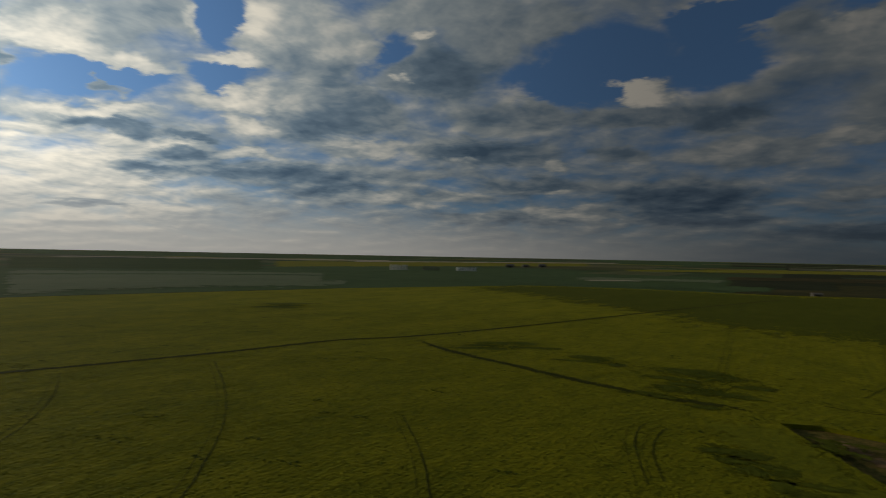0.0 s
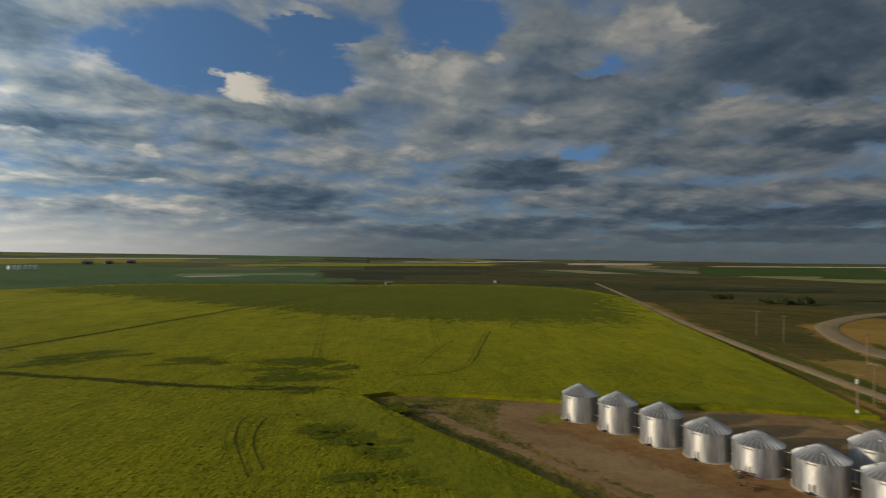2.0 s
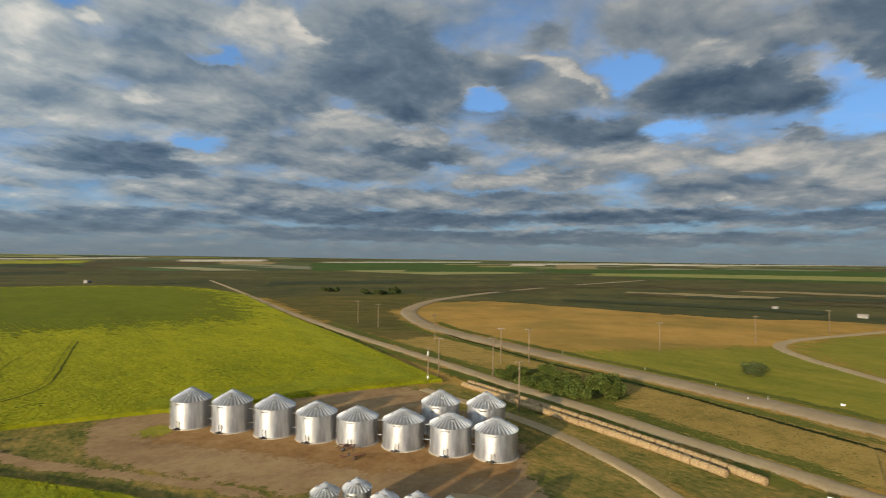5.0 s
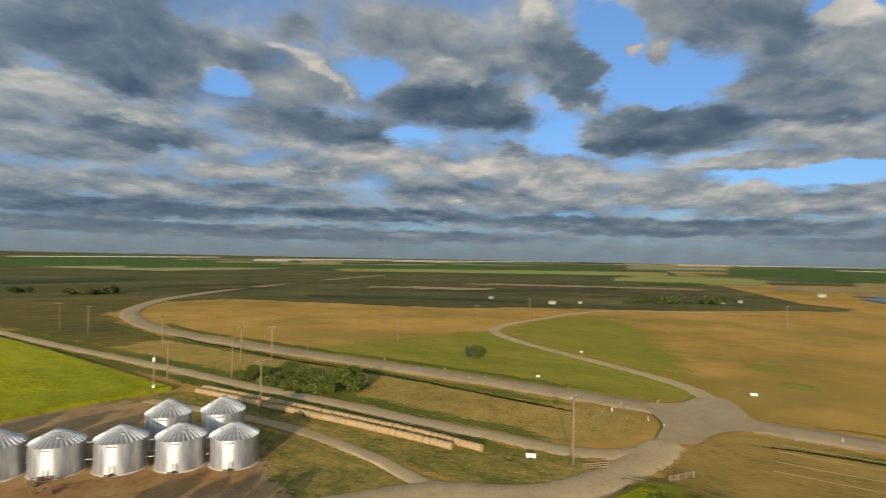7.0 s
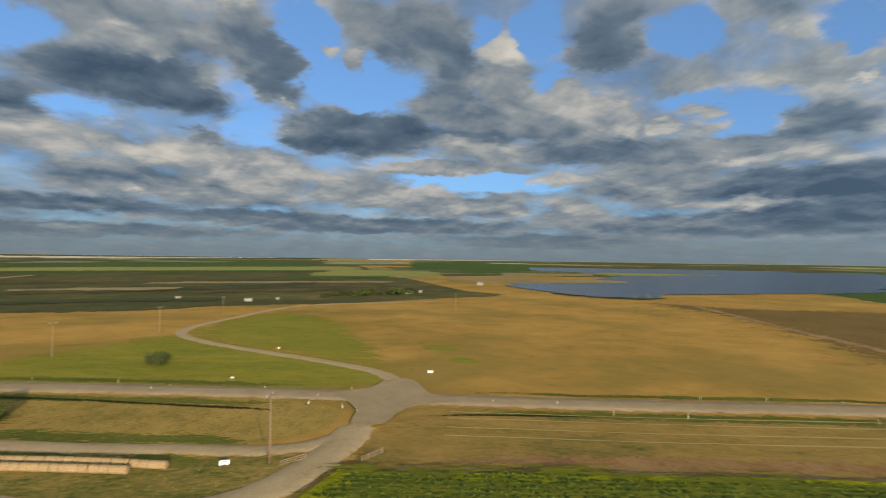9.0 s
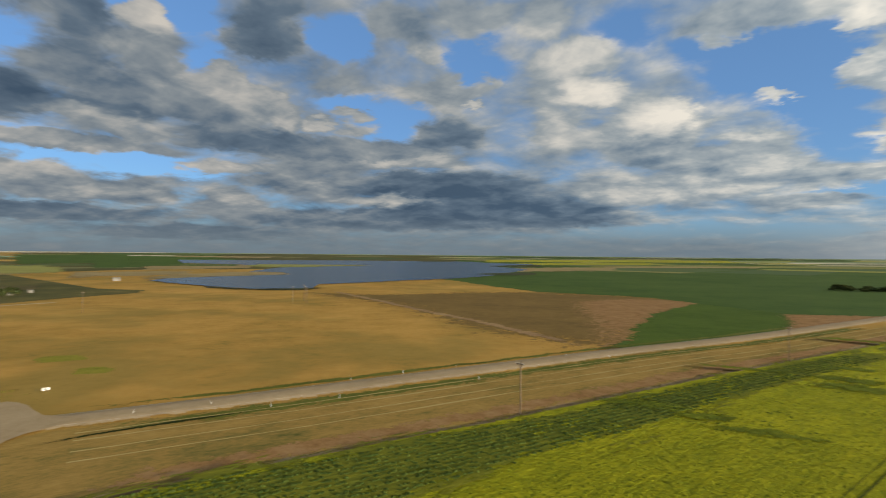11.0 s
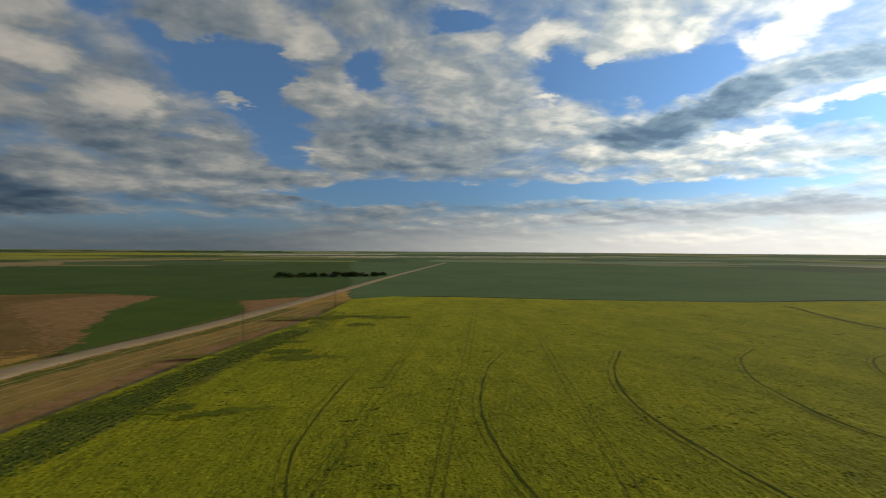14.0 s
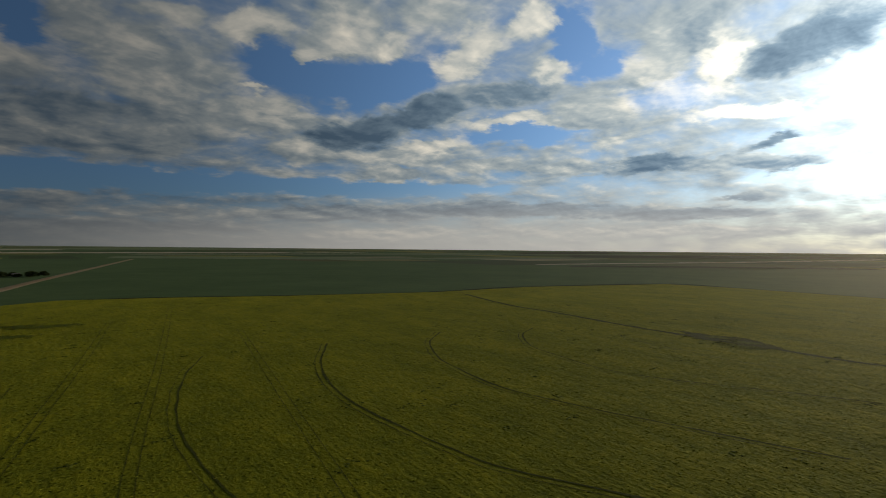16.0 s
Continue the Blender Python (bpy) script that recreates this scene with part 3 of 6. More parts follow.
    hz = n.span(up, 0.0, n.math("MULTIPLY_ADD", n.math("POWER", side, 3.0), 0.07, 0.085), 0.84, 0.0)
    air = n.mix(hz, air, haze)
    back = n.add("ShaderNodeBackground", {0: air, 1: 0.1})
    n.add("ShaderNodeOutputWorld", {0: back.outputs[0]})
    scene.world = world


build_world()
sun_lamp = new("sun", bpy.data.lights.new("sun", "SUN"))
sun_lamp.data.energy, sun_lamp.data.angle, sun_lamp.data.color = 5.0, radians(0.6), (1.0, 0.79, 0.50)
sun_lamp.matrix_world = look(heading(SUN_AZ, SUN_EL) * 300, (0, 0, 0))


# ---- materials ----
def material(name, rough=0.85, metal=0.0, spec=0.3):
    m = bpy.data.materials.new(name)
    m.use_nodes = True
    n = Nodes(m.node_tree)
    b = n.add("ShaderNodeBsdfPrincipled", {"Roughness": rough, "Metallic": metal, "Specular IOR Level": spec})
    n.add("ShaderNodeOutputMaterial", {0: b.outputs[0]})
    return m, n, b


def place(n):
    return n.add("ShaderNodeNewGeometry").outputs["Position"]


def link_in(n, sock, b, name):
    n.tree.links.new(sock, b.inputs[name])


def bump(n, b, height, strength, dist):
    link_in(n, n.add("ShaderNodeBump", {"Height": height, "Strength": strength, "Distance": dist}).outputs[0], b, "Normal")


def blend(name, stops, big, small, rough=0.9, relief=0.3, depth=0.2, stretch=(1, 1, 1), turn=0.0, grain=0.5, tint=None, sheen=None):
    """Ground cover: broad patches and fine grain run through one colour ramp, with fine relief."""
    m, n, b = material(name, rough, 0.0, 0.04)
    pos = place(n)
    if turn:
        rot = n.add("ShaderNodeVectorRotate", {"Vector": pos, "Angle": radians(turn)})
        rot.rotation_type = "Z_AXIS"
        pos = rot.outputs[0]
    flat = n.vec("MULTIPLY", pos, stretch)
    wide = n.noise(flat, big, 6.0, 0.62)
    mid = n.noise(n.vec("ADD", flat, (31.0, 17.0, 0.0)), math.sqrt(big * small), 5.0, 0.65)
    fine = n.noise(flat, small, 4.0, 0.75)
    w = (1.0 - grain * 0.5) * 0.62, (1.0 - grain * 0.5) * 0.38 + 0.12, grain * 0.5 + 0.1
    f = n.math("MULTIPLY_ADD", wide, w[0], n.math("MULTIPLY_ADD", mid, w[1], n.math("MULTIPLY_ADD", fine, w[2], -0.11)))
    colour = n.ramp(n.span(f, 0.3, 0.7, smooth=False), stops)
    if tint:
        other, scale, amount = tint
        colour = n.mix(n.span(n.math("ADD", n.noise(n.vec("ADD", flat, (83.0, 140.0, 0.0)), scale, 6.0, 0.6), n.math("MULTIPLY", fine, 0.15)), 0.52, 0.70, 0.0, amount), colour, other)
    link_in(n, colour, b, "Base Color")
    if sheen:
        # petals and blades shine at low angles; far crops use it for haze
        b.inputs["Sheen Weight"].default_value, b.inputs["Sheen Roughness"].default_value = sheen[3], 0.55
        b.inputs["Sheen Tint"].default_value = (*sheen[:3], 1.0)
    bump(n, b, n.math("MULTIPLY_ADD", mid, 1.6, fine), relief, depth)
    # the cover thins out raggedly towards its rim
    rim = n.add("ShaderNodeAttribute")
    rim.attribute_name = "rim"
    ragged = n.span(n.math("ADD", mid, fine), 0.80, 1.20, 0.06, 0.94, smooth=False)
    bare = n.span(n.math("SUBTRACT", ragged, rim.outputs["Fac"]), -0.03, 0.03)
    link_in(n, bare, b, "Alpha")
    return m


def plain(name, colour, rough=0.6, metal=0.0, vary=0.12, scale=3.0, spec=0.4):
    m, n, b = material(name, rough, metal, spec)
    f = n.noise(n.add("ShaderNodeTexCoord").outputs["Object"], scale, 5.0, 0.6)
    dark = tuple(c * (1 - 2 * vary) for c in colour)
    lite = tuple(min(1, c * (1 + vary)) for c in colour)
    link_in(n, n.mix(n.span(f, 0.3, 0.7), dark, lite), b, "Base Color")
    return m


M_PRAIRIE = blend("prairie grass", [(0.0, (0.136, 0.123, 0.029)), (0.12, (0.249, 0.177, 0.042)), (0.35, (0.384, 0.225, 0.053)), (0.65, (0.463, 0.273, 0.069)), (1.0, (0.520, 0.321, 0.087))], 0.012, 0.35, relief=0.3, turn=-60, grain=0.4, tint=((0.18, 0.155, 0.042), 0.014, 0.5))
M_VERGE = blend("verge grass", [(0.0, (0.08, 0.085, 0.02)), (0.22, (0.21, 0.165, 0.042)), (0.5, (0.35, 0.235, 0.065)), (1.0, (0.46, 0.31, 0.095))], 0.05, 1.2, turn=26, relief=0.3, grain=0.55)
M_YARDGRASS = blend("yard grass", [(0.0, (0.035, 0.05, 0.011)), (0.3, (0.10, 0.11, 0.024)), (0.52, (0.21, 0.17, 0.045)), (0.75, (0.35, 0.235, 0.07)), (1.0, (0.42, 0.29, 0.10))], 0.08, 1.2, relief=0.3, stretch=(1, 0.5, 1), turn=20, grain=0.75)
M_STRIP = blend("roadside green grass", [(0.0, (0.05, 0.07, 0.014)), (0.5, (0.115, 0.125, 0.024)), (1.0, (0.22, 0.19, 0.04))], 0.12, 1.6, relief=0.35, grain=0.7, stretch=(1, 0.3, 1), turn=26)
# olive grass, its tones lowered to carry a cloud's shade
M_OLIVE = blend("olive pasture", [(0.0, (0.05, 0.056, 0.017)), (0.4, (0.10, 0.092, 0.026)), (0.7, (0.165, 0.125, 0.036)), (1.0, (0.25, 0.175, 0.053))], 0.03, 0.5, relief=0.3, grain=0.7, stretch=(0.5, 1, 1), turn=60)
M_MOWN = blend("mown verge", [(0.0, (0.07, 0.085, 0.02)), (0.25, (0.175, 0.14, 0.038)), (0.5, (0.30, 0.195, 0.055)), (1.0, (0.42, 0.275, 0.085))], 0.05, 1.3, stretch=(1, 0.4, 1), turn=26, relief=0.3, grain=0.6)
M_MEADOW = blend("meadow grass", [(0.0, (0.112, 0.138, 0.018)), (0.4, (0.213, 0.204, 0.027)), (0.7, (0.280, 0.242, 0.036)), (1.0, (0.403, 0.297, 0.054))], 0.05, 1.2, relief=0.3, grain=0.7, stretch=(0.5, 1, 1), turn=-60)
M_CANOLA = blend("canola canopy", [(0.0, (0.045, 0.065, 0.006)), (0.3, (0.127, 0.145, 0.007)), (0.6, (0.207, 0.208, 0.008)), (1.0, (0.303, 0.286, 0.011))], 0.05, 1.0, relief=0.6, depth=0.4, grain=0.7, stretch=(1, 0.45, 1), turn=21, sheen=(0.74, 0.72, 0.05, 0.13))
M_CANOLA_DARK = blend("darker green canola canopy", [(0.0, (0.037, 0.064, 0.007)), (0.5, (0.065, 0.086, 0.009)), (1.0, (0.102, 0.119, 0.010))], 0.02, 0.8, relief=0.35, depth=0.3, grain=0.7, stretch=(1, 0.45, 1), turn=21, sheen=(0.72, 0.74, 0.05, 0.05))
M_MARGIN = blend("green crop margin", [(0.0, (0.027, 0.040, 0.011)), (0.3, (0.071, 0.092, 0.015)), (0.6, (0.142, 0.151, 0.018)), (1.0, (0.223, 0.207, 0.019))], 0.05, 1.0, relief=0.4, depth=0.35, grain=0.8, stretch=(1, 0.2, 1), turn=21)
M_MIXED = blend("greener canola canopy", [(0.0, (0.041, 0.063, 0.008)), (0.35, (0.098, 0.122, 0.010)), (0.65, (0.164, 0.181, 0.011)), (1.0, (0.238, 0.235, 0.013))], 0.06, 1.0, relief=0.4, depth=0.35, grain=0.8, stretch=(1, 0.5, 1), turn=21, sheen=(0.74, 0.72, 0.05, 0.13))
M_WEEDY = blend("weedy canola canopy", [(0.0, (0.055, 0.075, 0.010)), (0.5, (0.12, 0.143, 0.012)), (1.0, (0.19, 0.205, 0.014))], 0.1, 1.2, relief=0.4, depth=0.35, grain=0.8)

M_TRACK = blend("trampled crop", [(0.0, (0.040, 0.050, 0.010)), (1.0, (0.105, 0.112, 0.015))], 0.2, 2.0)
M_DIRT = blend("packed dirt", [(0.0, (0.19, 0.115, 0.055)), (0.4, (0.29, 0.185, 0.095)), (0.65, (0.36, 0.24, 0.12)), (1.0, (0.42, 0.30, 0.165))], 0.06, 0.7, relief=0.25, depth=0.1)
M_REDDIRT = blend("red dirt", [(0.0, (0.17, 0.088, 0.034)), (0.5, (0.29, 0.165, 0.068)), (1.0, (0.37, 0.24, 0.115))], 0.1, 0.8, relief=0.3, depth=0.1)
M_GRAVEL = blend("gravel road surface", [(0.0, (0.31, 0.225, 0.125)), (0.5, (0.42, 0.315, 0.18)), (1.0, (0.50, 0.39, 0.235))], 0.08, 2.5, relief=0.3, depth=0.05, grain=0.9)
M_ASPHALT = blend("worn asphalt", [(0.0, (0.27, 0.20, 0.115)), (0.5, (0.36, 0.27, 0.16)), (1.0, (0.43, 0.33, 0.205))], 0.06, 2.0, relief=0.15, depth=0.03)
# near-black grass that also carries the shade of ditch banks and crop edges
M_SHADY_EDGE = blend("shaded ditch and edge grass", [(0.0, (0.012, 0.018, 0.006)), (1.0, (0.045, 0.055, 0.015))], 0.3, 2.0)
M_STRAW = blend("straw windrow", [(0.0, (0.33, 0.25, 0.10)), (1.0, (0.52, 0.40, 0.17))], 0.3, 2.0)
FAR = {
    "canola": blend("far canola", [(0.0, (0.17, 0.18, 0.02)), (1.0, (0.28, 0.27, 0.03))], 0.006, 0.05, sheen=(0.8, 0.72, 0.1, 0.05)),
    "canolad": blend("far pale crop", [(0.0, (0.13, 0.145, 0.04)), (1.0, (0.22, 0.21, 0.065))], 0.006, 0.05, sheen=(0.7, 0.7, 0.25, 0.04)),
    "green": blend("far green crop", [(0.0, (0.045, 0.085, 0.02)), (1.0, (0.095, 0.138, 0.033))], 0.006, 0.05),
    "dark": blend("far dark crop", [(0.0, (0.04, 0.05, 0.025)), (1.0, (0.085, 0.092, 0.045))], 0.006, 0.05),
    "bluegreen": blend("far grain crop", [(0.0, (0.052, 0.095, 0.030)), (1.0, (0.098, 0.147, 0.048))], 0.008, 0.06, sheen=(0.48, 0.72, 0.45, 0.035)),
    # paler than the grain itself, haze over the far land put into its colour
    "palegreen": blend("far crop paled for haze", [(0.0, (0.13, 0.165, 0.08)), (1.0, (0.21, 0.235, 0.12))], 0.008, 0.06, sheen=(0.52, 0.72, 0.55, 0.05)),
    "tan": blend("far stubble", [(0.0, (0.24, 0.18, 0.08)), (1.0, (0.36, 0.28, 0.14))], 0.006, 0.05),
    "pale": blend("far bare stubble", [(0.0, (0.42, 0.36, 0.26)), (1.0, (0.55, 0.48, 0.36))], 0.006, 0.05, sheen=(0.8, 0.75, 0.6, 0.06)),
    # olive and brown are darkened for the cloud shade over the far valley
    "olive": blend("far olive pasture", [(0.0, (0.034, 0.044, 0.021)), (0.35, (0.078, 0.081, 0.032)), (0.65, (0.121, 0.107, 0.039)), (1.0, (0.207, 0.167, 0.063))], 0.006, 0.05),
    "brown": blend("far rough pasture", [(0.0, (0.045, 0.048, 0.024)), (0.5, (0.10, 0.085, 0.037)), (1.0, (0.20, 0.15, 0.06))], 0.008, 0.06),
}


def steel():
    m, n, b = material("galvanised steel", 0.34, 0.9, 0.5)
    pos = n.add("ShaderNodeTexCoord").outputs["Object"]
    z = n.add("ShaderNodeSeparateXYZ", {0: pos}).outputs[2]
    wear = n.noise(n.vec("MULTIPLY", pos, (1, 1, 0.12)), 2.2, 6.0, 0.62)
    link_in(n, n.ramp(n.span(wear, 0.25, 0.75), [(0.0, (0.31, 0.31, 0.305)), (0.5, (0.42, 0.42, 0.42)), (1.0, (0.53, 0.53, 0.54))]), b, "Base Color")
    link_in(n, n.span(wear, 0.3, 0.7, 0.40, 0.54), b, "Roughness")
    wave = n.math("SINE", n.math("MULTIPLY", z, 2 * math.pi / 0.1))
    bump(n, b, wave, 0.35, 0.012)
    return m


M_STEEL = steel()
M_ROOF = plain("roof steel", (0.44, 0.45, 0.47), 0.4, 0.85, 0.1, 1.5)
# roof steel again, painted brighter so the ribs read as sunlit stripes
M_RIB = plain("rib steel brightened for sunlit stripes", (0.70, 0.71, 0.73), 0.42, 0.6, 0.06, 1.5)
M_BRIGHT = plain("bright new steel", (0.86, 0.86, 0.86), 0.36, 1.0, 0.04, 1.5)
M_CONCRETE = plain("concrete", (0.42, 0.37, 0.30), 0.9)
M_DARK = plain("dark steel", (0.035, 0.032, 0.03), 0.6)
M_LINE = plain("worn road paint", (0.46, 0.42, 0.35), 0.8, vary=0.25, scale=0.3)
M_SHED = plain("weathered pale siding", (0.24, 0.22, 0.19), 0.8)
M_WHITE = plain("white paint", (0.78, 0.77, 0.74), 0.6, vary=0.05)
M_RUST = plain("rusty steel", (0.13, 0.055, 0.03), 0.85)
M_WOOD = plain("weathered pole wood", (0.19, 0.135, 0.085), 0.9)
M_HAY = plain("baled hay", (0.29, 0.195, 0.10), 0.95, vary=0.22, scale=5)
M_BARK = plain("bark", (0.10, 0.075, 0.05), 0.95)
M_GLASSY = plain("insulator", (0.55, 0.55, 0.52), 0.3)


def foliage(name, a, b_):
    m, n, b = material(name, 0.9, 0.0, 0.05)
    r = n.add("ShaderNodeNewGeometry").outputs["Random Per Island"]
    link_in(n, n.mix(r, a, b_), b, "Base Color")
    b.inputs["Subsurface Weight"].default_value = 0.0
    return m


M_LEAF = foliage("leaves", (0.035, 0.052, 0.012), (0.115, 0.135, 0.03))
M_LEAF_FAR = foliage("far shelter belt leaves", (0.03, 0.042, 0.014), (0.085, 0.10, 0.035))
M_FLOWER = foliage("flowering canola", (0.125, 0.145, 0.008), (0.265, 0.26, 0.012))
M_PLANT = foliage("green crop plants", (0.035, 0.058, 0.012), (0.095, 0.122, 0.021))
M_WEED = foliage("dark weeds", (0.055, 0.075, 0.010), (0.15, 0.17, 0.014))
M_TUFT = foliage("grass tufts", (0.12, 0.12, 0.025), (0.27, 0.20, 0.055))


def water():
    m, n, b = material("lake water", 0.22, 0.0, 0.4)
    b.inputs["Base Color"].default_value = (0.02, 0.035, 0.06, 1)
    b.inputs["IOR"].default_value = 1.33
    bump(n, b, n.noise(n.vec("MULTIPLY", place(n), (1, 0.6, 1)), 0.25, 4.0, 0.6), 0.25, 0.6)
    return m


M_WATER = water()


# ---- mesh helpers ----
def set_rim(me, values):
    me.attributes.new("rim", "FLOAT", "POINT").data.foreach_set("value", np.asarray(values, np.float32))


def mesh_object(name, verts, faces, mat, parent=None, label="", smooth=False, rim=None):
    me = bpy.data.meshes.new(name)
    me.from_pydata([tuple(v) for v in verts], [], faces)
    if rim is not None:
        set_rim(me, rim)
    me.materials.append(mat)
    if smooth:
        me.polygons.foreach_set("use_smooth", [True] * len(me.polygons))
    me.update()
    ob = new(name, me)
    if parent is not None:
        ob.parent = parent
    if label:
        ob["label"] = label
    return ob


def part(name, bm, mat, parent, label="", smooth=False):
    me = bpy.data.meshes.new(name)
    bm.normal_update()
    bm.to_mesh(me)
    bm.free()
    me.materials.append(mat)
    if smooth:
        me.polygons.foreach_set("use_smooth", [True] * len(me.polygons))
    ob = new(name, me)
    ob.parent = parent
    if label:
        ob["label"] = label
    return ob


def bm_box(bm, cx, cy, cz, sx, sy, sz, m=None, bevel=0.0):
    r = bmesh.ops.create_cube(bm, size=1.0, matrix=(m or Matrix()) @ Matrix.Translation((cx, cy, cz)) @ Matrix.Diagonal((sx, sy, sz, 1)))
    if bevel:
        bmesh.ops.bevel(bm, geom=list({e for v in r["verts"] for e in v.link_edges}), offset=bevel, segments=1, affect="EDGES")


def bm_tube(bm, a, b, r0, r1=None, seg=8):
    a, b = Vector(a), Vector(b)
    m = Matrix.Translation((a + b) / 2) @ (b - a).to_track_quat("Z", "Y").to_matrix().to_4x4()
    bmesh.ops.create_cone(bm, cap_ends=True, segments=seg, radius1=r0, radius2=r0 if r1 is None else r1, depth=(b - a).length, matrix=m)


def box_part(name, size, at, mat, parent, label="", bevel=0.0):
    bm = bmesh.new()
    bm_box(bm, *at, *size, bevel=bevel)
    return part(name, bm, mat, parent, label)


def tube_part(name, a, b, r0, mat, parent, label="", r1=None, seg=8):
    bm = bmesh.new()
    bm_tube(bm, a, b, r0, r1, seg)
    return part(name, bm, mat, parent, label, smooth=seg > 6)


def empty(name, m, label, category, group="", kind=""):
    ob = new(name)
    ob.empty_display_size = 0.2
    ob.matrix_basis = m
    return tagged(ob, label, category, group, kind)


def ground_z(x, y):
    u = min(max((math.hypot(x, y) - 1500) / 3450, 0), 1)
    return 29 * u * u * (3 - 2 * u) - max(math.hypot(x, y) - 4985, 0) * 0.01


def spline(pts, step=4.0):
    """A smooth line through the points, sampled about every step metres."""
    p = [np.array(q, float) for q in pts]
    p = [2 * p[0] - p[1]] + p + [2 * p[-1] - p[-2]]
    out = []
    for i in range(1, len(p) - 2):
        k = max(2, int(np.linalg.norm(p[i + 1] - p[i]) / step))
        for j in range(k):
            t = j / k
            out.append(0.5 * (2 * p[i] + (p[i + 1] - p[i - 1]) * t + (2 * p[i - 1] - 5 * p[i] + 4 * p[i + 1] - p[i + 2]) * t * t + (3 * p[i] - p[i - 1] - 3 * p[i + 1] + p[i + 2]) * t**3))
    out.append(p[-2])
    return np.array(out)


def ribbon(name, line, width, z, mat, label, category, bank=0.0, wobble=0.0, kind="structure", shift=0.0):
    """A strip along a line; bank: the run of its side slopes down to the ground."""
    line = np.asarray(line, float)
    d = np.gradient(line, axis=0)
    d /= np.linalg.norm(d, axis=1)[:, None] + 1e-9
    side = np.stack([d[:, 1], -d[:, 0]], 1)
    offs = [(-width / 2 - bank, -0.05), (-width / 2, z), (-width / 6, z + 0.02), (width / 6, z + 0.02), (width / 2, z), (width / 2 + bank, -0.05)] if bank else [(-width / 2, z), (width / 2, z)]
    fade = [0.0] * len(offs) if bank > 1.5 else [1.0] + [0.0] * (len(offs) - 2) + [1.0]
    if not bank and width > 0.9:
        soft = 0.35 * width
        offs = [(-width / 2 - soft, z), (-width / 2 + soft, z), (width / 2 - soft, z), (width / 2 + soft, z)]
        fade = [1.0, 0.0, 0.0, 1.0]
    elif not bank:
        fade = [0.0, 0.0]
    verts, faces, rims, k = [], [], [], len(offs)
    for i, (c, s) in enumerate(zip(line, side)):
        for o, h in offs:
            w = o + shift + (wobble * (noise.noise((c[0] * 0.13, c[1] * 0.13, o)) if wobble else 0))
            q = c + s * w
            verts.append((q[0], q[1], h + ground_z(*q)))
        tail = 0.0 if bank or width < 0.9 else max(0.0, 1 - min(i, len(line) - 1 - i) / 4)
        rims += [max(v, tail) for v in fade]
        if i:
            a = (i - 1) * k
            faces += [(a + j, a + j + 1, a + k + j + 1, a + k + j) for j in range(k - 1)]
    ob = mesh_object(name, verts, faces, mat, smooth=bool(bank), rim=rims)
    return tagged(ob, label, category, kind=kind)


def patch(name, corners, z, mat, label, category, smooth=True, skirt=0.0, wobble=0.6, kind="structure", fade=0.0):
    """A flat piece of land inside a closed outline; skirt: how far its rim goes down; fade: how wide its cover thins out."""
    line = spline(list(corners) + [corners[0]], 6.0)[:-1] if smooth else edge_points(corners, 8.0)
    verts = []
    for x, y in line:
        dx, dy = noise.noise((x * 0.08, y * 0.08, 1.0)) * wobble, noise.noise((x * 0.08, y * 0.08, 9.0)) * wobble
        verts.append((x + dx, y + dy, z + ground_z(x, y)))
    if fade:
        return tagged(soft_sheet(name, [v[:2] for v in verts], z, mat, fade), label, category, kind=kind)
    k = len(verts)
    bm = bmesh.new()
    top = [bm.verts.new(v) for v in verts]
    f = bm.faces.new(top)
    f.normal_update()
    if f.normal.z < 0:
        f.normal_flip()
    if skirt:
        low = [bm.verts.new((v[0], v[1], v[2] - skirt)) for v in verts]
        for i in range(k):
            bm.faces.new((top[i], top[(i + 1) % k], low[(i + 1) % k], low[i]))
    bm.normal_update()
    if f.normal.z < 0:
        f.normal_flip()
    bmesh.ops.triangulate(bm, faces=[f])
    me = bpy.data.meshes.new(name)
    bm.to_mesh(me)
    bm.free()
    me.materials.append(mat)
    return tagged(new(name, me), label, category, kind=kind)


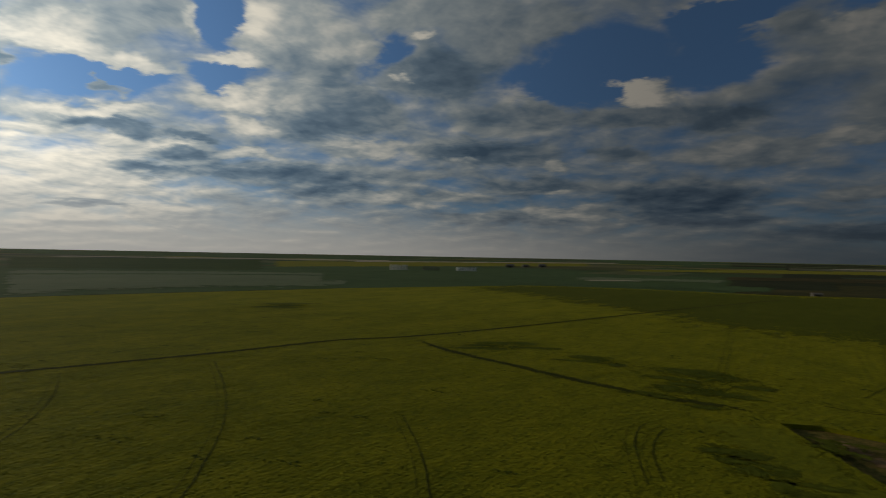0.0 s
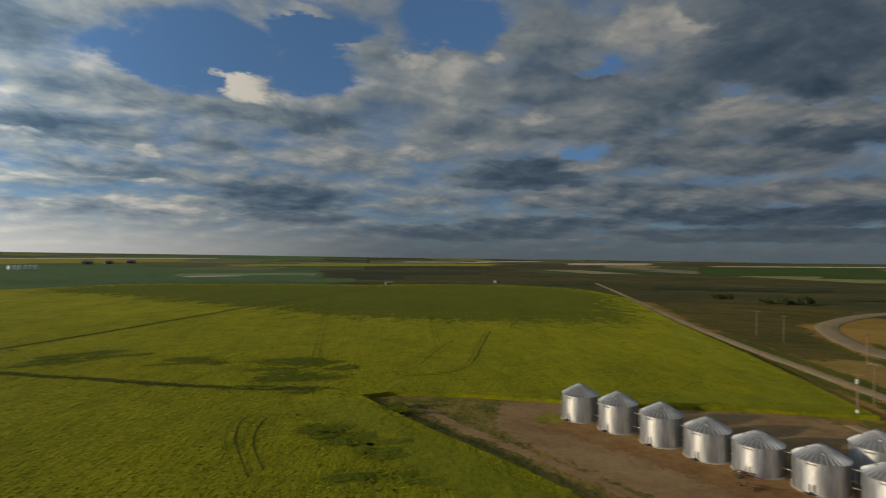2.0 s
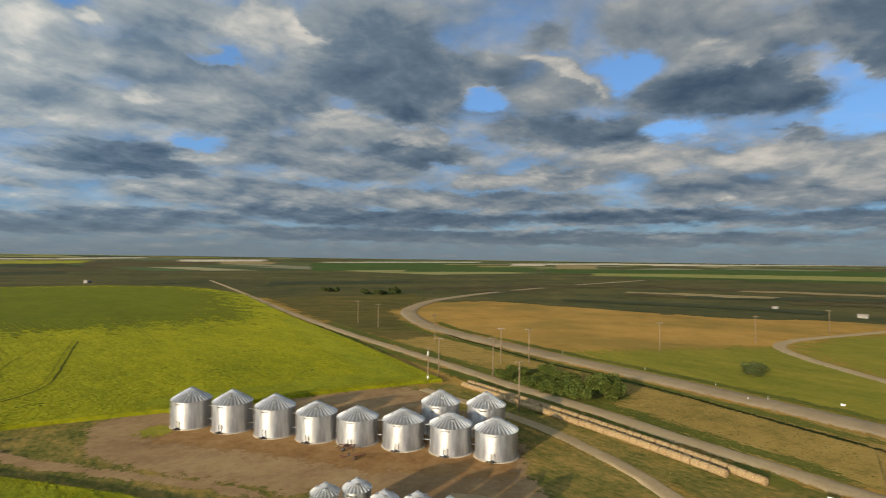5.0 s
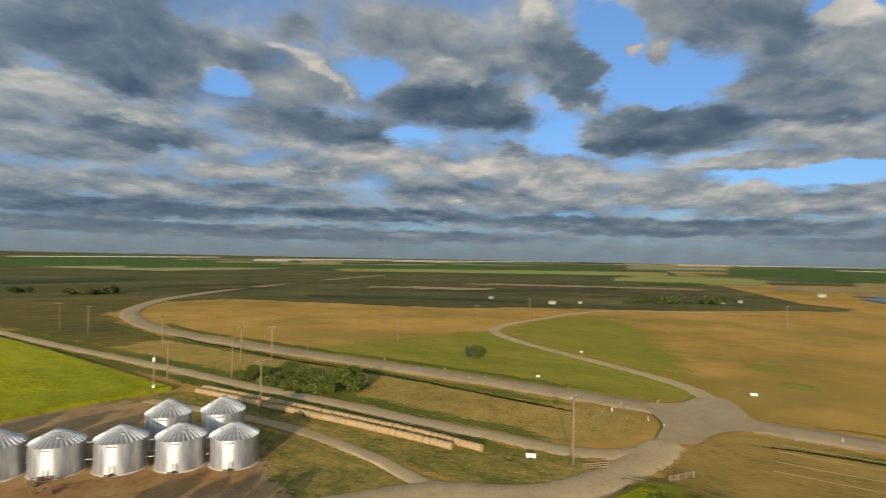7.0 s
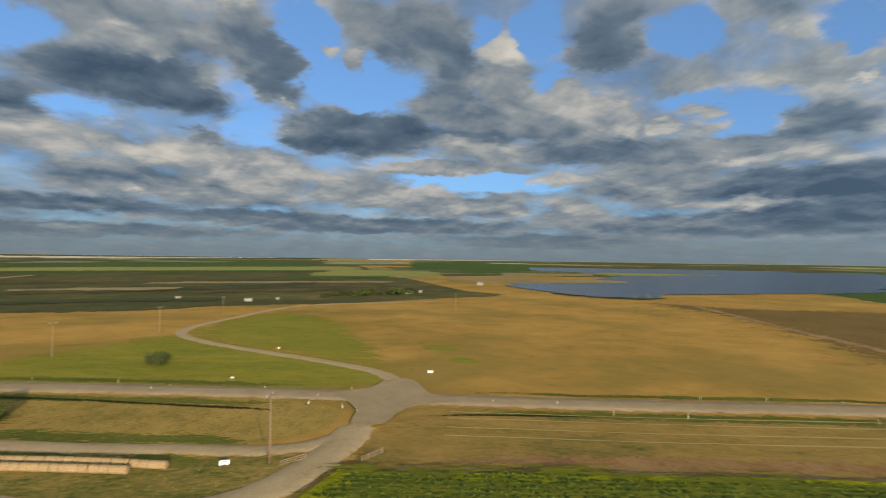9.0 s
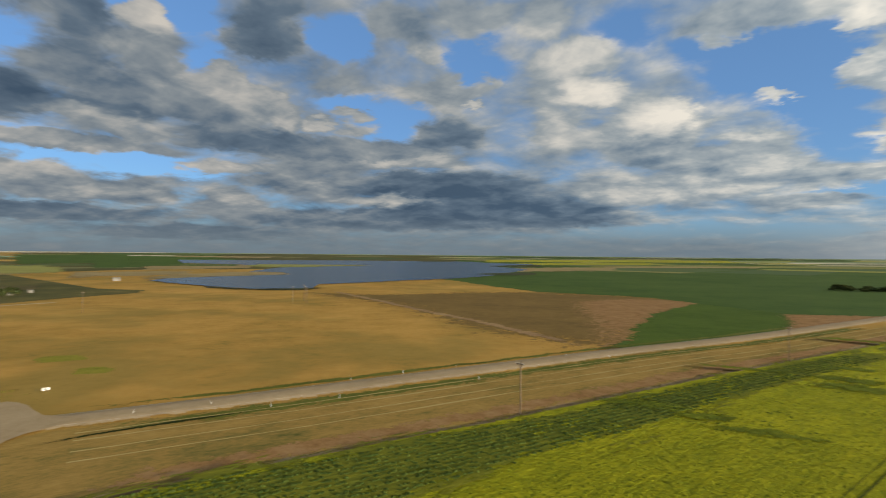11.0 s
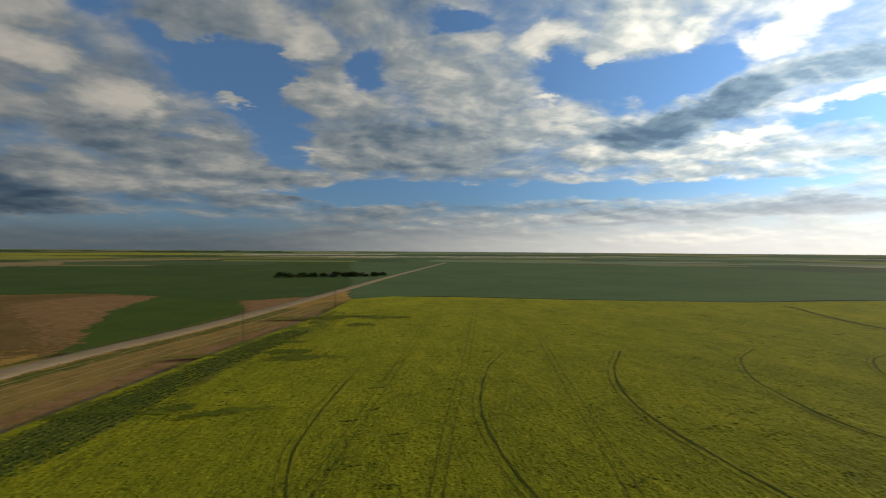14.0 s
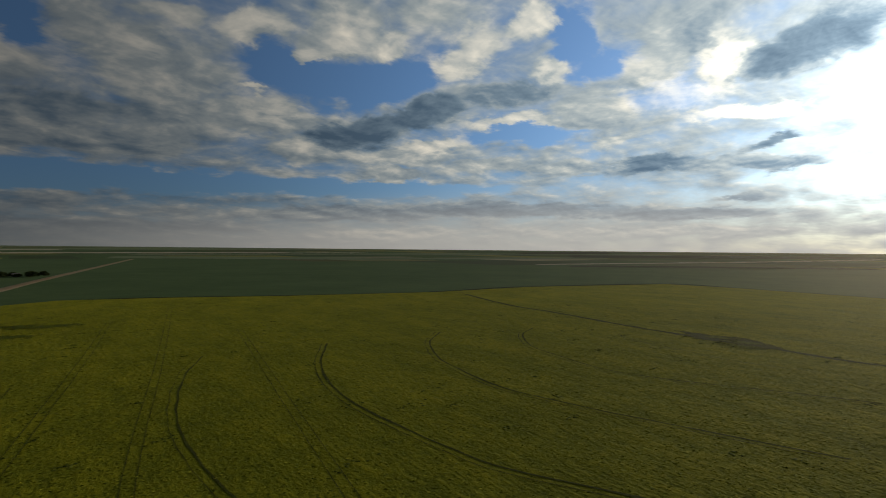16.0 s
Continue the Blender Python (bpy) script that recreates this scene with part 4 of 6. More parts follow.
def soft_sheet(name, outline, z, mat, fade):
    """A gridded sheet over the outline whose rim value grows from 0 inside to 1 outside."""
    p = np.array(outline)
    lo, hi = p.min(0) - fade, p.max(0) + fade
    cell = max(fade * 0.45, math.sqrt((hi[0] - lo[0]) * (hi[1] - lo[1]) / 30000))
    nx, ny = int((hi[0] - lo[0]) / cell) + 2, int((hi[1] - lo[1]) / cell) + 2
    gx, gy = np.meshgrid(lo[0] + cell * np.arange(nx), lo[1] + cell * np.arange(ny), indexing="ij")
    gx, gy = gx.ravel(), gy.ravel()
    best = np.full(len(gx), 1e9)
    for a, b in zip(p, np.roll(p, -1, 0)):
        d = b - a
        u = np.clip(((gx - a[0]) * d[0] + (gy - a[1]) * d[1]) / (d @ d + 1e-9), 0, 1)
        best = np.minimum(best, np.hypot(gx - a[0] - u * d[0], gy - a[1] - u * d[1]))
    sign_in = np.where(inside(gx, gy, [tuple(q) for q in p]), 1.0, -1.0)
    rim = np.clip(0.5 - sign_in * best / fade, 0, 1)
    keep = rim < 0.999
    idx = np.arange(nx * ny).reshape(nx, ny)
    quad = np.stack([idx[:-1, :-1], idx[1:, :-1], idx[1:, 1:], idx[:-1, 1:]], -1).reshape(-1, 4)
    quad = quad[keep[quad].any(1)]
    used, inv = np.unique(quad, return_inverse=True)
    verts = [(gx[i], gy[i], z + ground_z(gx[i], gy[i])) for i in used]
    return mesh_object(name, verts, inv.reshape(-1, 4).tolist(), mat, rim=rim[used])


def edge_points(corners, step):
    out = []
    for a, b in zip(corners, corners[1:] + corners[:1]):
        k = max(1, int(math.dist(a, b) / step))
        out += [(a[0] + (b[0] - a[0]) * j / k, a[1] + (b[1] - a[1]) * j / k) for j in range(k)]
    return np.array(out)


def inside(px, py, poly):
    """Which of the points lie inside the polygon."""
    hit = np.zeros(len(px), bool)
    for (x0, y0), (x1, y1) in zip(poly, poly[1:] + poly[:1]):
        cross = ((y0 > py) != (y1 > py)) & (px < (x1 - x0) * (py - y0) / (y1 - y0 + 1e-12) + x0)
        hit ^= cross
    return hit


# ---- land ----
def build_ground():
    rings = [0, 40, 80, 120, 170, 240, 340, 480, 680, 950, 1300] + [1380 + 60 * k for k in range(61)] + [4990]
    seg = 144
    verts, faces = [(0, 0, 0)], []
    for r in rings[1:]:
        for s in range(seg):
            a = 2 * math.pi * s / seg
            verts.append((r * math.cos(a), r * math.sin(a), ground_z(r, 0)))
    for s in range(seg):
        faces.append((0, 1 + s, 1 + (s + 1) % seg))
    for k in range(len(rings) - 2):
        a, b = 1 + k * seg, 1 + (k + 1) * seg
        faces += [(a + s, b + s, b + (s + 1) % seg, a + (s + 1) % seg) for s in range(seg)]
    tagged(mesh_object("ground", verts, faces, M_PRAIRIE, smooth=True), "golden brown prairie grassland reaching to the horizon", "ground", kind="structure")


build_ground()

# broad sheets of far land: azimuth and near edge along each, then the crop
FAR_SHEETS = [
    ([(2, 555), (-31, 555)], "olive"), ([(62, 450), (-8, 450)], "bluegreen"), ([(-7, 760), (-16, 780)], "dark"), ([(-15, 1000), (-24, 1050)], "dark"), ([(-23, 1500), (-31, 1500)], "dark"),
    ([(-28, 425), (-50, 470), (-54.5, 519), (-57.3, 402), (-62.5, 424), (-69.7, 395), (-78.2, 365), (-86.2, 357), (-92.1, 377), (-100.8, 383), (-106, 400, 2200), (-111, 430, 900), (-117, 470, 560), (-121, 500, 520)], "olive"),
    ([(-111, 1000), (-122, 1150), (-152, 1150)], "olive"), ([(-150, 700), (-193, 700)], "green"), ([(169, 360), (60, 360)], "bluegreen"),
]
# far fields: azimuth from, to, near and far edge at either end, crop
FIELDS_RIM = [
    # the first five bands lighten the horizon rim where haze would
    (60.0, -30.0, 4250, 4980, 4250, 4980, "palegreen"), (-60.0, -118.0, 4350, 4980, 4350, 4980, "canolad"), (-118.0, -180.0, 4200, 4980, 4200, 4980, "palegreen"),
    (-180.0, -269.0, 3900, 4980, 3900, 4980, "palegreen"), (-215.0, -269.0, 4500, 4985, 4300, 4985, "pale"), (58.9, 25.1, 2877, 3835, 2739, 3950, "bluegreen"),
    (55.8, 25.1, 2403, 2609, 2412, 2739, "pale"), (58.9, 37.9, 1088, 2266, 1027, 2376, "green"), (58.8, 29.6, 461, 1059, 545, 986, "palegreen"),
    (58.9, 30.8, 838, 894, 826, 871, "bluegreen"), (37.4, 4.9, 1322, 2177, 2241, 2865, "canola"), (33.0, 7.6, 638, 1060, 763, 1336, "bluegreen"),
    (2.2, -18.4, 1558, 1872, 1971, 2484, "canola"), (6.0, 0.1, 818, 886, 868, 942, "pale"), (29.7, 2.2, 2199, 2425, 2873, 3193, "pale"),
]
FIELDS_NORTH = [
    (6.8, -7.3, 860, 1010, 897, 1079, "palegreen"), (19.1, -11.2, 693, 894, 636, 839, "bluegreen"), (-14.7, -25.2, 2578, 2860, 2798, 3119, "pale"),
    (-4.5, -25.8, 1662, 2202, 2088, 2677, "canola"), (-34.8, -41.3, 2161, 2755, 2188, 2766, "tan"), (-6.7, -26.4, 1041, 1293, 1262, 1736, "brown"),
    (-24.3, -36.4, 1450, 2450, 2017, 3207, "brown"), (-22.6, -30.0, 2791, 3104, 3267, 3715, "pale"), (-44.0, -62.0, 1280, 2601, 1851, 3378, "green"),
    (-64.7, -68.6, 2544, 2917, 2531, 2885, "pale"), (-57.6, -65.2, 2545, 2801, 2685, 2944, "tan"), (-31.8, -40.7, 2523, 3017, 2782, 3429, "pale"),
    (-53.5, -68.0, 1307, 1983, 1536, 2376, "green"), (-69.2, -73.8, 1803, 2971, 1841, 3023, "tan"), (-76.1, -89.6, 1059, 2201, 1191, 2320, "green"),
]
FIELDS_NORTH_EAST = [
    (-89.6, -95.8, 1279, 1862, 1368, 2048, "canolad"), (-64.5, -88.6, 2774, 3093, 4066, 4980, "pale"), (-70.3, -102.3, 3623, 4272, 4223, 4980, "dark"),
    (-45.1, -62.4, 2648, 2874, 3264, 3677, "pale"), (-86.1, -102.4, 1102, 2262, 1241, 2314, "green"), (-102.4, -114.0, 954, 1600, 958, 1523, "canolad"),
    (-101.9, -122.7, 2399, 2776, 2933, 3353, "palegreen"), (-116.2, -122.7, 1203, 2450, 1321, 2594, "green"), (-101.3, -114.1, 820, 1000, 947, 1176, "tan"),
    (-67.9, -101.6, 1396, 2073, 2169, 2921, "green"), (-72.4, -106.2, 1220, 1585, 1406, 2055, "canolad"), (-100.6, -114.9, 952, 1247, 935, 1458, "canolad"),
    (-110.8, -127.6, 1612, 3270, 1893, 3729, "green"), (-78.0, -98.3, 3026, 3320, 4529, 4979, "pale"), (-106.2, -123.1, 3705, 4441, 4410, 4980, "pale"),
]
FIELDS_EAST = [
    (-114.4, -124.8, 770, 1057, 833, 1055, "tan"), (-120.2, -130.4, 1075, 1710, 1214, 1797, "tan"), (-119.0, -128.2, 3054, 3344, 2903, 3199, "pale"),
    (-119.0, -129.1, 1362, 2806, 1399, 2540, "green"), (-122.7, -132.3, 2841, 3259, 2688, 3111, "tan"), (-153.1, -173.0, 2210, 2701, 2702, 3348, "canola"),
    (-156.3, -170.2, 1766, 2145, 2066, 2506, "canola"), (-155.2, -166.8, 1022, 1448, 1264, 1735, "tan"), (-163.4, -176.2, 1531, 1768, 2094, 2410, "canolad"),
    (-173.5, -196.5, 2584, 2857, 2965, 3395, "pale"), (-170.2, -196.5, 1792, 2167, 2157, 2519, "canolad"), (-153.0, -181.8, 2347, 2794, 2726, 3413, "canola"),
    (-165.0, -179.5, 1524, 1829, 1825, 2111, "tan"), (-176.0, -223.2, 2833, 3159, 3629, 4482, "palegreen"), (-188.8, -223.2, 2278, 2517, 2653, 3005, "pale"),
]
FIELDS_LAKE_SIDE = [
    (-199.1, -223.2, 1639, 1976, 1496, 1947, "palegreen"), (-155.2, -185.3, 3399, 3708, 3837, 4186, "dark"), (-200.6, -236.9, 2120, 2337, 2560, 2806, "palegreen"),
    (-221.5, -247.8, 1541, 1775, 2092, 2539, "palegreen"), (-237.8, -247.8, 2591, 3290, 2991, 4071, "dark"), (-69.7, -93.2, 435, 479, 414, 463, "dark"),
    (-58.1, -70.7, 531, 572, 568, 621, "brown"), (-76.0, -109.0, 525, 603, 598, 716, "brown"), (-75.8, -94.2, 713, 831, 648, 785, "brown"),
    (-89.7, -113.2, 501, 568, 550, 640, "brown"), (-40.1, -55.2, 640, 754, 689, 835, "dark"), (-55.2, -76.1, 556, 647, 708, 837, "brown"),
    (-49.6, -54.1, 485, 516, 494, 527, "green"), (-81.5, -102.1, 516, 580, 639, 732, "dark"), (-75.8, -89.7, 579, 634, 568, 630, "tan"),
]
FIELDS_SOUTH = [
    (-85.9, -109.7, 688, 745, 718, 791, "tan"), (-98.4, -109.7, 848, 1005, 856, 1058, "green"), (-239.8, -269.5, 1178, 1273, 2557, 2889, "pale"),
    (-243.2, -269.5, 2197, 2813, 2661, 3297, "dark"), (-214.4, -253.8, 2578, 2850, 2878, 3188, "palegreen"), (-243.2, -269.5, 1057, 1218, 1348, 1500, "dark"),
]
FIELD_WORDS = {
    "canola": "distant yellow flowering canola field", "canolad": "distant pale yellow-green crop field, at the rim standing for haze", "green": "distant bright green crop field", "dark": "distant dark green crop field",
    "bluegreen": "blue-green grain crop field", "palegreen": "pale grey-green grain crop field, its tone lifted for haze", "tan": "distant tan stubble field", "pale": "distant bleached bare stubble field, at the rim standing for haze",
    "brown": "dark brown rough pasture, darkened for cloud shade", "olive": "olive brown distant rangeland, darkened for cloud shade",
}


def far_land(edge, crop, lift):
    """A field seen from afar: rows of azimuth, near and far edge run along it."""
    rng = random.Random(int(edge[0][0] * 7 + edge[0][1]))
    az, near, far = (np.array(c, float) for c in zip(*edge))
    cols = max(8, int(abs(az[-1] - az[0])))
    at = np.linspace(0, 1, cols + 1)
    along = (az - az[0]) / (az[-1] - az[0])
    az, near, far = np.interp(at, along, az), 1 / np.interp(at, along, 1 / near), 1 / np.interp(at, along, 1 / far)
    rows = int(np.clip((far - near).max() / 90, 3, 45))
    open_end = far.max() > 4900
    verts, faces, rim = [], [], []
    for i in range(cols + 1):
        a = radians(az[i])
        jit = rng.uniform(-0.012, 0.012), rng.uniform(-0.012, 0.012)
        for j in range(rows + 1):
            r = near[i] + (far[i] - near[i]) * (j / rows) ** (1.6 if open_end else 1.0)
            r *= 1 + (jit[0] if j == 0 else jit[1] if j == rows and not open_end else 0)
            x, y = -math.sin(a) * r, math.cos(a) * r
            verts.append((x, y, ground_z(x, y) + lift))
            rim.append(1.0 if i in (0, cols) or j == 0 or (j == rows and not open_end) else 0.0)
        if i:
            k = rows + 1
            faces += [((i - 1) * k + j, i * k + j, i * k + j + 1, (i - 1) * k + j + 1) for j in range(rows)]
    tagged(mesh_object("far_field", verts, faces, FAR[crop], smooth=True, rim=rim), FIELD_WORDS[crop], "field", kind="structure")


def patchwork():
    """Quarter-section fields of mixed crops out to the horizon."""
    rng = random.Random(12)
    m, n, b = material("patchwork of distant crops", 0.95, 0.0, 0.04)
    pick = n.add("ShaderNodeNewGeometry").outputs["Random Per Island"]
    crops = n.ramp(pick, [(0.0, (0.07, 0.10, 0.045)), (0.2, (0.10, 0.15, 0.06)), (0.4, (0.13, 0.125, 0.05)), (0.55, (0.17, 0.20, 0.09)), (0.7, (0.27, 0.23, 0.11)), (0.82, (0.30, 0.30, 0.05)), (0.92, (0.42, 0.37, 0.24)), (1.0, (0.08, 0.11, 0.06))])
    grainy = n.noise(place(n), 0.02, 6.0, 0.65)
    link_in(n, n.mix(n.span(grainy, 0.3, 0.7, 0.0, 0.35), crops, (0.09, 0.10, 0.05)), b, "Base Color")
    verts, faces = [], []
    turn = radians(-12)
    for gx in range(-14, 14):
        for gy in range(-14, 14):
            cuts = rng.choice(((0.0, 0.5, 1.0), (0.0, 1.0), (0.0, 0.25, 0.6, 1.0)))
            across = rng.random() < 0.5
            for u0, u1 in zip(cuts, cuts[1:]):
                if rng.random() < 0.45:
                    continue
                x0, x1, y0, y1 = (gx * 400 + 400 * u0, gx * 400 + 400 * u1 - 14, gy * 400.0, gy * 400 + 386.0) if across else (gx * 400.0, gx * 400 + 386.0, gy * 400 + 400 * u0, gy * 400 + 400 * u1 - 14)
                cx, cy = (x0 + x1) / 2, (y0 + y1) / 2
                wx, wy = cx * math.cos(turn) - cy * math.sin(turn), cx * math.sin(turn) + cy * math.cos(turn)
                az, dist = math.degrees(math.atan2(-wx, wy)), math.hypot(wx, wy)
                if not 1250 < dist < 4650 or (-155 < az < -112 and dist < 2600):
                    continue
                k = len(verts)
                for i in range(7):
                    for j in range(7):
                        x, y = x0 + (x1 - x0) * i / 6, y0 + (y1 - y0) * j / 6
                        x, y = x * math.cos(turn) - y * math.sin(turn), x * math.sin(turn) + y * math.cos(turn)
                        verts.append((x, y, ground_z(x, y) + 0.2))
                faces += [(k + i * 7 + j, k + i * 7 + 7 + j, k + i * 7 + 8 + j, k + i * 7 + j + 1) for i in range(6) for j in range(6)]
    tagged(mesh_object("patchwork_fields", verts, faces, m, smooth=True), "patchwork of distant green, tan and yellow crop fields", "fields", kind="stuff")


patchwork()
for i, (edge, crop) in enumerate(FAR_SHEETS):
    far_land([(*row, 4985)[:3] for row in edge], crop, 0.05 + 0.012 * i)
for i, (az0, az1, near0, far0, near1, far1, crop) in enumerate(FIELDS_RIM + FIELDS_NORTH + FIELDS_NORTH_EAST + FIELDS_EAST + FIELDS_LAKE_SIDE + FIELDS_SOUTH):
    far_land([(az0, near0, far0), (az1, near1, far1)], crop, 0.24 + 0.004 * i)

# ---- near fields, roads ----
CANOLA = [(24.7, 123.3), (31.8, 124.8), (49.2, 116.9), (66.3, 106.2), (81.1, 98.2), (100, 89.6), (122.2, 76.6), (137, 101.2), (163.8, 147.2), (208, 228), (299, 382), (328, 471), (327, 522), (289, 584), (195, 615),
          (118, 600), (-20, 632), (-125, 620), (-174, 556), (-257, 453), (-315, 350), (-352, 285), (-379, 229), (-440, 100), (-488, -4), (-531, -107), (-544, -168), (-406, -241), (-307, -258)]
CANOLA += [(-210, -306), (-155, -342), (-103, -366), (-73, -353), (-39, -266), (9.4, -169.4), (31.9, -121.3), (44.8, -93.9), (55.7, -72.6), (66.5, -50.5), (76.4, -27.8), (80.3, -20.4), (73, -13), (60, -4),
           (52, 12), (50, 20), (42.6, 54), (41.4, 66.5), (38.8, 75.4), (35.6, 85.1), (31.8, 96.7), (27.8, 110.5)]
patch("canola_field", CANOLA, 0.9, M_CANOLA, "yellow-green canola field in flower, patchy with wheel tracks", "crop field", smooth=False, skirt=0.95)
patch("canola_field", [(-140, 505), (-92.7, 471), (-40, 405), (7.8, 344), (44, 290), (90, 262), (133, 247), (161, 232), (186, 238), (232, 300), (294, 400), (316, 470), (315, 518), (282, 572), (195, 602), (118, 588), (-20, 618), (-118, 606), (-150, 560)], 0.93, M_CANOLA_DARK, "darker greener part of the canola field", "crop field", wobble=14, fade=55)
MARGIN_A = [(77.8, -21), (73.8, -32.5), (68.2, -46.2), (60.9, -57.3), (50.2, -79.1), (44.1, -90.4), (33.9, -107.3), (16, -148.2), (-18.2, -217.8), (-51.8, -285.5), (-57.8, -279.4), (-26.1, -211.8), (7.6, -142.1), (23, -100.2), (32.2, -82.3), (38.5, -64.3), (43.8, -46.2), (48, -28.1), (54, -12), (62, -6.5), (70, -12)]
patch("crop_margin", MARGIN_A, 0.95, M_MARGIN, "green unflowered margin of the crop", "crop field", wobble=4, smooth=False, fade=13)
ribbon("bare_edge", spline([(81, -22), (76.5, -34), (64.2, -58.8), (53.4, -80.9), (38.9, -110.4), (20, -152.2), (-15.2, -222.9), (-53, -304.5)], 4), 3.2, 0.06, M_DIRT, "pale brown bare soil strip along the crop", "soil", wobble=1.0)
ribbon("bare_edge", spline([(76.5, -34), (64.2, -58.8), (53.4, -80.9), (38.9, -110.4), (20, -152.2), (-15.2, -222.9), (-53, -304.5)], 4), 5.0, 0.05, M_REDDIRT, "rusty brown thin grass and soil beside the crop", "soil", wobble=2.0, shift=-5.5)
ribbon("crop_edge", spline([(80, -21), (75.5, -33), (63.1, -58.1), (52.2, -80), (37.3, -109.4), (18.5, -151.2), (-16.7, -222.3), (-55, -303.5)], 4), 1.3, 0.12, M_SHADY_EDGE, "dark green strip along the edge of the crop", "grass", wobble=0.5)

# ditch and the shade of the standing crop, drawn as one dark strip
ribbon("crop_edge", spline([(-262, 455), (-320, 352), (-357, 287), (-384, 231), (-445, 101), (-493, -4), (-537, -107), (-551, -172), (-408, -247), (-308, -264), (-211, -312), (-156, -348), (-105, -372)], 8), 7.0, 0.5, M_SHADY_EDGE, "dark ditch between two crops, the crop's shade painted in", "grass", wobble=2.0)

HIGHWAY = spline([(-574.7, -1474.4), (-334.7, -974.7), (-157, -604.5), (-73.2, -422.3), (3.4, -263), (42.1, -193.4), (65.5, -147.7), (81.1, -116.6), (93.6, -91.4), (104.8, -70.2), (116, -50), (126, -34), (138, -12), (153, 17), (166, 44), (181, 76), (208, 127), (221, 146), (243, 170), (271, 194), (307, 213), (369, 234), (465, 245), (576, 246), (720, 241), (1000, 215)], 5)
DITCH = spline([(235.7, 167.7), (196.5, 117.7), (182.6, 94), (165.1, 66), (154.3, 42.1), (145.8, 25.4), (138.2, 13.1), (132, 3.2), (126, -6.6), (120.6, -15.4), (117.2, -22.9)], 4)
GRAVEL = spline([(450, 640), (329, 426), (228, 252), (182, 167), (159, 120), (143, 87), (130, 61.5), (118, 35), (108, 16), (101.5, 1.5), (96.5, -9), (95, -18), (98.5, -26), (108, -33.5), (119, -40)], 3)
APPROACH = spline([(102, -29), (95, -25), (88, -19.5), (81.5, -13.5), (78, -8), (76, 0), (76, 8), (72, 16), (66, 26), (62, 38)], 3)
YARD_TRACK = spline([(76.3, -4), (76.8, 6), (78.7, 10.7), (83.1, 15.3), (88.6, 21.7), (94.3, 30.1), (99.6, 38.6), (104.5, 49), (108, 60), (113, 76)], 3)
LANE = spline([(121, -43), (131, -48), (141, -49.5), (152, -47.5), (167, -40), (188, -27), (213, -11.5), (236, -0.5), (250, 3), (264, 1.5), (283, -6), (312, -23.5), (350, -47), (374, -73), (381, -110), (384, -170)], 4)
ribbon("highway", HIGHWAY, 8.5, 0.32, M_ASPHALT, "two-lane grey asphalt highway with worn shoulders", "road", bank=1.0)
for off, w in ((-3.9, 0.16), (3.9, 0.16)):
    ribbon("road_marking", HIGHWAY[60:-40], w, 0.352, M_LINE, "faded pale painted line on the highway", "road marking", shift=off)
ribbon("gravel_road", GRAVEL, 3.9, 0.2, M_GRAVEL, "pale gravel service road beside the highway", "road", bank=1.0, wobble=0.4)
ribbon("approach_road", APPROACH, 6.0, 0.215, M_GRAVEL, "pale gravel approach road to the yard", "road", bank=1.0, wobble=0.5)
ribbon("yard_track", YARD_TRACK, 2.7, 0.08, M_GRAVEL, "narrow gravel track past the bin yard", "road", bank=0.5, wobble=0.6)
ribbon("gravel_lane", LANE, 3.9, 0.15, M_GRAVEL, "winding pale gravel lane through pasture", "road", bank=0.8, wobble=0.4)
patch("junction", [(112, -57.1), (121, -52), (131, -53.5), (138, -52.5), (137, -46), (131, -41), (129, -31), (122, -32), (112, -32), (104, -28.5), (101, -34), (107, -39), (111, -45)], 0.36, M_ASPHALT, "flared asphalt junction of highway and gravel roads", "road", wobble=0.3)
patch("verge", [(112, 30), (104, 8), (99, -3), (100, -14), (104, -24), (112, -28), (121, -27), (131, -14), (146, 16), (158, 42), (172, 72), (196, 122), (172, 130), (150, 88), (134, 56)], 0.03, M_VERGE, "dry golden grass verge between the roads", "verge", wobble=0.5, fade=3)
patch("verge", [(103.9, -60.1), (111, -42), (97, -31), (86, -24), (79, -18), (72, -30), (63.8, -52.2), (59.6, -66.3), (38.9, -108.4), (19.5, -152.2), (-16.2, -223.8), (-63.3, -329.4), (-53.4, -344.5), (-0.4, -240), (40.2, -178.4), (64.7, -133.6), (81.4, -100.5)], 0.035, M_MOWN, "mown dry grass between highway and crop", "verge", wobble=0.5, fade=3)
patch("valley_pasture", [(172, 132), (196, 124), (214, 148), (236, 174), (268, 206), (310, 228), (380, 300), (440, 430), (450, 620), (334, 412), (234, 250), (188, 168)], 0.045, M_OLIVE, "olive rough pasture between gravel road and highway, darkened for cloud shade", "pasture", wobble=1.0, smooth=False, fade=12)
patch("valley_pasture", [(402, 341), (527, 391), (560, 330), (430, 262), (372, 243), (300, 214), (280, 210), (293, 236)], 0.05, M_OLIVE, "dark olive hollow beside the highway bend", "pasture", wobble=2.0, fade=14)
patch("meadow", [(146, -3), (166, 38), (182, 68), (205, 50), (228, 28), (246, 6), (232, -6), (206, -20), (184, -34), (164, -46), (150, -50), (140, -46), (134, -34)], 0.025, M_MEADOW, "green grass meadow between highway and lane", "meadow", wobble=3, fade=18)
patch("meadow", [(262, -4), (240, -6), (214, -16), (190, -31), (168, -44), (160, -50), (188, -60), (226, -62), (262, -68), (300, -64), (326, -50), (312, -28), (286, -12)], 0.028, M_MEADOW, "bright green grass inside the bend of the lane", "meadow", wobble=2, fade=18)
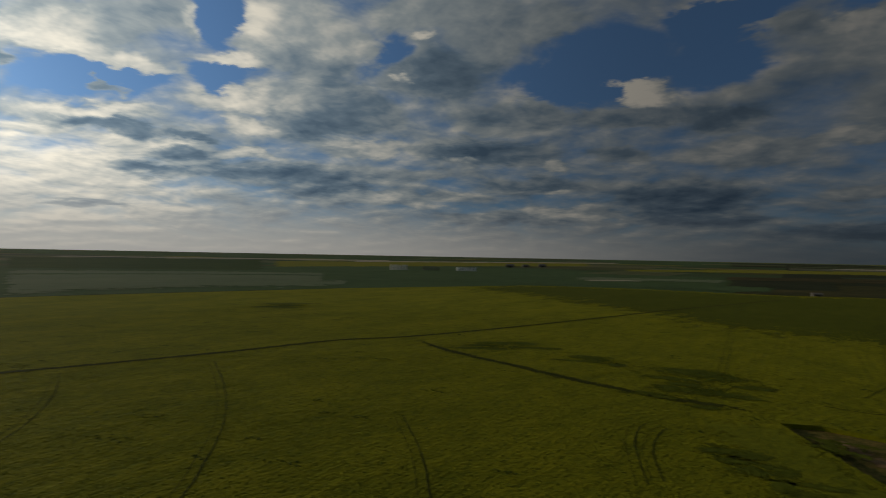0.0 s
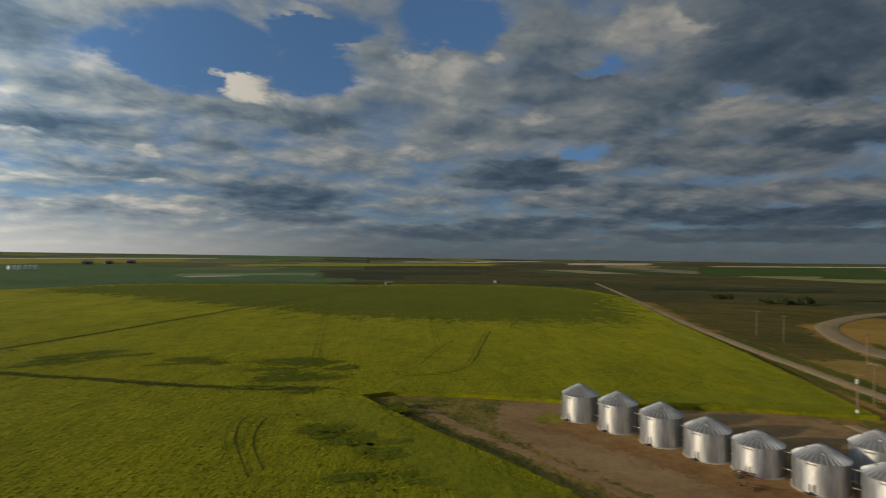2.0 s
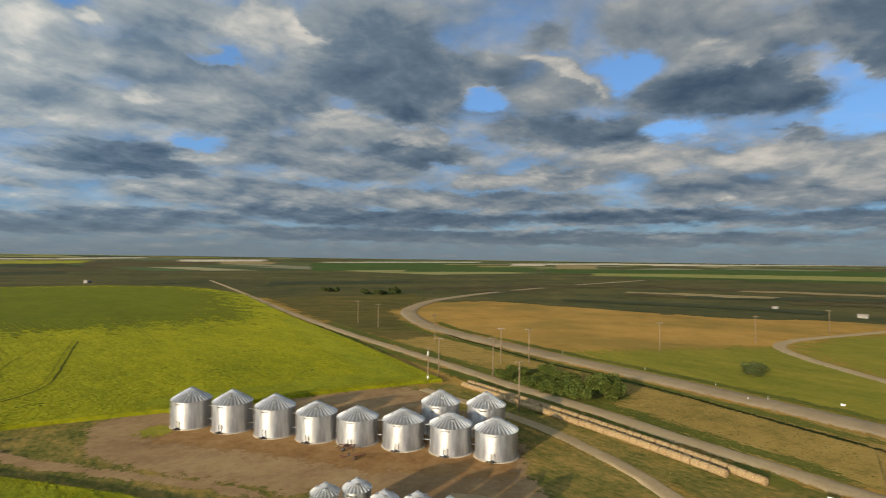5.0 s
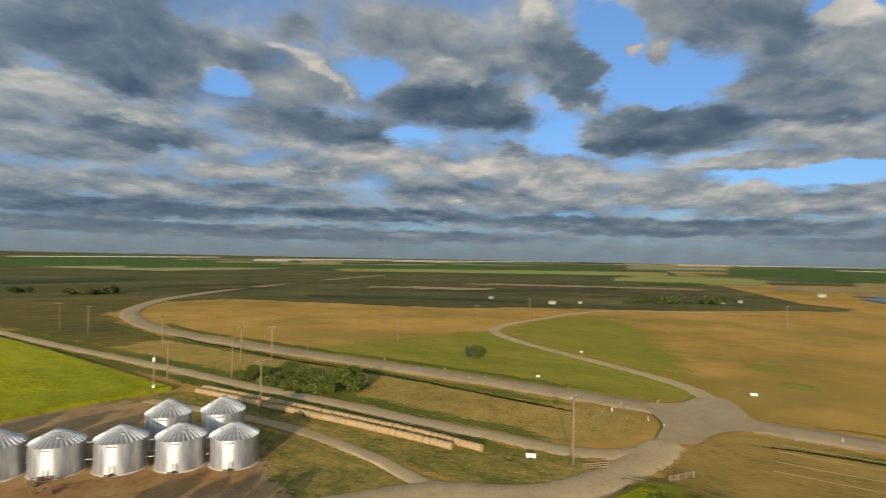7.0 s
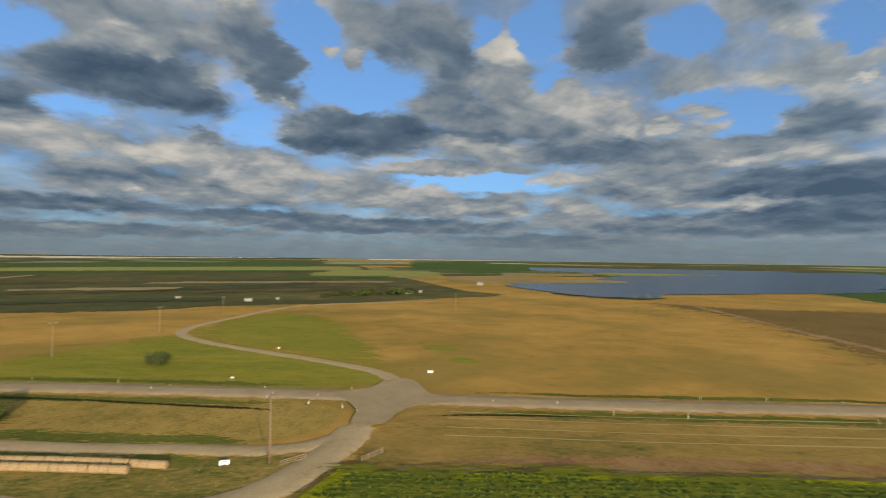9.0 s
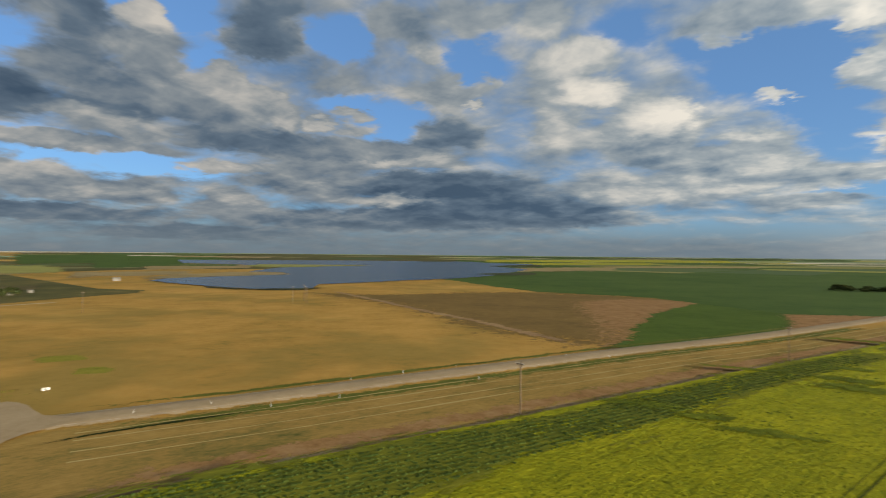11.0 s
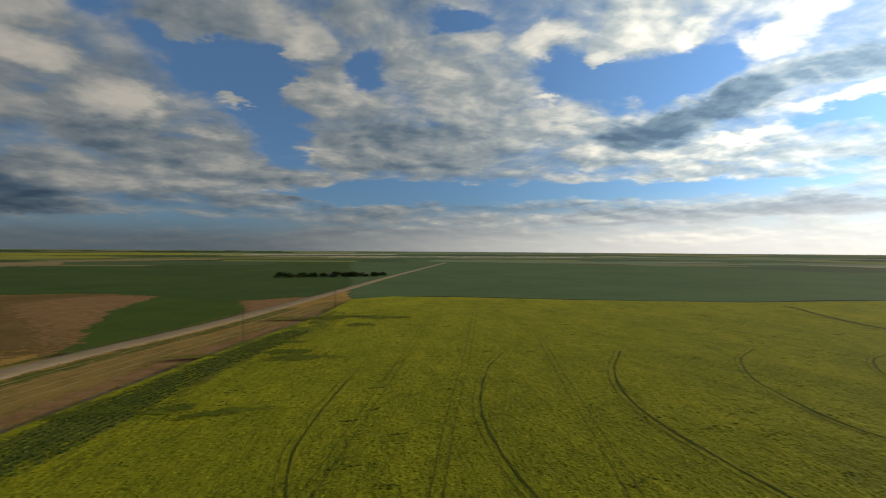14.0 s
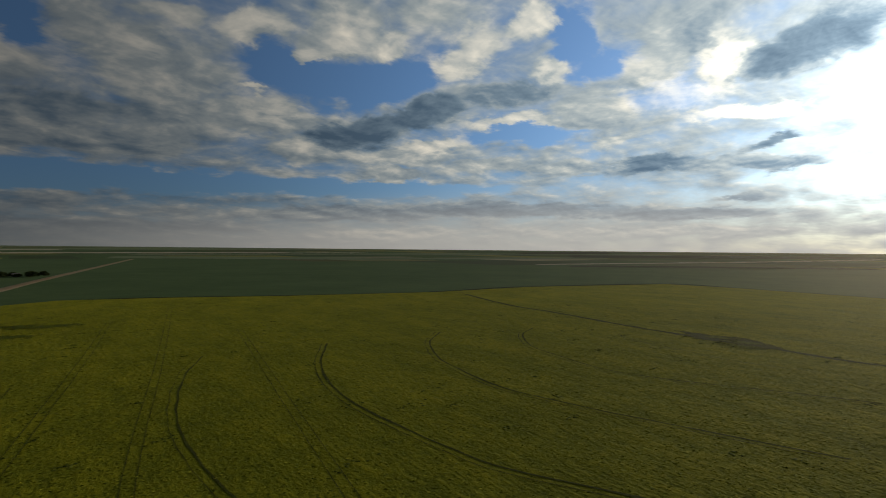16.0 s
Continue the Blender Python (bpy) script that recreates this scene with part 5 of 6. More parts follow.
patch("meadow", [(181, -76), (190, -80), (184, -88), (174, -86.1)], 0.027, M_MEADOW, "small green patch in the pasture", "meadow", fade=2.5)
patch("meadow", [(156, -74), (163, -78), (157.9, -84.1), (149.9, -80.1)], 0.027, M_MEADOW, "small green patch in the pasture", "meadow", fade=2.5)
# a cloud's shadow on the pasture, painted as a darker brown patch
patch("ridge_pasture", [(330, -330), (267, -350), (235, -397), (176, -454), (77, -453), (46, -419), (52, -305), (50, -234), (47, -197), (58, -196), (86, -208), (119, -221), (178, -269), (250, -306)], 0.03, blend("cloud-shaded pasture", [(0.0, (0.12, 0.085, 0.03)), (0.5, (0.185, 0.12, 0.04)), (1.0, (0.25, 0.165, 0.055))], 0.03, 0.5), "dark brown pasture with cloud shade in its colour", "pasture", wobble=6, fade=34)
patch("ridge_pasture", [(118, -382), (91, -432), (46, -419), (52, -305), (47, -209), (56, -221)], 0.034, M_REDDIRT, "reddish bare rim of the dark pasture", "pasture", wobble=5, fade=24)
patch("green_crop", [(46, -419), (57, -330), (53, -253), (44, -193), (27, -222), (-28, -345), (-73, -422), (-158, -605), (-335, -975), (-392, -1286), (160, -1280), (330, -905), (395, -643), (300, -560), (180, -462), (77, -453)], 0.04, FAR["green"], "dark green standing crop beyond the highway", "crop field", wobble=2.5, smooth=False, fade=7)
patch("green_crop", [(46, -419), (57, -330), (53, -253), (44, -193), (27, -222), (-4, -286), (-8, -322), (-5, -374)], 0.05, blend("young green crop", [(0.0, (0.05, 0.085, 0.014)), (1.0, (0.095, 0.14, 0.024))], 0.02, 0.5), "bright green crop beside the highway", "crop field", wobble=2.5, smooth=False, fade=7)
patch("bare_soil", [(-4.8, -369), (-8, -322), (-5.5, -284), (-43, -352), (-71, -402), (-47, -387)], 0.07, M_REDDIRT, "reddish bare soil beside the highway", "soil", wobble=1.5, smooth=False, fade=8)
patch("grass_bank", [(55, 118), (44, 122), (25, 125), (26, 112), (30, 97), (37, 80), (44, 64), (50, 50), (66, 14), (74, 2), (80, 8), (90, 26), (98, 42), (112, 76), (120, 83), (102, 92), (86, 102), (67, 110)], 0.02, M_YARDGRASS, "rough grass round the bin yard", "grass", wobble=1.5, fade=3.5)
patch("grass_bank", [(79, -7), (80.5, 6), (90, 25), (98, 41), (112, 75), (122, 74), (110, 40), (102, 16), (95, -3), (91, -16), (84, -15)], 0.026, M_YARDGRASS, "rough mottled grass between yard track and bales", "grass", wobble=1.0, fade=3)
patch("bin_yard", [(61, 114), (53, 109), (47, 100), (45, 90), (47.5, 76), (52, 61), (56, 46), (62, 30), (68, 24), (71, 27), (73, 29), (76, 32.5), (80, 34), (86, 37), (91, 41), (101, 58), (112, 78), (103, 88), (88, 97), (74, 106)], 0.06, M_DIRT, "packed pale brown dirt yard under the bins", "yard", wobble=1.2, fade=3.5)
patch("bin_pad", [(58, 98), (55, 92), (58, 82), (61, 70), (64, 58), (68, 46), (73, 36), (79, 35.5), (86, 39.5), (86, 56), (80, 68), (76, 82), (70, 96)], 0.09, M_REDDIRT, "reddish dirt worn round the bins", "yard", wobble=1.5, fade=4)
patch("grass_bank", [(53.5, 98), (57, 100.5), (61, 99), (60, 95.5), (56, 94)], 0.12, M_MEADOW, "small grass island in the dirt yard", "grass", fade=2.5)
near_gravel = GRAVEL[(GRAVEL[:, 0] < 200) & (GRAVEL[:, 1] > -14)]
near_highway = HIGHWAY[(HIGHWAY[:, 1] > -26) & (HIGHWAY[:, 1] < 170)]
south_highway = HIGHWAY[(HIGHWAY[:, 1] < -54) & (HIGHWAY[:, 1] > -330)]
for line, off, w in ((near_gravel, 5.0, 4.6), (near_gravel, -5.2, 5.4), (near_highway, 8.8, 4.0), (near_highway, -9.0, 4.6), (south_highway, -9.0, 5.0), (south_highway, 8.2, 2.6)):
    ribbon("grass_strip", line, w, 0.055, M_STRIP, "darker green grass strip along the road edge", "grass", wobble=1.6, shift=off)
patch("brush_ground", [(121, 40), (127, 33), (135, 32), (142, 44), (152, 56), (152, 66), (146, 72), (137, 70), (130, 60), (124, 48)], 0.06, M_STRIP, "dark green undergrowth beneath the shrubs", "grass", wobble=3, fade=5)
for off in (9.5, 14.0, 20.0, 25.0):
    ribbon("windrow", south_highway, 0.45, 0.11, M_STRAW, "pale raked line of cut straw", "windrow", wobble=0.5, shift=-off)

YARD_EDGE = [(51, 14), (49, 20), (42, 54), (40.5, 62), (34.7, 82), (28.5, 99), (23.5, 118), (10, 121), (16, 98), (24, 76), (31, 52), (38, 20), (44, 8)]
patch("crop_margin", YARD_EDGE, 0.95, M_MIXED, "darker green weedy margin of the canola by the yard", "crop field", wobble=2, smooth=False, fade=5)
ROAD_EDGE = [(112, 84.5), (118, 82), (127, 89), (147, 129), (199, 214), (193, 219), (139, 138), (117, 97), (100, 104), (84, 110), (66, 118), (62, 112), (82, 102), (98, 92)]
patch("crop_margin", ROAD_EDGE, 0.955, M_MIXED, "darker green margin of the canola by the gravel road", "crop field", wobble=1.5, smooth=False, fade=5)
ribbon("bare_edge", spline([(31.5, 122), (36.5, 106), (40, 92), (44.5, 80), (48, 68.5), (52, 52)], 3), 2.6, 0.075, M_DIRT, "tan bare soil worn beside the crop", "soil", wobble=1.2)
# dark strip painted for the shade at the foot of the crop
ribbon("crop_edge", spline([(52.6, 14), (51, 21), (43.8, 54), (42.3, 62), (36.5, 82), (30.3, 99), (25.2, 121)], 3), 1.6, 0.085, M_SHADY_EDGE, "painted shade along the crop edge by the yard", "grass", wobble=0.6)
ribbon("pasture_track", spline([(330, -360), (239, -307), (171.5, -265.3), (112.6, -231.4), (66.3, -200), (48.6, -191)], 8), 5.0, 0.07, M_DIRT, "faint tan track across the dark pasture", "track", wobble=2.0)

# tracks and seams through the canola
SEAM_A = spline([(-200, 20), (-150.5, 91.5), (-137.7, 112.2), (-122.4, 138.8), (-104, 175.5), (-85.6, 194.6), (-56.6, 240.6), (-18, 312), (20, 383), (103, 522), (118, 548)], 8)
SEAM_B = spline([(-85, 193.3), (-59.1, 171.4), (-37, 158), (-19.3, 147.2), (-4.9, 139.1), (7.3, 134.4), (18.3, 132.2), (25.5, 126.5)], 6)
SEAM_C = spline([(-320, -248), (-309.9, -235), (-264.9, -168.7), (-249.7, -132.3), (-228, -89), (-213.7, -54.1), (-207, -33), (-200, -17.4), (-195.9, -1.7), (-200, 20)], 6)
TRACKS = [
    ([(-78.1, -153.1), (-64.9, -135.5), (-53.7, -116.3), (-47.2, -102.9), (-41.8, -88.5), (-38.2, -75.3), (-35.6, -60), (-34, -44)], 1.0),
    ([(-115, -143.7), (-95.4, -122.2), (-82.3, -102.7), (-73.8, -84), (-69.6, -67.4), (-66.6, -52.3), (-65.8, -41.7), (-68.1, -29.3), (-72, -8)], 1.3),
    ([(-159.1, -132.5), (-140.3, -121.2), (-121.9, -102.4), (-112.7, -87), (-104.7, -69.5), (-102.3, -51.5), (-102, -34.5), (-102.6, -5)], 1.3),
    ([(-194, -112.8), (-175.8, -106.5), (-156.7, -92.1), (-146.3, -75.5), (-138.3, -58.4), (-138.2, -40), (-143.5, -14.6), (-146.6, 8)], 1.2),
    ([(-200.2, -80.3), (-189.4, -67.9), (-184.6, -57), (-174.1, -35), (-172.8, -14.9)], 0.8),
    ([(-32.6, -148.7), (-14.1, -104.5), (-7.8, -84.9), (-5.5, -70)], 0.8),
    ([(-138.8, 97), (-122.6, 85.1), (-111.5, 75.1), (-101.1, 63.5), (-90, 48)], 0.55),
    ([(-115.1, 124.9), (-85.9, 96.4), (-66.7, 72.8), (-53, 50)], 0.6),
    ([(-44.7, 98.4), (-33.8, 81.1), (-24, 62)], 0.5),
    ([(82, 208), (71.7, 194.4), (47.6, 154.8)], 0.5),
    ([(98, 216), (85.9, 194.3), (74, 171.9), (62.1, 150.8), (53.5, 142.4), (45, 139.5), (37.6, 142.6)], 1.2),
    ([(4, 112), (2.7, 109.4), (1.2, 102.2), (0.9, 95.1), (2, 84)], 0.5),
    ([(0, 113), (-1.4, 109.8), (-2.2, 101.6), (-1.7, 94), (0, 82)], 0.5),
]
# spray tracks in straight pairs
PAIRS = [[(-87.9, -247.7), (-56.7, -176), (-23.7, -103.3), (-6, -65)], [(-130.7, -287.8), (-69.2, -158.3), (-38.5, -95.6), (-21, -58)], [(-113.7, -193.2), (-68.2, -98.4), (-42, -43)], [(20, 170), (60, 420)], [(66, 190), (130, 400)], [(110, 185), (170, 330)]]
ribbon("field_seam", SEAM_A, 2.6, 0.96, M_TRACK, "dark furrow dividing the canola field", "furrow", wobble=0.6)
ribbon("field_seam", SEAM_B, 2.8, 0.965, M_TRACK, "dark weedy furrow through the canola", "furrow", wobble=1.0)
# flat strips; grass and the bank's shade share one dark colour
ribbon("ditch", DITCH, 1.5, 0.13, M_SHADY_EDGE, "dark grassy ditch beside the highway bank, its shade painted in", "ditch", wobble=0.5)
ribbon("ditch", spline([(104.8, -40), (103.2, -46.3), (101.2, -52.8), (97, -62.4), (88, -80)], 3), 1.0, 0.13, M_SHADY_EDGE, "dark grassy ditch beside the highway bank, its shade painted in", "ditch", wobble=0.4)
patch("wet_spot", [(-226, -66), (-223, -52), (-224, -45), (-217, -35), (-208, -26), (-205, -34), (-207, -44), (-211, -54)], 0.975, M_TRACK, "dark bare wet spot on the seam of the canola field", "soil", wobble=3.0, fade=3.0)
ribbon("field_seam", SEAM_C, 2.6, 0.96, M_TRACK, "dark furrow dividing the canola field", "furrow", wobble=0.8)
for pts, w in TRACKS:
    line = spline(pts, 3)
    for off, k in ((-0.8, 0.42), (0.8, 0.16)):
        ribbon("wheel_track", line, w * k, 0.955, M_TRACK, "dark wheel track pressed through the canola", "track", wobble=0.35, shift=off)
for pts in PAIRS:
    line = spline(pts, 8)
    for off in (-0.9, 0.9):
        ribbon("wheel_track", line, 0.15, 0.95, M_TRACK, "thin straight spray track through the canola", "track", wobble=0.15, shift=off)

# lake
patch("lake", [(598, -358), (512, -339), (446, -329), (396, -332), (376, -351), (365, -375), (402, -425), (393, -467), (384, -545), (370, -626), (367, -717), (390, -845), (486, -1193), (687, -1428), (718, -1841), (940, -1888), (1075, -2044), (1283, -1982), (1600, -1700), (1900, -1250), (1500, -1000), (1244, -1000), (952, -873), (772, -639), (625, -594), (635, -476), (633, -407)], 0.6, M_WATER, "slate-blue lake with a low shore", "lake", wobble=6, smooth=False)
patch("spit", [(622, -590), (700, -640), (760, -604), (703, -452), (640, -380), (628, -400), (632, -480)], 0.75, FAR["tan"], "tan grassy spit in the lake", "shore", wobble=8, fade=10)
patch("spit", [(975, -1235), (1225, -1327), (1319, -1222), (1150, -960), (1000, -860), (945, -900)], 0.8, FAR["canolad"], "tan green spit in the lake", "shore", wobble=10, fade=12)
patch("spit", [(429, -817), (420, -898), (390, -970), (340, -860), (368, -797)], 0.75, FAR["dark"], "dark reed point on the lake", "shore", wobble=5, fade=8)
patch("spit", [(705, -1417), (712, -1618), (684, -1753), (560, -1446)], 0.75, FAR["dark"], "dark reed point on the lake", "shore", wobble=8, fade=10)
patch("spit", [(1150, -1990), (1240, -1930), (1220, -1850), (1130, -1900)], 0.9, FAR["dark"], "dark low island in the lake", "island", wobble=8, fade=12)
patch("shore", [(446, -326), (396, -328), (372, -350), (360, -378), (352, -366), (362, -340), (392, -320), (440, -318)], 0.65, FAR["dark"], "dark reedy lake shore", "shore", wobble=3, fade=7)


# ---- grain bins ----
def grain_bin(name, m, radius, eave, peak, label, group, ribs):
    top = empty(name, m, label, "grain bin", group)
    seg = 48
    verts, faces = [], []
    rings = int(eave / 0.45)
    for k in range(rings + 1):
        z = 0.12 + (eave - 0.12) * k / rings
        for s in range(seg):
            a = 2 * math.pi * s / seg
            r = radius + 0.012 * (k % 2)
            verts.append((r * math.cos(a), r * math.sin(a), z))
    for k in range(rings):
        for s in range(seg):
            faces.append((k * seg + s, k * seg + (s + 1) % seg, (k + 1) * seg + (s + 1) % seg, (k + 1) * seg + s))
    mesh_object("wall", verts, faces, M_STEEL, top, smooth=True)
    # conical roof with a small overhang and a cap
    rr, rc = radius + 0.12, radius * 0.11
    verts = [(rr * math.cos(2 * math.pi * s / seg), rr * math.sin(2 * math.pi * s / seg), eave - 0.03) for s in range(seg)]
    verts += [(rc * math.cos(2 * math.pi * s / seg), rc * math.sin(2 * math.pi * s / seg), peak) for s in range(seg)]
    verts += [(v[0], v[1], v[2] - 0.06) for v in verts[:seg]]
    faces = [(s, (s + 1) % seg, seg + (s + 1) % seg, seg + s) for s in range(seg)] + [(2 * seg + s, 2 * seg + (s + 1) % seg, (s + 1) % seg, s) for s in range(seg)]
    roof = mesh_object("roof", verts, faces, M_ROOF, top, "ribbed conical steel roof")
    bm = bmesh.new()
    bm_tube(bm, (0, 0, peak - 0.06), (0, 0, peak + 0.12), rc * 1.15, rc * 1.1, 16)
    bm_tube(bm, (0, 0, peak + 0.12), (0, 0, peak + 0.3), rc * 1.3, 0.06, 16)
    part("cap", bm, M_ROOF, top, "peaked steel roof cap", smooth=False)
    slope = math.atan2(peak - eave, rr - rc)
    run = math.hypot(peak - eave, rr - rc)
    me = None
    for s in range(ribs):
        a = 2 * math.pi * (s + 0.5) / ribs
        if me is None:
            bm = bmesh.new()
            bm_box(bm, 0, 0, 0, run, 0.13, 0.20)
            rib = part("roof_rib", bm, M_RIB, roof)
            me = rib.data
        else:
            rib = new("roof_rib", me)
            rib.parent = roof
        mid = ((rr + rc) / 2, (eave + peak) / 2 + 0.02)
        rib.matrix_basis = Matrix.Rotation(a, 4, "Z") @ Matrix.Translation((mid[0], 0, mid[1])) @ Matrix.Rotation(slope, 4, "Y")
    # ring of pale concrete, door, ladder, roof vents and unload spout
    bm = bmesh.new()
    bm_tube(bm, (0, 0, -0.15), (0, 0, 0.14), radius + 0.32, radius + 0.28, 40)
    part("foundation", bm, M_CONCRETE, top, "pale concrete foundation ring")
    for s in range(4):
        a = s * math.pi / 2 + 0.4
        mid = radius * 0.55
        z = eave + (peak - eave) * (1 - (mid - rc) / (rr - rc))
        bm = bmesh.new()
        bm_tube(bm, (mid * math.cos(a), mid * math.sin(a), z - 0.05), (mid * math.cos(a), mid * math.sin(a), z + 0.2), 0.16, 0.16, 10)
        bm_box(bm, mid * math.cos(a), mid * math.sin(a), z + 0.22, 0.42, 0.42, 0.06)
        part("roof_vent", bm, M_ROOF, top)
    door = box_part("door", (0.08, 0.75, 1.15), (-radius - 0.03, 0, 0.95), M_ROOF, top, "pale steel access door", 0.03)
    for y in (-0.3, 0.3):
        box_part("door_rail", (0.06, 0.07, 1.3), (-radius - 0.09, y, 0.98), M_DARK, door)
    box_part("spout", (0.9, 0.35, 0.3), (-radius - 0.42, 0.1, 0.32), M_DARK, top, "dark unloading spout", 0.05)
    box_part("sill", (0.25, 1.6, 0.16), (-radius - 0.2, 0.2, 0.18), M_DARK, top)
    for y in (-0.62, -0.4, -0.18, 0.04, 0.28, 0.5):
        a = math.pi + y / radius
        bar = box_part("marking", (0.03, 0.15, 0.2), (0, 0, 0), M_DARK, top, "faded dark bar of unreadable marking")
        bar.matrix_basis = pose((radius + 0.02) * math.cos(a), (radius + 0.02) * math.sin(a), eave - 0.42, 0, 0, math.degrees(a))
    bm = bmesh.new()
    la = 2.2
    c, s_ = math.cos(la), math.sin(la)
    for o in (-0.2, 0.2):
        px, py = (radius + 0.16) * c - o * s_, (radius + 0.16) * s_ + o * c
        bm_tube(bm, (px, py, 0.5), (px, py, eave + 0.1), 0.025, 0.025, 5)
    for k in range(int((eave - 0.6) / 0.3)):
        z = 0.65 + 0.3 * k
        bm_tube(bm, ((radius + 0.16) * c + 0.2 * s_, (radius + 0.16) * s_ - 0.2 * c, z), ((radius + 0.16) * c - 0.2 * s_, (radius + 0.16) * s_ + 0.2 * c, z), 0.018, 0.018, 5)
    part("ladder", bm, M_ROOF, top)
    return top


BIN_R = 3.48
# place and height of each, against the first
BIN_PLACES = [(63.8, 95.7, 1.0), (66.75, 87.55, 1.02), (69.3, 78.9, 1.01), (71.8, 71.0, 0.92), (74.5, 63.8, 0.87), (77.2, 55.9, 0.90), (79.6, 47.9, 0.905), (81.8, 40.5, 0.88), (87.6, 55.0, 1.08), (91.0, 47.2, 1.08)]
first_bin = None
for x, y, tall in BIN_PLACES:
    m = pose(x, y, 0.06, 0, 0, 18)
    if first_bin is None:
        first_bin = grain_bin("grain_bin", m, BIN_R, 5.0, 6.9, "large galvanised corrugated steel grain bin with ribbed conical roof", "large grain bins in the yard", 30)
    else:
        copy_thing(first_bin, m).scale = (1, 1, tall)
small = None
for x, y, s in ((48.4, 46.3, 1.0), (51.2, 43.8, 1.03), (50.9, 39.4, 0.98), (52.4, 35.8, 1.0), (53.6, 32.2, 0.98), (55.0, 28.6, 0.98)):
    m = pose(x, y, 0.06, 0, 0, 20)
    if small is None:
        small = grain_bin("small_grain_bin", m, 1.62, 4.3, 5.25, "small weathered steel grain bin in a tight row", "small grain bins", 22)
    else:
        c = copy_thing(small, m)
        c.scale = (s, s, s)

# tubes between the bins of the front row
for (x0, y0, _), (x1, y1, _) in zip(BIN_PLACES[:8], BIN_PLACES[1:8]):
    t = empty("transfer_tube", pose(0, 0, 0), "thin grey steel tube linking two grain bins", "tube", "tubes between bins")
    d = Vector((x1 - x0, y1 - y0, 0)).normalized()
    a, b = Vector((x0, y0, 0)) + d * 3.44, Vector((x1, y1, 0)) - d * 3.44
    for z in (1.5, 4.0):
        tube_part("pipe", a + Vector((0, 0, z)), b + Vector((0, 0, z)), 0.09, M_ROOF, t)
    tube_part("support_leg", ((a + b) / 2), ((a + b) / 2 + Vector((0, 0, 4.0))), 0.05, M_DARK, t)


def auger(m):
    top = empty("grain_auger", m, "rusty wheeled grain auger lying low in the yard", "auger")
    tube_part("tube", (-3.0, 0, 0.55), (3.0, 0, 1.25), 0.14, M_RUST, top)
    box_part("hopper", (0.9, 0.9, 0.45), (-3.2, 0, 0.38), M_RUST, top, bevel=0.08)
    tube_part("axle", (0.3, -0.9, 0.42), (0.3, 0.9, 0.42), 0.06, M_DARK, top)
    for y in (-0.9, 0.9):
        w = tube_part("wheel", (0.3, y - 0.12, 0.42), (0.3, y + 0.12, 0.42), 0.42, M_DARK, top, seg=14)
        tube_part("rim", (0.3, y - 0.14, 0.42), (0.3, y + 0.14, 0.42), 0.2, M_RUST, w, seg=12)
    for y in (-0.35, 0.35):
        tube_part("strut", (0.3, y, 0.42), (1.8, y * 0.4, 1.1), 0.04, M_RUST, top)
    box_part("engine", (0.6, 0.5, 0.5), (-1.3, 0, 1.0), M_DARK, top, bevel=0.06)
    return top


def harrow(m):
    top = empty("tillage_implement", m, "dark rusty tillage implement parked by the bins", "implement")
    for y in (-1.0, 0.0, 1.0):
        box_part("beam", (3.4, 0.12, 0.12), (0, y, 0.75), M_RUST, top)
    for x in (-1.6, 0, 1.6):
        box_part("cross_beam", (0.12, 2.2, 0.1), (x, 0, 0.83), M_DARK, top)
    for k in range(9):
        x, y = -1.5 + (k % 3) * 1.5, -1.0 + (k // 3)
        tube_part("shank", (x, y, 0.05), (x + 0.12, y, 0.75), 0.05, M_DARK, top)
    for y in (-1.25, 1.25):
        tube_part("wheel", (-0.4, y - 0.1, 0.42), (-0.4, y + 0.1, 0.42), 0.42, M_DARK, top, seg=14)
    tube_part("drawbar", (1.7, 0, 0.6), (3.4, 0, 0.45), 0.08, M_RUST, top)
    return top


auger(pose(67.6, 58.6, 0.09, 0, 0, -62)).scale = (0.62, 0.62, 0.62)
harrow(pose(70.0, 62.4, 0.09, 0, 0, -60)).scale = (0.8, 0.8, 0.75)


# ---- round hay bales in two rows ----
def bale(m):
    top = empty("hay_bale", m, "weathered tan round hay bale in a long row", "hay bale", "hay bales beside the gravel road")
    seg, verts, faces = 18, [], []
    prof = [(-0.72, 0.0), (-0.73, 0.60), (-0.69, 0.74), (-0.4, 0.78), (0.0, 0.78), (0.4, 0.78), (0.69, 0.74), (0.73, 0.60), (0.72, 0.0)]
    rng = random.Random(5)
    for x, r in prof:
        for s in range(seg):
            a = 2 * math.pi * s / seg
            q = r * (1 + rng.uniform(-0.03, 0.03))
            q *= 0.86
            verts.append((x, q * math.cos(a), 0.65 + q * math.sin(a) * 0.97))
    for k in range(len(prof) - 1):
        faces += [(k * seg + s, k * seg + (s + 1) % seg, (k + 1) * seg + (s + 1) % seg, (k + 1) * seg + s) for s in range(seg)]
    mesh_object("straw_body", verts, faces, M_HAY, top, smooth=True)
    for x in (-0.4, 0.0, 0.4):
        verts, faces = [], []
        for dx in (-0.03, 0.03):
            for s in range(seg):
                a = 2 * math.pi * s / seg
                verts.append((x + dx, 0.684 * math.cos(a), 0.65 + 0.667 * math.sin(a)))
        faces = [(s, (s + 1) % seg, seg + (s + 1) % seg, seg + s) for s in range(seg)]
        mesh_object("twine", verts, faces, M_STRAW, top)
    return top


bale_first = None
rng = random.Random(3)
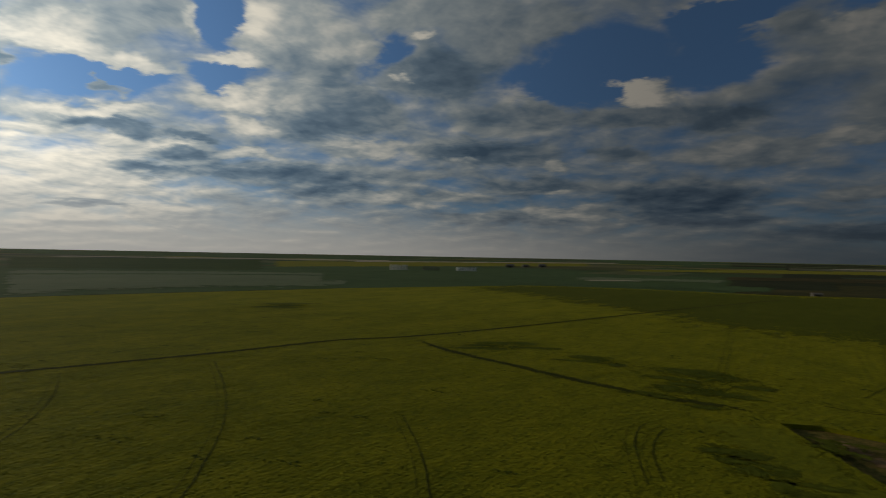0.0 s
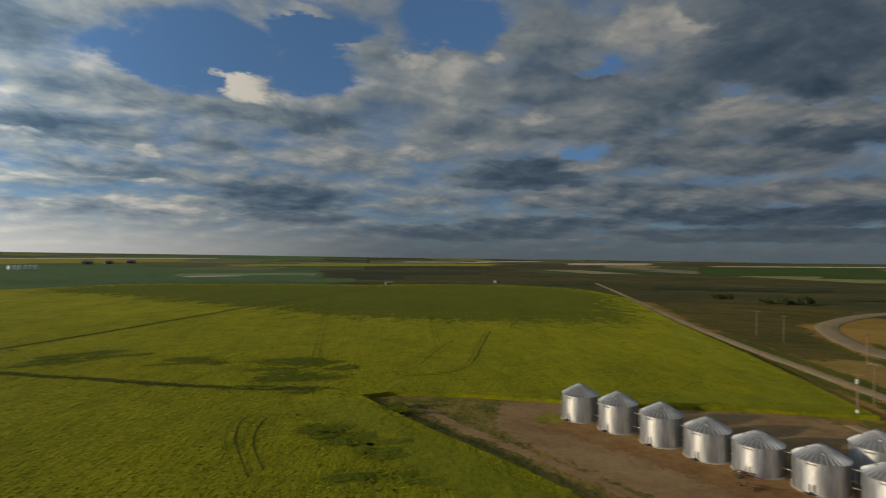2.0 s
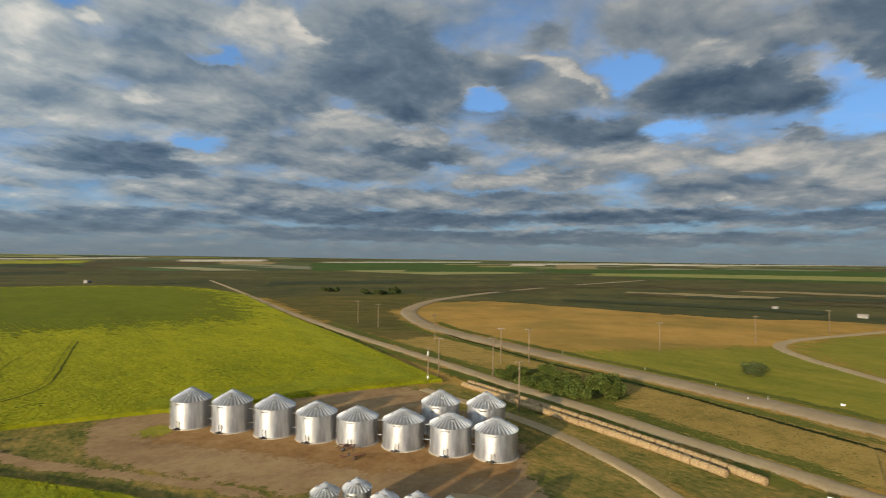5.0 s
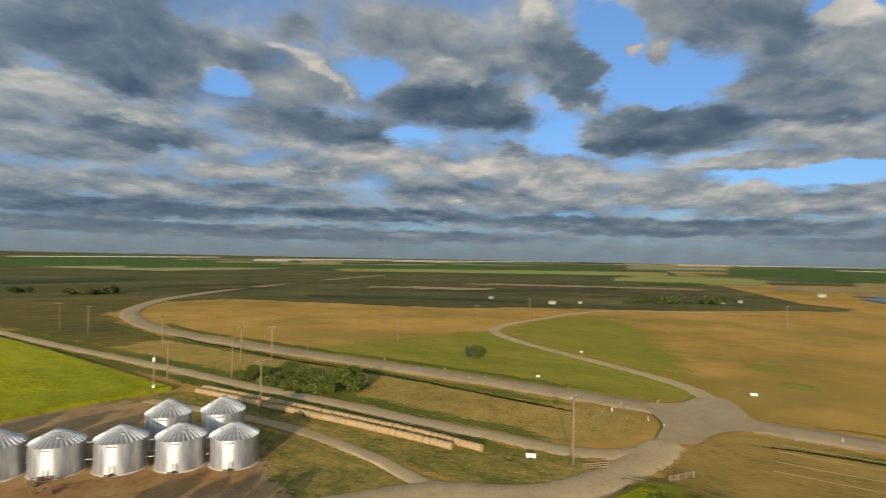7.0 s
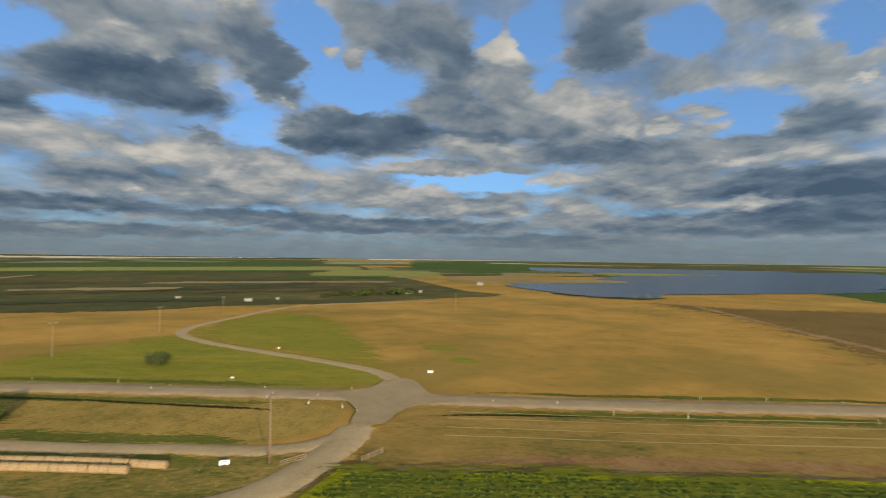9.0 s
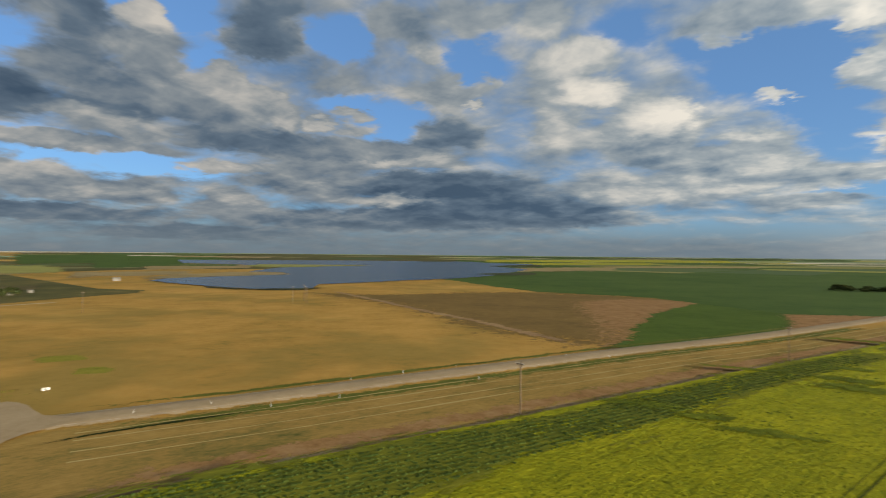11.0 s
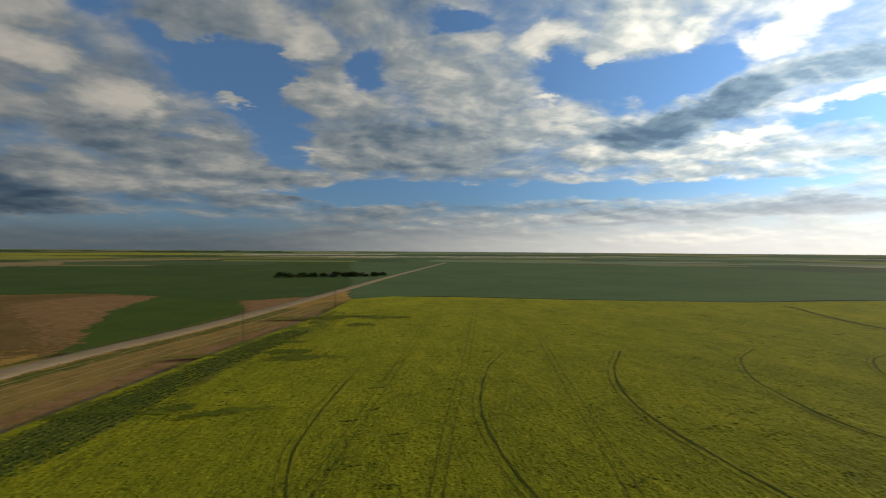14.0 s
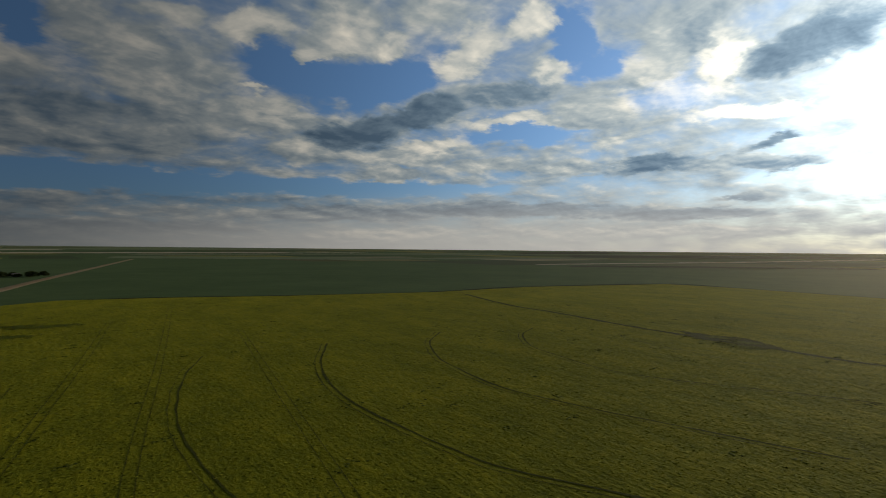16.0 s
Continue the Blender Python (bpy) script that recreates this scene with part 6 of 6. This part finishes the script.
for pts in ([(121, 69.5), (115.5, 56.5), (109.6, 43.6), (105.6, 34.6), (102.0, 26.6), (97.6, 17.4), (92.6, 7.6)], [(124.0, 69.5), (118.5, 56.5), (113.2, 44.4), (109.0, 35.0), (105.2, 27.0), (98.6, 13.2), (92.9, 3.2)]):
    line = spline(pts, 0.3)
    dist = np.r_[0, np.cumsum(np.linalg.norm(np.diff(line, axis=0), axis=1))]
    for s in np.arange(0.8, dist[-1], 1.475):
        i = int(np.searchsorted(dist, s))
        d = line[min(i + 1, len(line) - 1)] - line[i - 1]
        m = pose(line[i][0] + rng.uniform(-0.08, 0.08), line[i][1] + rng.uniform(-0.08, 0.08), 0.02, 0, 0, math.degrees(math.atan2(d[1], d[0])) + rng.uniform(-4, 4))
        if bale_first is None:
            bale_first = bale(m)
        else:
            copy_thing(bale_first, m)


# ---- poles, signs, fence ----
def power_pole(m, h=11.0, arms=1):
    top = empty("power_pole", m, "tall weathered wooden power pole with crossarm", "power pole", "power poles along the roads")
    tube_part("post", (0, 0, -0.3), (0, 0, h), 0.17, M_WOOD, top, r1=0.11, seg=10)
    for k in range(arms):
        z = h - 0.5 - 1.1 * k
        arm = box_part("crossarm", (0.12, 2.4, 0.14), (0.14, 0, z), M_WOOD, top)
        for y in (-1.1, -0.45, 0.45, 1.1):
            tube_part("insulator", (0.14, y, z + 0.07), (0.14, y, z + 0.27), 0.05, M_GLASSY, arm)
        for y in (-0.7, 0.7):
            tube_part("brace", (0.14, y, z - 0.03), (0.1, 0, z - 0.75), 0.025, M_DARK, top)
    return top


def transformer(m):
    top = empty("transformer_pole", m, "wooden pole with grey transformer can", "power pole")
    tube_part("post", (0, 0, -0.3), (0, 0, 9.5), 0.17, M_WOOD, top, r1=0.11, seg=10)
    tube_part("transformer", (-0.35, 0, 7.2), (-0.35, 0, 8.2), 0.26, M_GLASSY, top, seg=14)
    box_part("crossarm", (0.12, 1.8, 0.12), (0.12, 0, 9.0), M_WOOD, top)
    box_part("meter_box", (0.3, 0.45, 0.6), (-0.25, 0, 1.6), M_GLASSY, top, bevel=0.03)
    return top


pole = power_pole(pose(89.2, -11.7, 0, 0, 0, 60), 11.0)
for x, y, a in ((43, -102, 64), (-4, -201.2, 64), (-53, -301.5, 64), (135.8, 68.5, 60), (159.5, 68.1, 60), (156.0, 76, 60), (177.6, 114.7, 60), (201.8, 161.6, 60), (210, 181, 60), (206.4, 38.6, 25), (258, 11.4, 25), (313, -16, 25), (258.7, -260.3, 25), (265.8, -255.2, 25), (273.7, -273.3, 25), (309.5, -150.4, 25), (107.7, 48.1, 60)):
    copy_thing(pole, pose(x, y, 0, 0, 0, a + random.uniform(-3, 3)))
transformer(pose(119.2, 78.8, 0, 0, 0, 20))
copy_thing(pole, pose(126.5, 80.2, 0, 0, 0, 20))


def sign(m, w, h, z, label, bars=0):
    top = empty("road_sign", m, label, "sign")
    board = box_part("board", (0.06, w, h), (0, 0, z + h / 2), M_WHITE, top, "white painted sign board", 0.015)
    for y in (-w * 0.35, w * 0.35):
        box_part("post", (0.09, 0.09, z + h), (0.08, y, (z + h) / 2), M_WOOD, top)
    for k in range(bars):
        box_part("lettering", (0.02, w * 0.7 - 0.2 * k, 0.1), (-0.04, 0, z + h * 0.75 - 0.25 * k), M_DARK, board, "plain dark bar of unreadable writing")
    return top


sign(pose(90.1, -5.2, 0, 0, 0, -3), 1.5, 0.7, 0.45, "low white sign board on two wooden posts", 3)
sign(pose(141.6, -61.3, 0, 0, 0, -20), 1.5, 0.6, 0.4, "white sign board on posts in the pasture", 2)
sign(pose(152.0, -10.3, 0, 0, 0, 0), 0.8, 0.4, 0.7, "small white road sign on posts", 1)
sign(pose(196.6, -28.1, 0, 0, 0, 0), 0.8, 0.4, 0.6, "small white sign beside the lane", 1)


def marker(m):
    top = empty("marker_post", m, "slim white roadside marker post", "marker post", "marker posts along the highway")
    box_part("post", (0.09, 0.09, 1.0), (0, 0, 0.5), M_WHITE, top, bevel=0.02)
    box_part("reflector", (0.03, 0.1, 0.2), (-0.055, 0, 0.85), M_DARK, top)
    return top


post = marker(pose(150.5, 4, 0))
for x, y in ((171, 36), (184, 66), (140, -17), (131, -36), (127, -27), (122, -24), (107.9, -62.1), (100.8, -74.3), (89.7, -80.4), (82.5, -93.5), (92.3, -108.6), (85.1, -121.6), (76.8, -135.7), (64.8, -126.6), (56.3, -170.6), (44.2, -176.4), (148, 8), (160, 16), (112, -32), (116, -30)):
    copy_thing(post, pose(x, y, 0.03))


def rail_fence(m, length, label):
    top = empty("rail_fence", m, label, "fence")
    for k in range(int(length / 1.6) + 1):
        box_part("post", (0.12, 0.12, 1.1), (0, -length / 2 + 1.6 * k, 0.55), M_WOOD, top)
    for z in (0.35, 0.65, 0.95):
        box_part("rail", (0.05, length, 0.1), (-0.08, 0, z), M_WOOD, top)
    return top


rail_fence(pose(88.0, -15.0, 0, 0, 0, 20), 4.6, "short weathered rail fence beside the approach")
rail_fence(pose(85.5, -27.0, 0, 0, 0, 30), 5.0, "short weathered rail gate in the grass")


# ---- trees ----
def tree(name, m, height, spread, leaves, leaf, mat, label, seed, group=""):
    rng = random.Random(seed)
    top = empty(name, m, label, "tree" if height > 3 else "shrub", group)
    bm = bmesh.new()
    th = height * 0.35
    bm_tube(bm, (0, 0, -0.1), (0, 0, th), 0.045 * height, 0.028 * height, 8)
    tips = []
    for k in range(9):
        a = 2 * math.pi * k / 9 + rng.uniform(-0.3, 0.3)
        r = spread * rng.uniform(0.35, 0.85)
        tip = Vector((r * math.cos(a), r * math.sin(a), height * rng.uniform(0.4, 0.88)))
        bm_tube(bm, (0, 0, th * rng.uniform(0.5, 1.0)), tip, 0.022 * height, 0.006 * height, 5)
        tips.append(tip)
    tips.append(Vector((0, 0, height * 0.85)))
    part("trunk", bm, M_BARK, top)
    verts, faces = [], []
    for k in range(leaves):
        c = rng.choice(tips)
        v = Vector((rng.gauss(0, 1), rng.gauss(0, 1), rng.gauss(0, 0.75)))
        v = c + v.normalized() * spread * 0.42 * rng.random() ** 0.5
        v.z = max(v.z, height * 0.06)
        q = Euler((rng.uniform(-1.2, 1.2), rng.uniform(-1.2, 1.2), rng.uniform(0, 6.3))).to_matrix()
        s = leaf * rng.uniform(0.6, 1.4)
        b = len(verts)
        for dx, dy, dz in ((-0.5, -0.4, 0), (0.5, -0.45, 0.1), (0.6, 0.3, -0.05), (0, 0.65, 0.12), (-0.55, 0.25, 0)):
            verts.append(v + q @ Vector((dx * s, dy * s, dz * s)))
        faces.append((b, b + 1, b + 2, b + 3, b + 4))
    mesh_object("crown", verts, faces, mat, top, "uneven leafy green crown")
    return top


tree("tree", pose(131, 36.6, 0, 0, 0, 0), 4.6, 4.8, 9000, 0.24, M_LEAF, "broad green leafy tree beside the highway", 1)
tree("tree", pose(124.6, 41.0, 0, 0, 0, 0), 3.3, 3.4, 5000, 0.23, M_LEAF, "green leafy bush-like tree in the verge", 2)
shrub = tree("shrub", pose(128.8, 49.5, 0), 1.9, 3.2, 3200, 0.22, M_LEAF, "low green shrub in the verge grass", 3, "verge shrubs")
for x, y, s in ((131.5, 56.5, 0.9), (136, 64.5, 0.8), (141.5, 49.5, 1.0), (143, 63, 0.8), (150, 58.5, 0.9), (135, 45, 0.9), (136.5, 53, 0.7), (146, 54, 0.7), (140, 57, 0.6), (126, 45.5, 0.7), (147, 68, 0.6), (139.5, 69, 0.6)):
    copy_thing(shrub, pose(x, y, 0, 0, 0, x * 57)).scale = (s, s, s)
tree("shrub", pose(180.5, 8.2, 0), 3.4, 3.4, 2600, 0.24, M_LEAF_FAR, "lone dark rounded shrub in the meadow", 5)
belt = tree("tree", pose(401, 303, 0), 6.5, 5.0, 700, 0.9, M_LEAF_FAR, "dark tree in a distant shelter belt", 7, "distant shelter belt trees")
rng = random.Random(8)
spots = [(392 + rng.uniform(-14, 14), 312 + rng.uniform(-14, 14)) for _ in range(6)] + [(383, 357), (376, 362)]
spots += [(-48 - 130 * k / 26 + rng.uniform(-3, 3), -682 + rng.uniform(-10, 14)) for k in range(27)]
spots += [(452 + rng.uniform(-12, 12) + k * 1.5, -98 - k * 5.5) for k in range(16)]
spots += [(-980 + k * 30 + rng.uniform(-8, 8), 20 + k * 10) for k in range(5)]
for x, y in spots:
    s = rng.uniform(0.6, 1.15)
    copy_thing(belt, pose(x, y, 0, 0, 0, rng.uniform(0, 360))).scale = (s, s, s * rng.uniform(0.6, 0.9))


# ---- distant buildings and bins ----
def far_bin(m, radius, eave, skin, label):
    top = empty("distant_bin", m, label, "grain bin", "distant grain bins")
    bm = bmesh.new()
    bm_tube(bm, (0, 0, -1.0), (0, 0, eave), radius, radius, 20)
    part("wall", bm, skin, top)
    bm = bmesh.new()
    bm_tube(bm, (0, 0, eave), (0, 0, eave + radius * 0.55), radius + 0.2, 0.4, 20)
    part("roof", bm, skin, top)
    return top


# three rows of bins: azimuths of the first and the last, how many, radius and eave
for az0, az1, count, radius, eave, skin, label in (
    (25.5, 23.9, 7, 1.6, 10.0, M_BRIGHT, "tall narrow bright steel grain bin far on the plain"),
    (22.1, 20.6, 8, 1.2, 8.0, M_SHED, "dull weathered grain bin far on the plain"),
    (18.6, 16.8, 6, 2.7, 6.2, M_BRIGHT, "squat bright steel grain bin far on the plain"),
):
    first = None
    for k in range(count):
        a = radians(az0 + (az1 - az0) * k / (count - 1))
        x, y = -math.sin(a) * 1245, math.cos(a) * 1245
        m = pose(x, y, ground_z(x, y) + 0.8)
        if first is None:
            first = far_bin(m, radius, eave, skin, label)
        else:
            copy_thing(first, m)


def shed(m, w, d, h, label):
    top = empty("farm_shed", m, label, "building", "distant farm buildings")
    box_part("wall", (w, d, h), (0, 0, h / 2), M_SHED, top)
    verts = [(-w / 2 - 0.3, -d / 2 - 0.3, h), (w / 2 + 0.3, -d / 2 - 0.3, h), (w / 2 + 0.3, d / 2 + 0.3, h), (-w / 2 - 0.3, d / 2 + 0.3, h), (-w / 2 - 0.3, 0, h + d * 0.28), (w / 2 + 0.3, 0, h + d * 0.28)]
    mesh_object("roof", verts, [(0, 1, 5, 4), (2, 3, 4, 5), (0, 4, 3), (1, 2, 5), (0, 3, 2, 1)], M_SHED, top)
    box_part("door", (w * 0.3, 0.1, h * 0.7), (0, -d / 2 - 0.06, h * 0.35), M_DARK, top)
    for x in (-w * 0.32, w * 0.32):
        box_part("window", (w * 0.1, 0.1, h * 0.25), (x, -d / 2 - 0.06, h * 0.55), M_DARK, top)
    return top


for x, y, w, d, h, a in ((418, -38, 5, 3, 1.8, 80), (430, -60, 2.2, 2.2, 1.4, 70), (455, 8, 3.5, 3, 1.4, 80), (-116.9, -688.9, 9, 6, 3, 5), (-156.8, -684.5, 6, 5, 2.5, 0), (619.7, -335.5, 7, 5, 2.5, 60), (470, -180, 3.5, 3, 1.5, 60), (488, -200, 3, 3, 1.5, 60),
                         (-405, 1728, 26, 14, 7, 10), (-370, 1800, 22, 12, 6, 20), (-330, 1885, 26, 14, 7, 15), (155, 620, 8, 5, 2.5, 0), (310, 660, 7, 4, 2.5, 30)):
    shed(pose(x, y, ground_z(x, y), 0, 0, a), w, d, h, "small pale distant farm shed with pitched roof")


# ---- standing crop and grass in the near land ----
def clumps(name, px, py, pz, size, height, mat, label, category, seed):
    """Many small leafy domes, as one thing."""
    rng = np.random.default_rng(seed)
    k, n = len(px), 5
    ang = rng.uniform(0, 6.28, k)[:, None] + np.arange(n) * 2 * np.pi / n
    rad = size[:, None] * rng.uniform(0.6, 1.25, (k, n))
    base = np.stack([px[:, None] + rad * np.cos(ang), py[:, None] + rad * np.sin(ang), np.repeat(pz[:, None], n, 1) + rng.uniform(-0.05, 0.1, (k, n))], -1)
    tip = np.stack([px + rng.normal(0, 0.1, k), py + rng.normal(0, 0.1, k), pz + height * rng.uniform(0.6, 1.4, k)], -1)[:, None]
    verts = np.concatenate([base, tip], 1).reshape(-1, 3)
    i = np.arange(k)[:, None] * (n + 1)
    tri = np.stack([np.stack([i[:, 0] + j, i[:, 0] + (j + 1) % n, i[:, 0] + n], -1) for j in range(n)], 1).reshape(-1, 3)
    me = bpy.data.meshes.new(name)
    me.vertices.add(len(verts))
    me.vertices.foreach_set("co", verts.ravel())
    me.loops.add(tri.size)
    me.loops.foreach_set("vertex_index", tri.ravel().astype(np.int32))
    me.polygons.add(len(tri))
    me.polygons.foreach_set("loop_start", np.arange(0, tri.size, 3, dtype=np.int32))
    me.materials.append(mat)
    me.update(calc_edges=True)
    return tagged(new(name, me), label, category, kind="stuff")


def scatter(poly, r0, r1, per_m2, seed, keep=None):
    rng = np.random.default_rng(seed)
    k = int(math.pi * (r1 * r1 - r0 * r0) * per_m2)
    r, a = np.sqrt(rng.uniform(r0 * r0, r1 * r1, k)), rng.uniform(0, 2 * np.pi, k)
    x, y = r * np.cos(a), r * np.sin(a)
    ok = inside(x, y, poly)
    return x[ok], y[ok]


def in_rows(x, y, dx, dy, gap, loose, seed):
    """Draw scattered plants together into drilled rows running along (dx, dy)."""
    k = math.hypot(dx, dy)
    dx, dy = dx / k, dy / k
    across = x * dy - y * dx
    shift = np.round(across / gap) * gap + np.random.default_rng(seed).normal(0, loose, len(x)) - across
    return x + shift * dy, y - shift * dx


def off_lines(x, y, lines, gap):
    ok = np.ones(len(x), bool)
    for line in lines:
        for c in line[::2]:
            ok &= (x - c[0]) ** 2 + (y - c[1]) ** 2 > gap * gap
    return ok


LINES = [spline(p, 2) for p, _ in TRACKS[:6]]
for r0, r1, dens, size, seed in ((66, 115, 2.6, 0.24, 1), (115, 180, 1.3, 0.34, 2), (180, 320, 0.4, 0.55, 3)):
    x, y = scatter(CANOLA, r0, r1, dens, seed)
    ok = ~inside(x, y, MARGIN_A) & off_lines(x, y, LINES, 1.5)
    x, y = in_rows(x[ok], y[ok], 0.23, 0.97, 1.1 if seed < 3 else 2.4, 0.2, seed)
    g = np.random.default_rng(seed + 20)
    clumps("canola_plants", x, y, np.full(len(x), 0.86), size * g.uniform(0.6, 1.4, len(x)), 0.10, M_FLOWER, "flowering yellow-green canola plants", "crop", seed)
for poly, seed in ((MARGIN_A, 5),):
    x, y = in_rows(*scatter(poly, 48, 220, 1.6, seed), 0.45, 0.89, 1.5, 0.16, seed)
    g = np.random.default_rng(seed + 20)
    clumps("crop_plants", x, y, np.full(len(x), 0.9), 0.36 * g.uniform(0.6, 1.4, len(x)), 0.26, M_PLANT, "dark green leafy crop plants", "crop", seed)
# dark green weedy blotches
g = np.random.default_rng(77)
for i, (x0, y0, rx, ry, k) in enumerate(((-203, 276, 26, 10, 700), (-211, -44, 12, 6, 350), (-49, 190, 16, 7, 420), (14, 160, 16, 10, 420), (-13, 175, 10, 6, 160), (14, 100, 6, 5, 120), (20, 86, 5, 4, 100), (18.6, 75, 5, 4, 80), (18, 150, 10, 6, 160), (3, 136.5, 9, 4, 260), (-13.8, -179.9, 8, 20, 260), (-42.6, -261.6, 10, 26, 200), (10.8, -120.1, 6, 14, 160), (30, 112, 4, 6, 160))):
    ax, ay = x0 / math.hypot(x0, y0), y0 / math.hypot(x0, y0)
    for j in range(5):
        u, v = g.normal(0, 0.5) * max(rx, ry), g.normal(0, 0.55) * min(rx, ry) * 1.6
        long, thin = max(rx, ry) * g.uniform(0.35, 0.8), min(rx, ry) * g.uniform(0.22, 0.5)
        ring = [(x0 + ax * v - ay * u + math.cos(b) * long * -ay * g.uniform(0.6, 1.1) + math.sin(b) * thin * ax, y0 + ay * v + ax * u + math.cos(b) * long * ax * g.uniform(0.6, 1.1) + math.sin(b) * thin * ay) for b in np.arange(0, 6.28, 0.7)]
        patch("weedy_patch", ring, 0.97 + 0.004 * i + 0.0008 * j, M_WEEDY, "dark green weedy streak in the canola", "weeds", wobble=1.0, fade=1.7 * thin)
    k = k // 4
    u, v = g.normal(0, 0.42, k) * rx, g.normal(0, 0.42, k) * ry
    x, y = x0 + u, y0 + v
    clumps("weeds", x, y, np.full(k, 0.88), 0.36 * g.uniform(0.6, 1.5, k), 0.2, M_WEED, "dark green weeds growing through the canola", "weeds", int(x0) + 500)
cx, cy = scatter(CANOLA, 72, 330, 0.0016, 31)
a = g.normal(0, 1, (len(cx), 12)), g.normal(0, 1, (len(cx), 12))
spread = g.uniform(0.4, 1.6, len(cx))[:, None]
x, y = (cx[:, None] + a[0] * spread * 1.6).ravel(), (cy[:, None] + a[1] * spread * 0.7).ravel()
clumps("weeds", x, y, np.full(len(x), 0.88), 0.34 * g.uniform(0.5, 1.4, len(x)), 0.18, M_WEED, "scattered small dark weeds in the canola", "weeds", 32)
VERGES = [(112, 30), (104, 8), (99, -3), (100, -14), (104, -24), (112, -28), (121, -27), (131, -14), (146, 16), (158, 42), (172, 72), (150, 88), (134, 56)]
x, y = scatter(VERGES, 90, 200, 0.8, 9)
near = off_lines(x, y, [GRAVEL], 4.0)
clumps("grass_tufts", x[near], y[near], np.full(near.sum(), 0.02), np.full(near.sum(), 0.2), 0.12, M_TUFT, "dry golden grass tufts on the verge", "grass", 9)
YARD_GRASS = [(76, -2), (80, 8), (90, 26), (98, 42), (112, 76), (118, 60), (104, 30), (92, 2), (88, -12)]
x, y = scatter(YARD_GRASS, 70, 160, 0.5, 10)
near = off_lines(x, y, [YARD_TRACK, GRAVEL], 3.2)
clumps("grass_tufts", x[near], y[near], np.full(near.sum(), 0.02), np.full(near.sum(), 0.2), 0.12, M_TUFT, "rough green and tan grass tufts by the yard", "grass", 10)
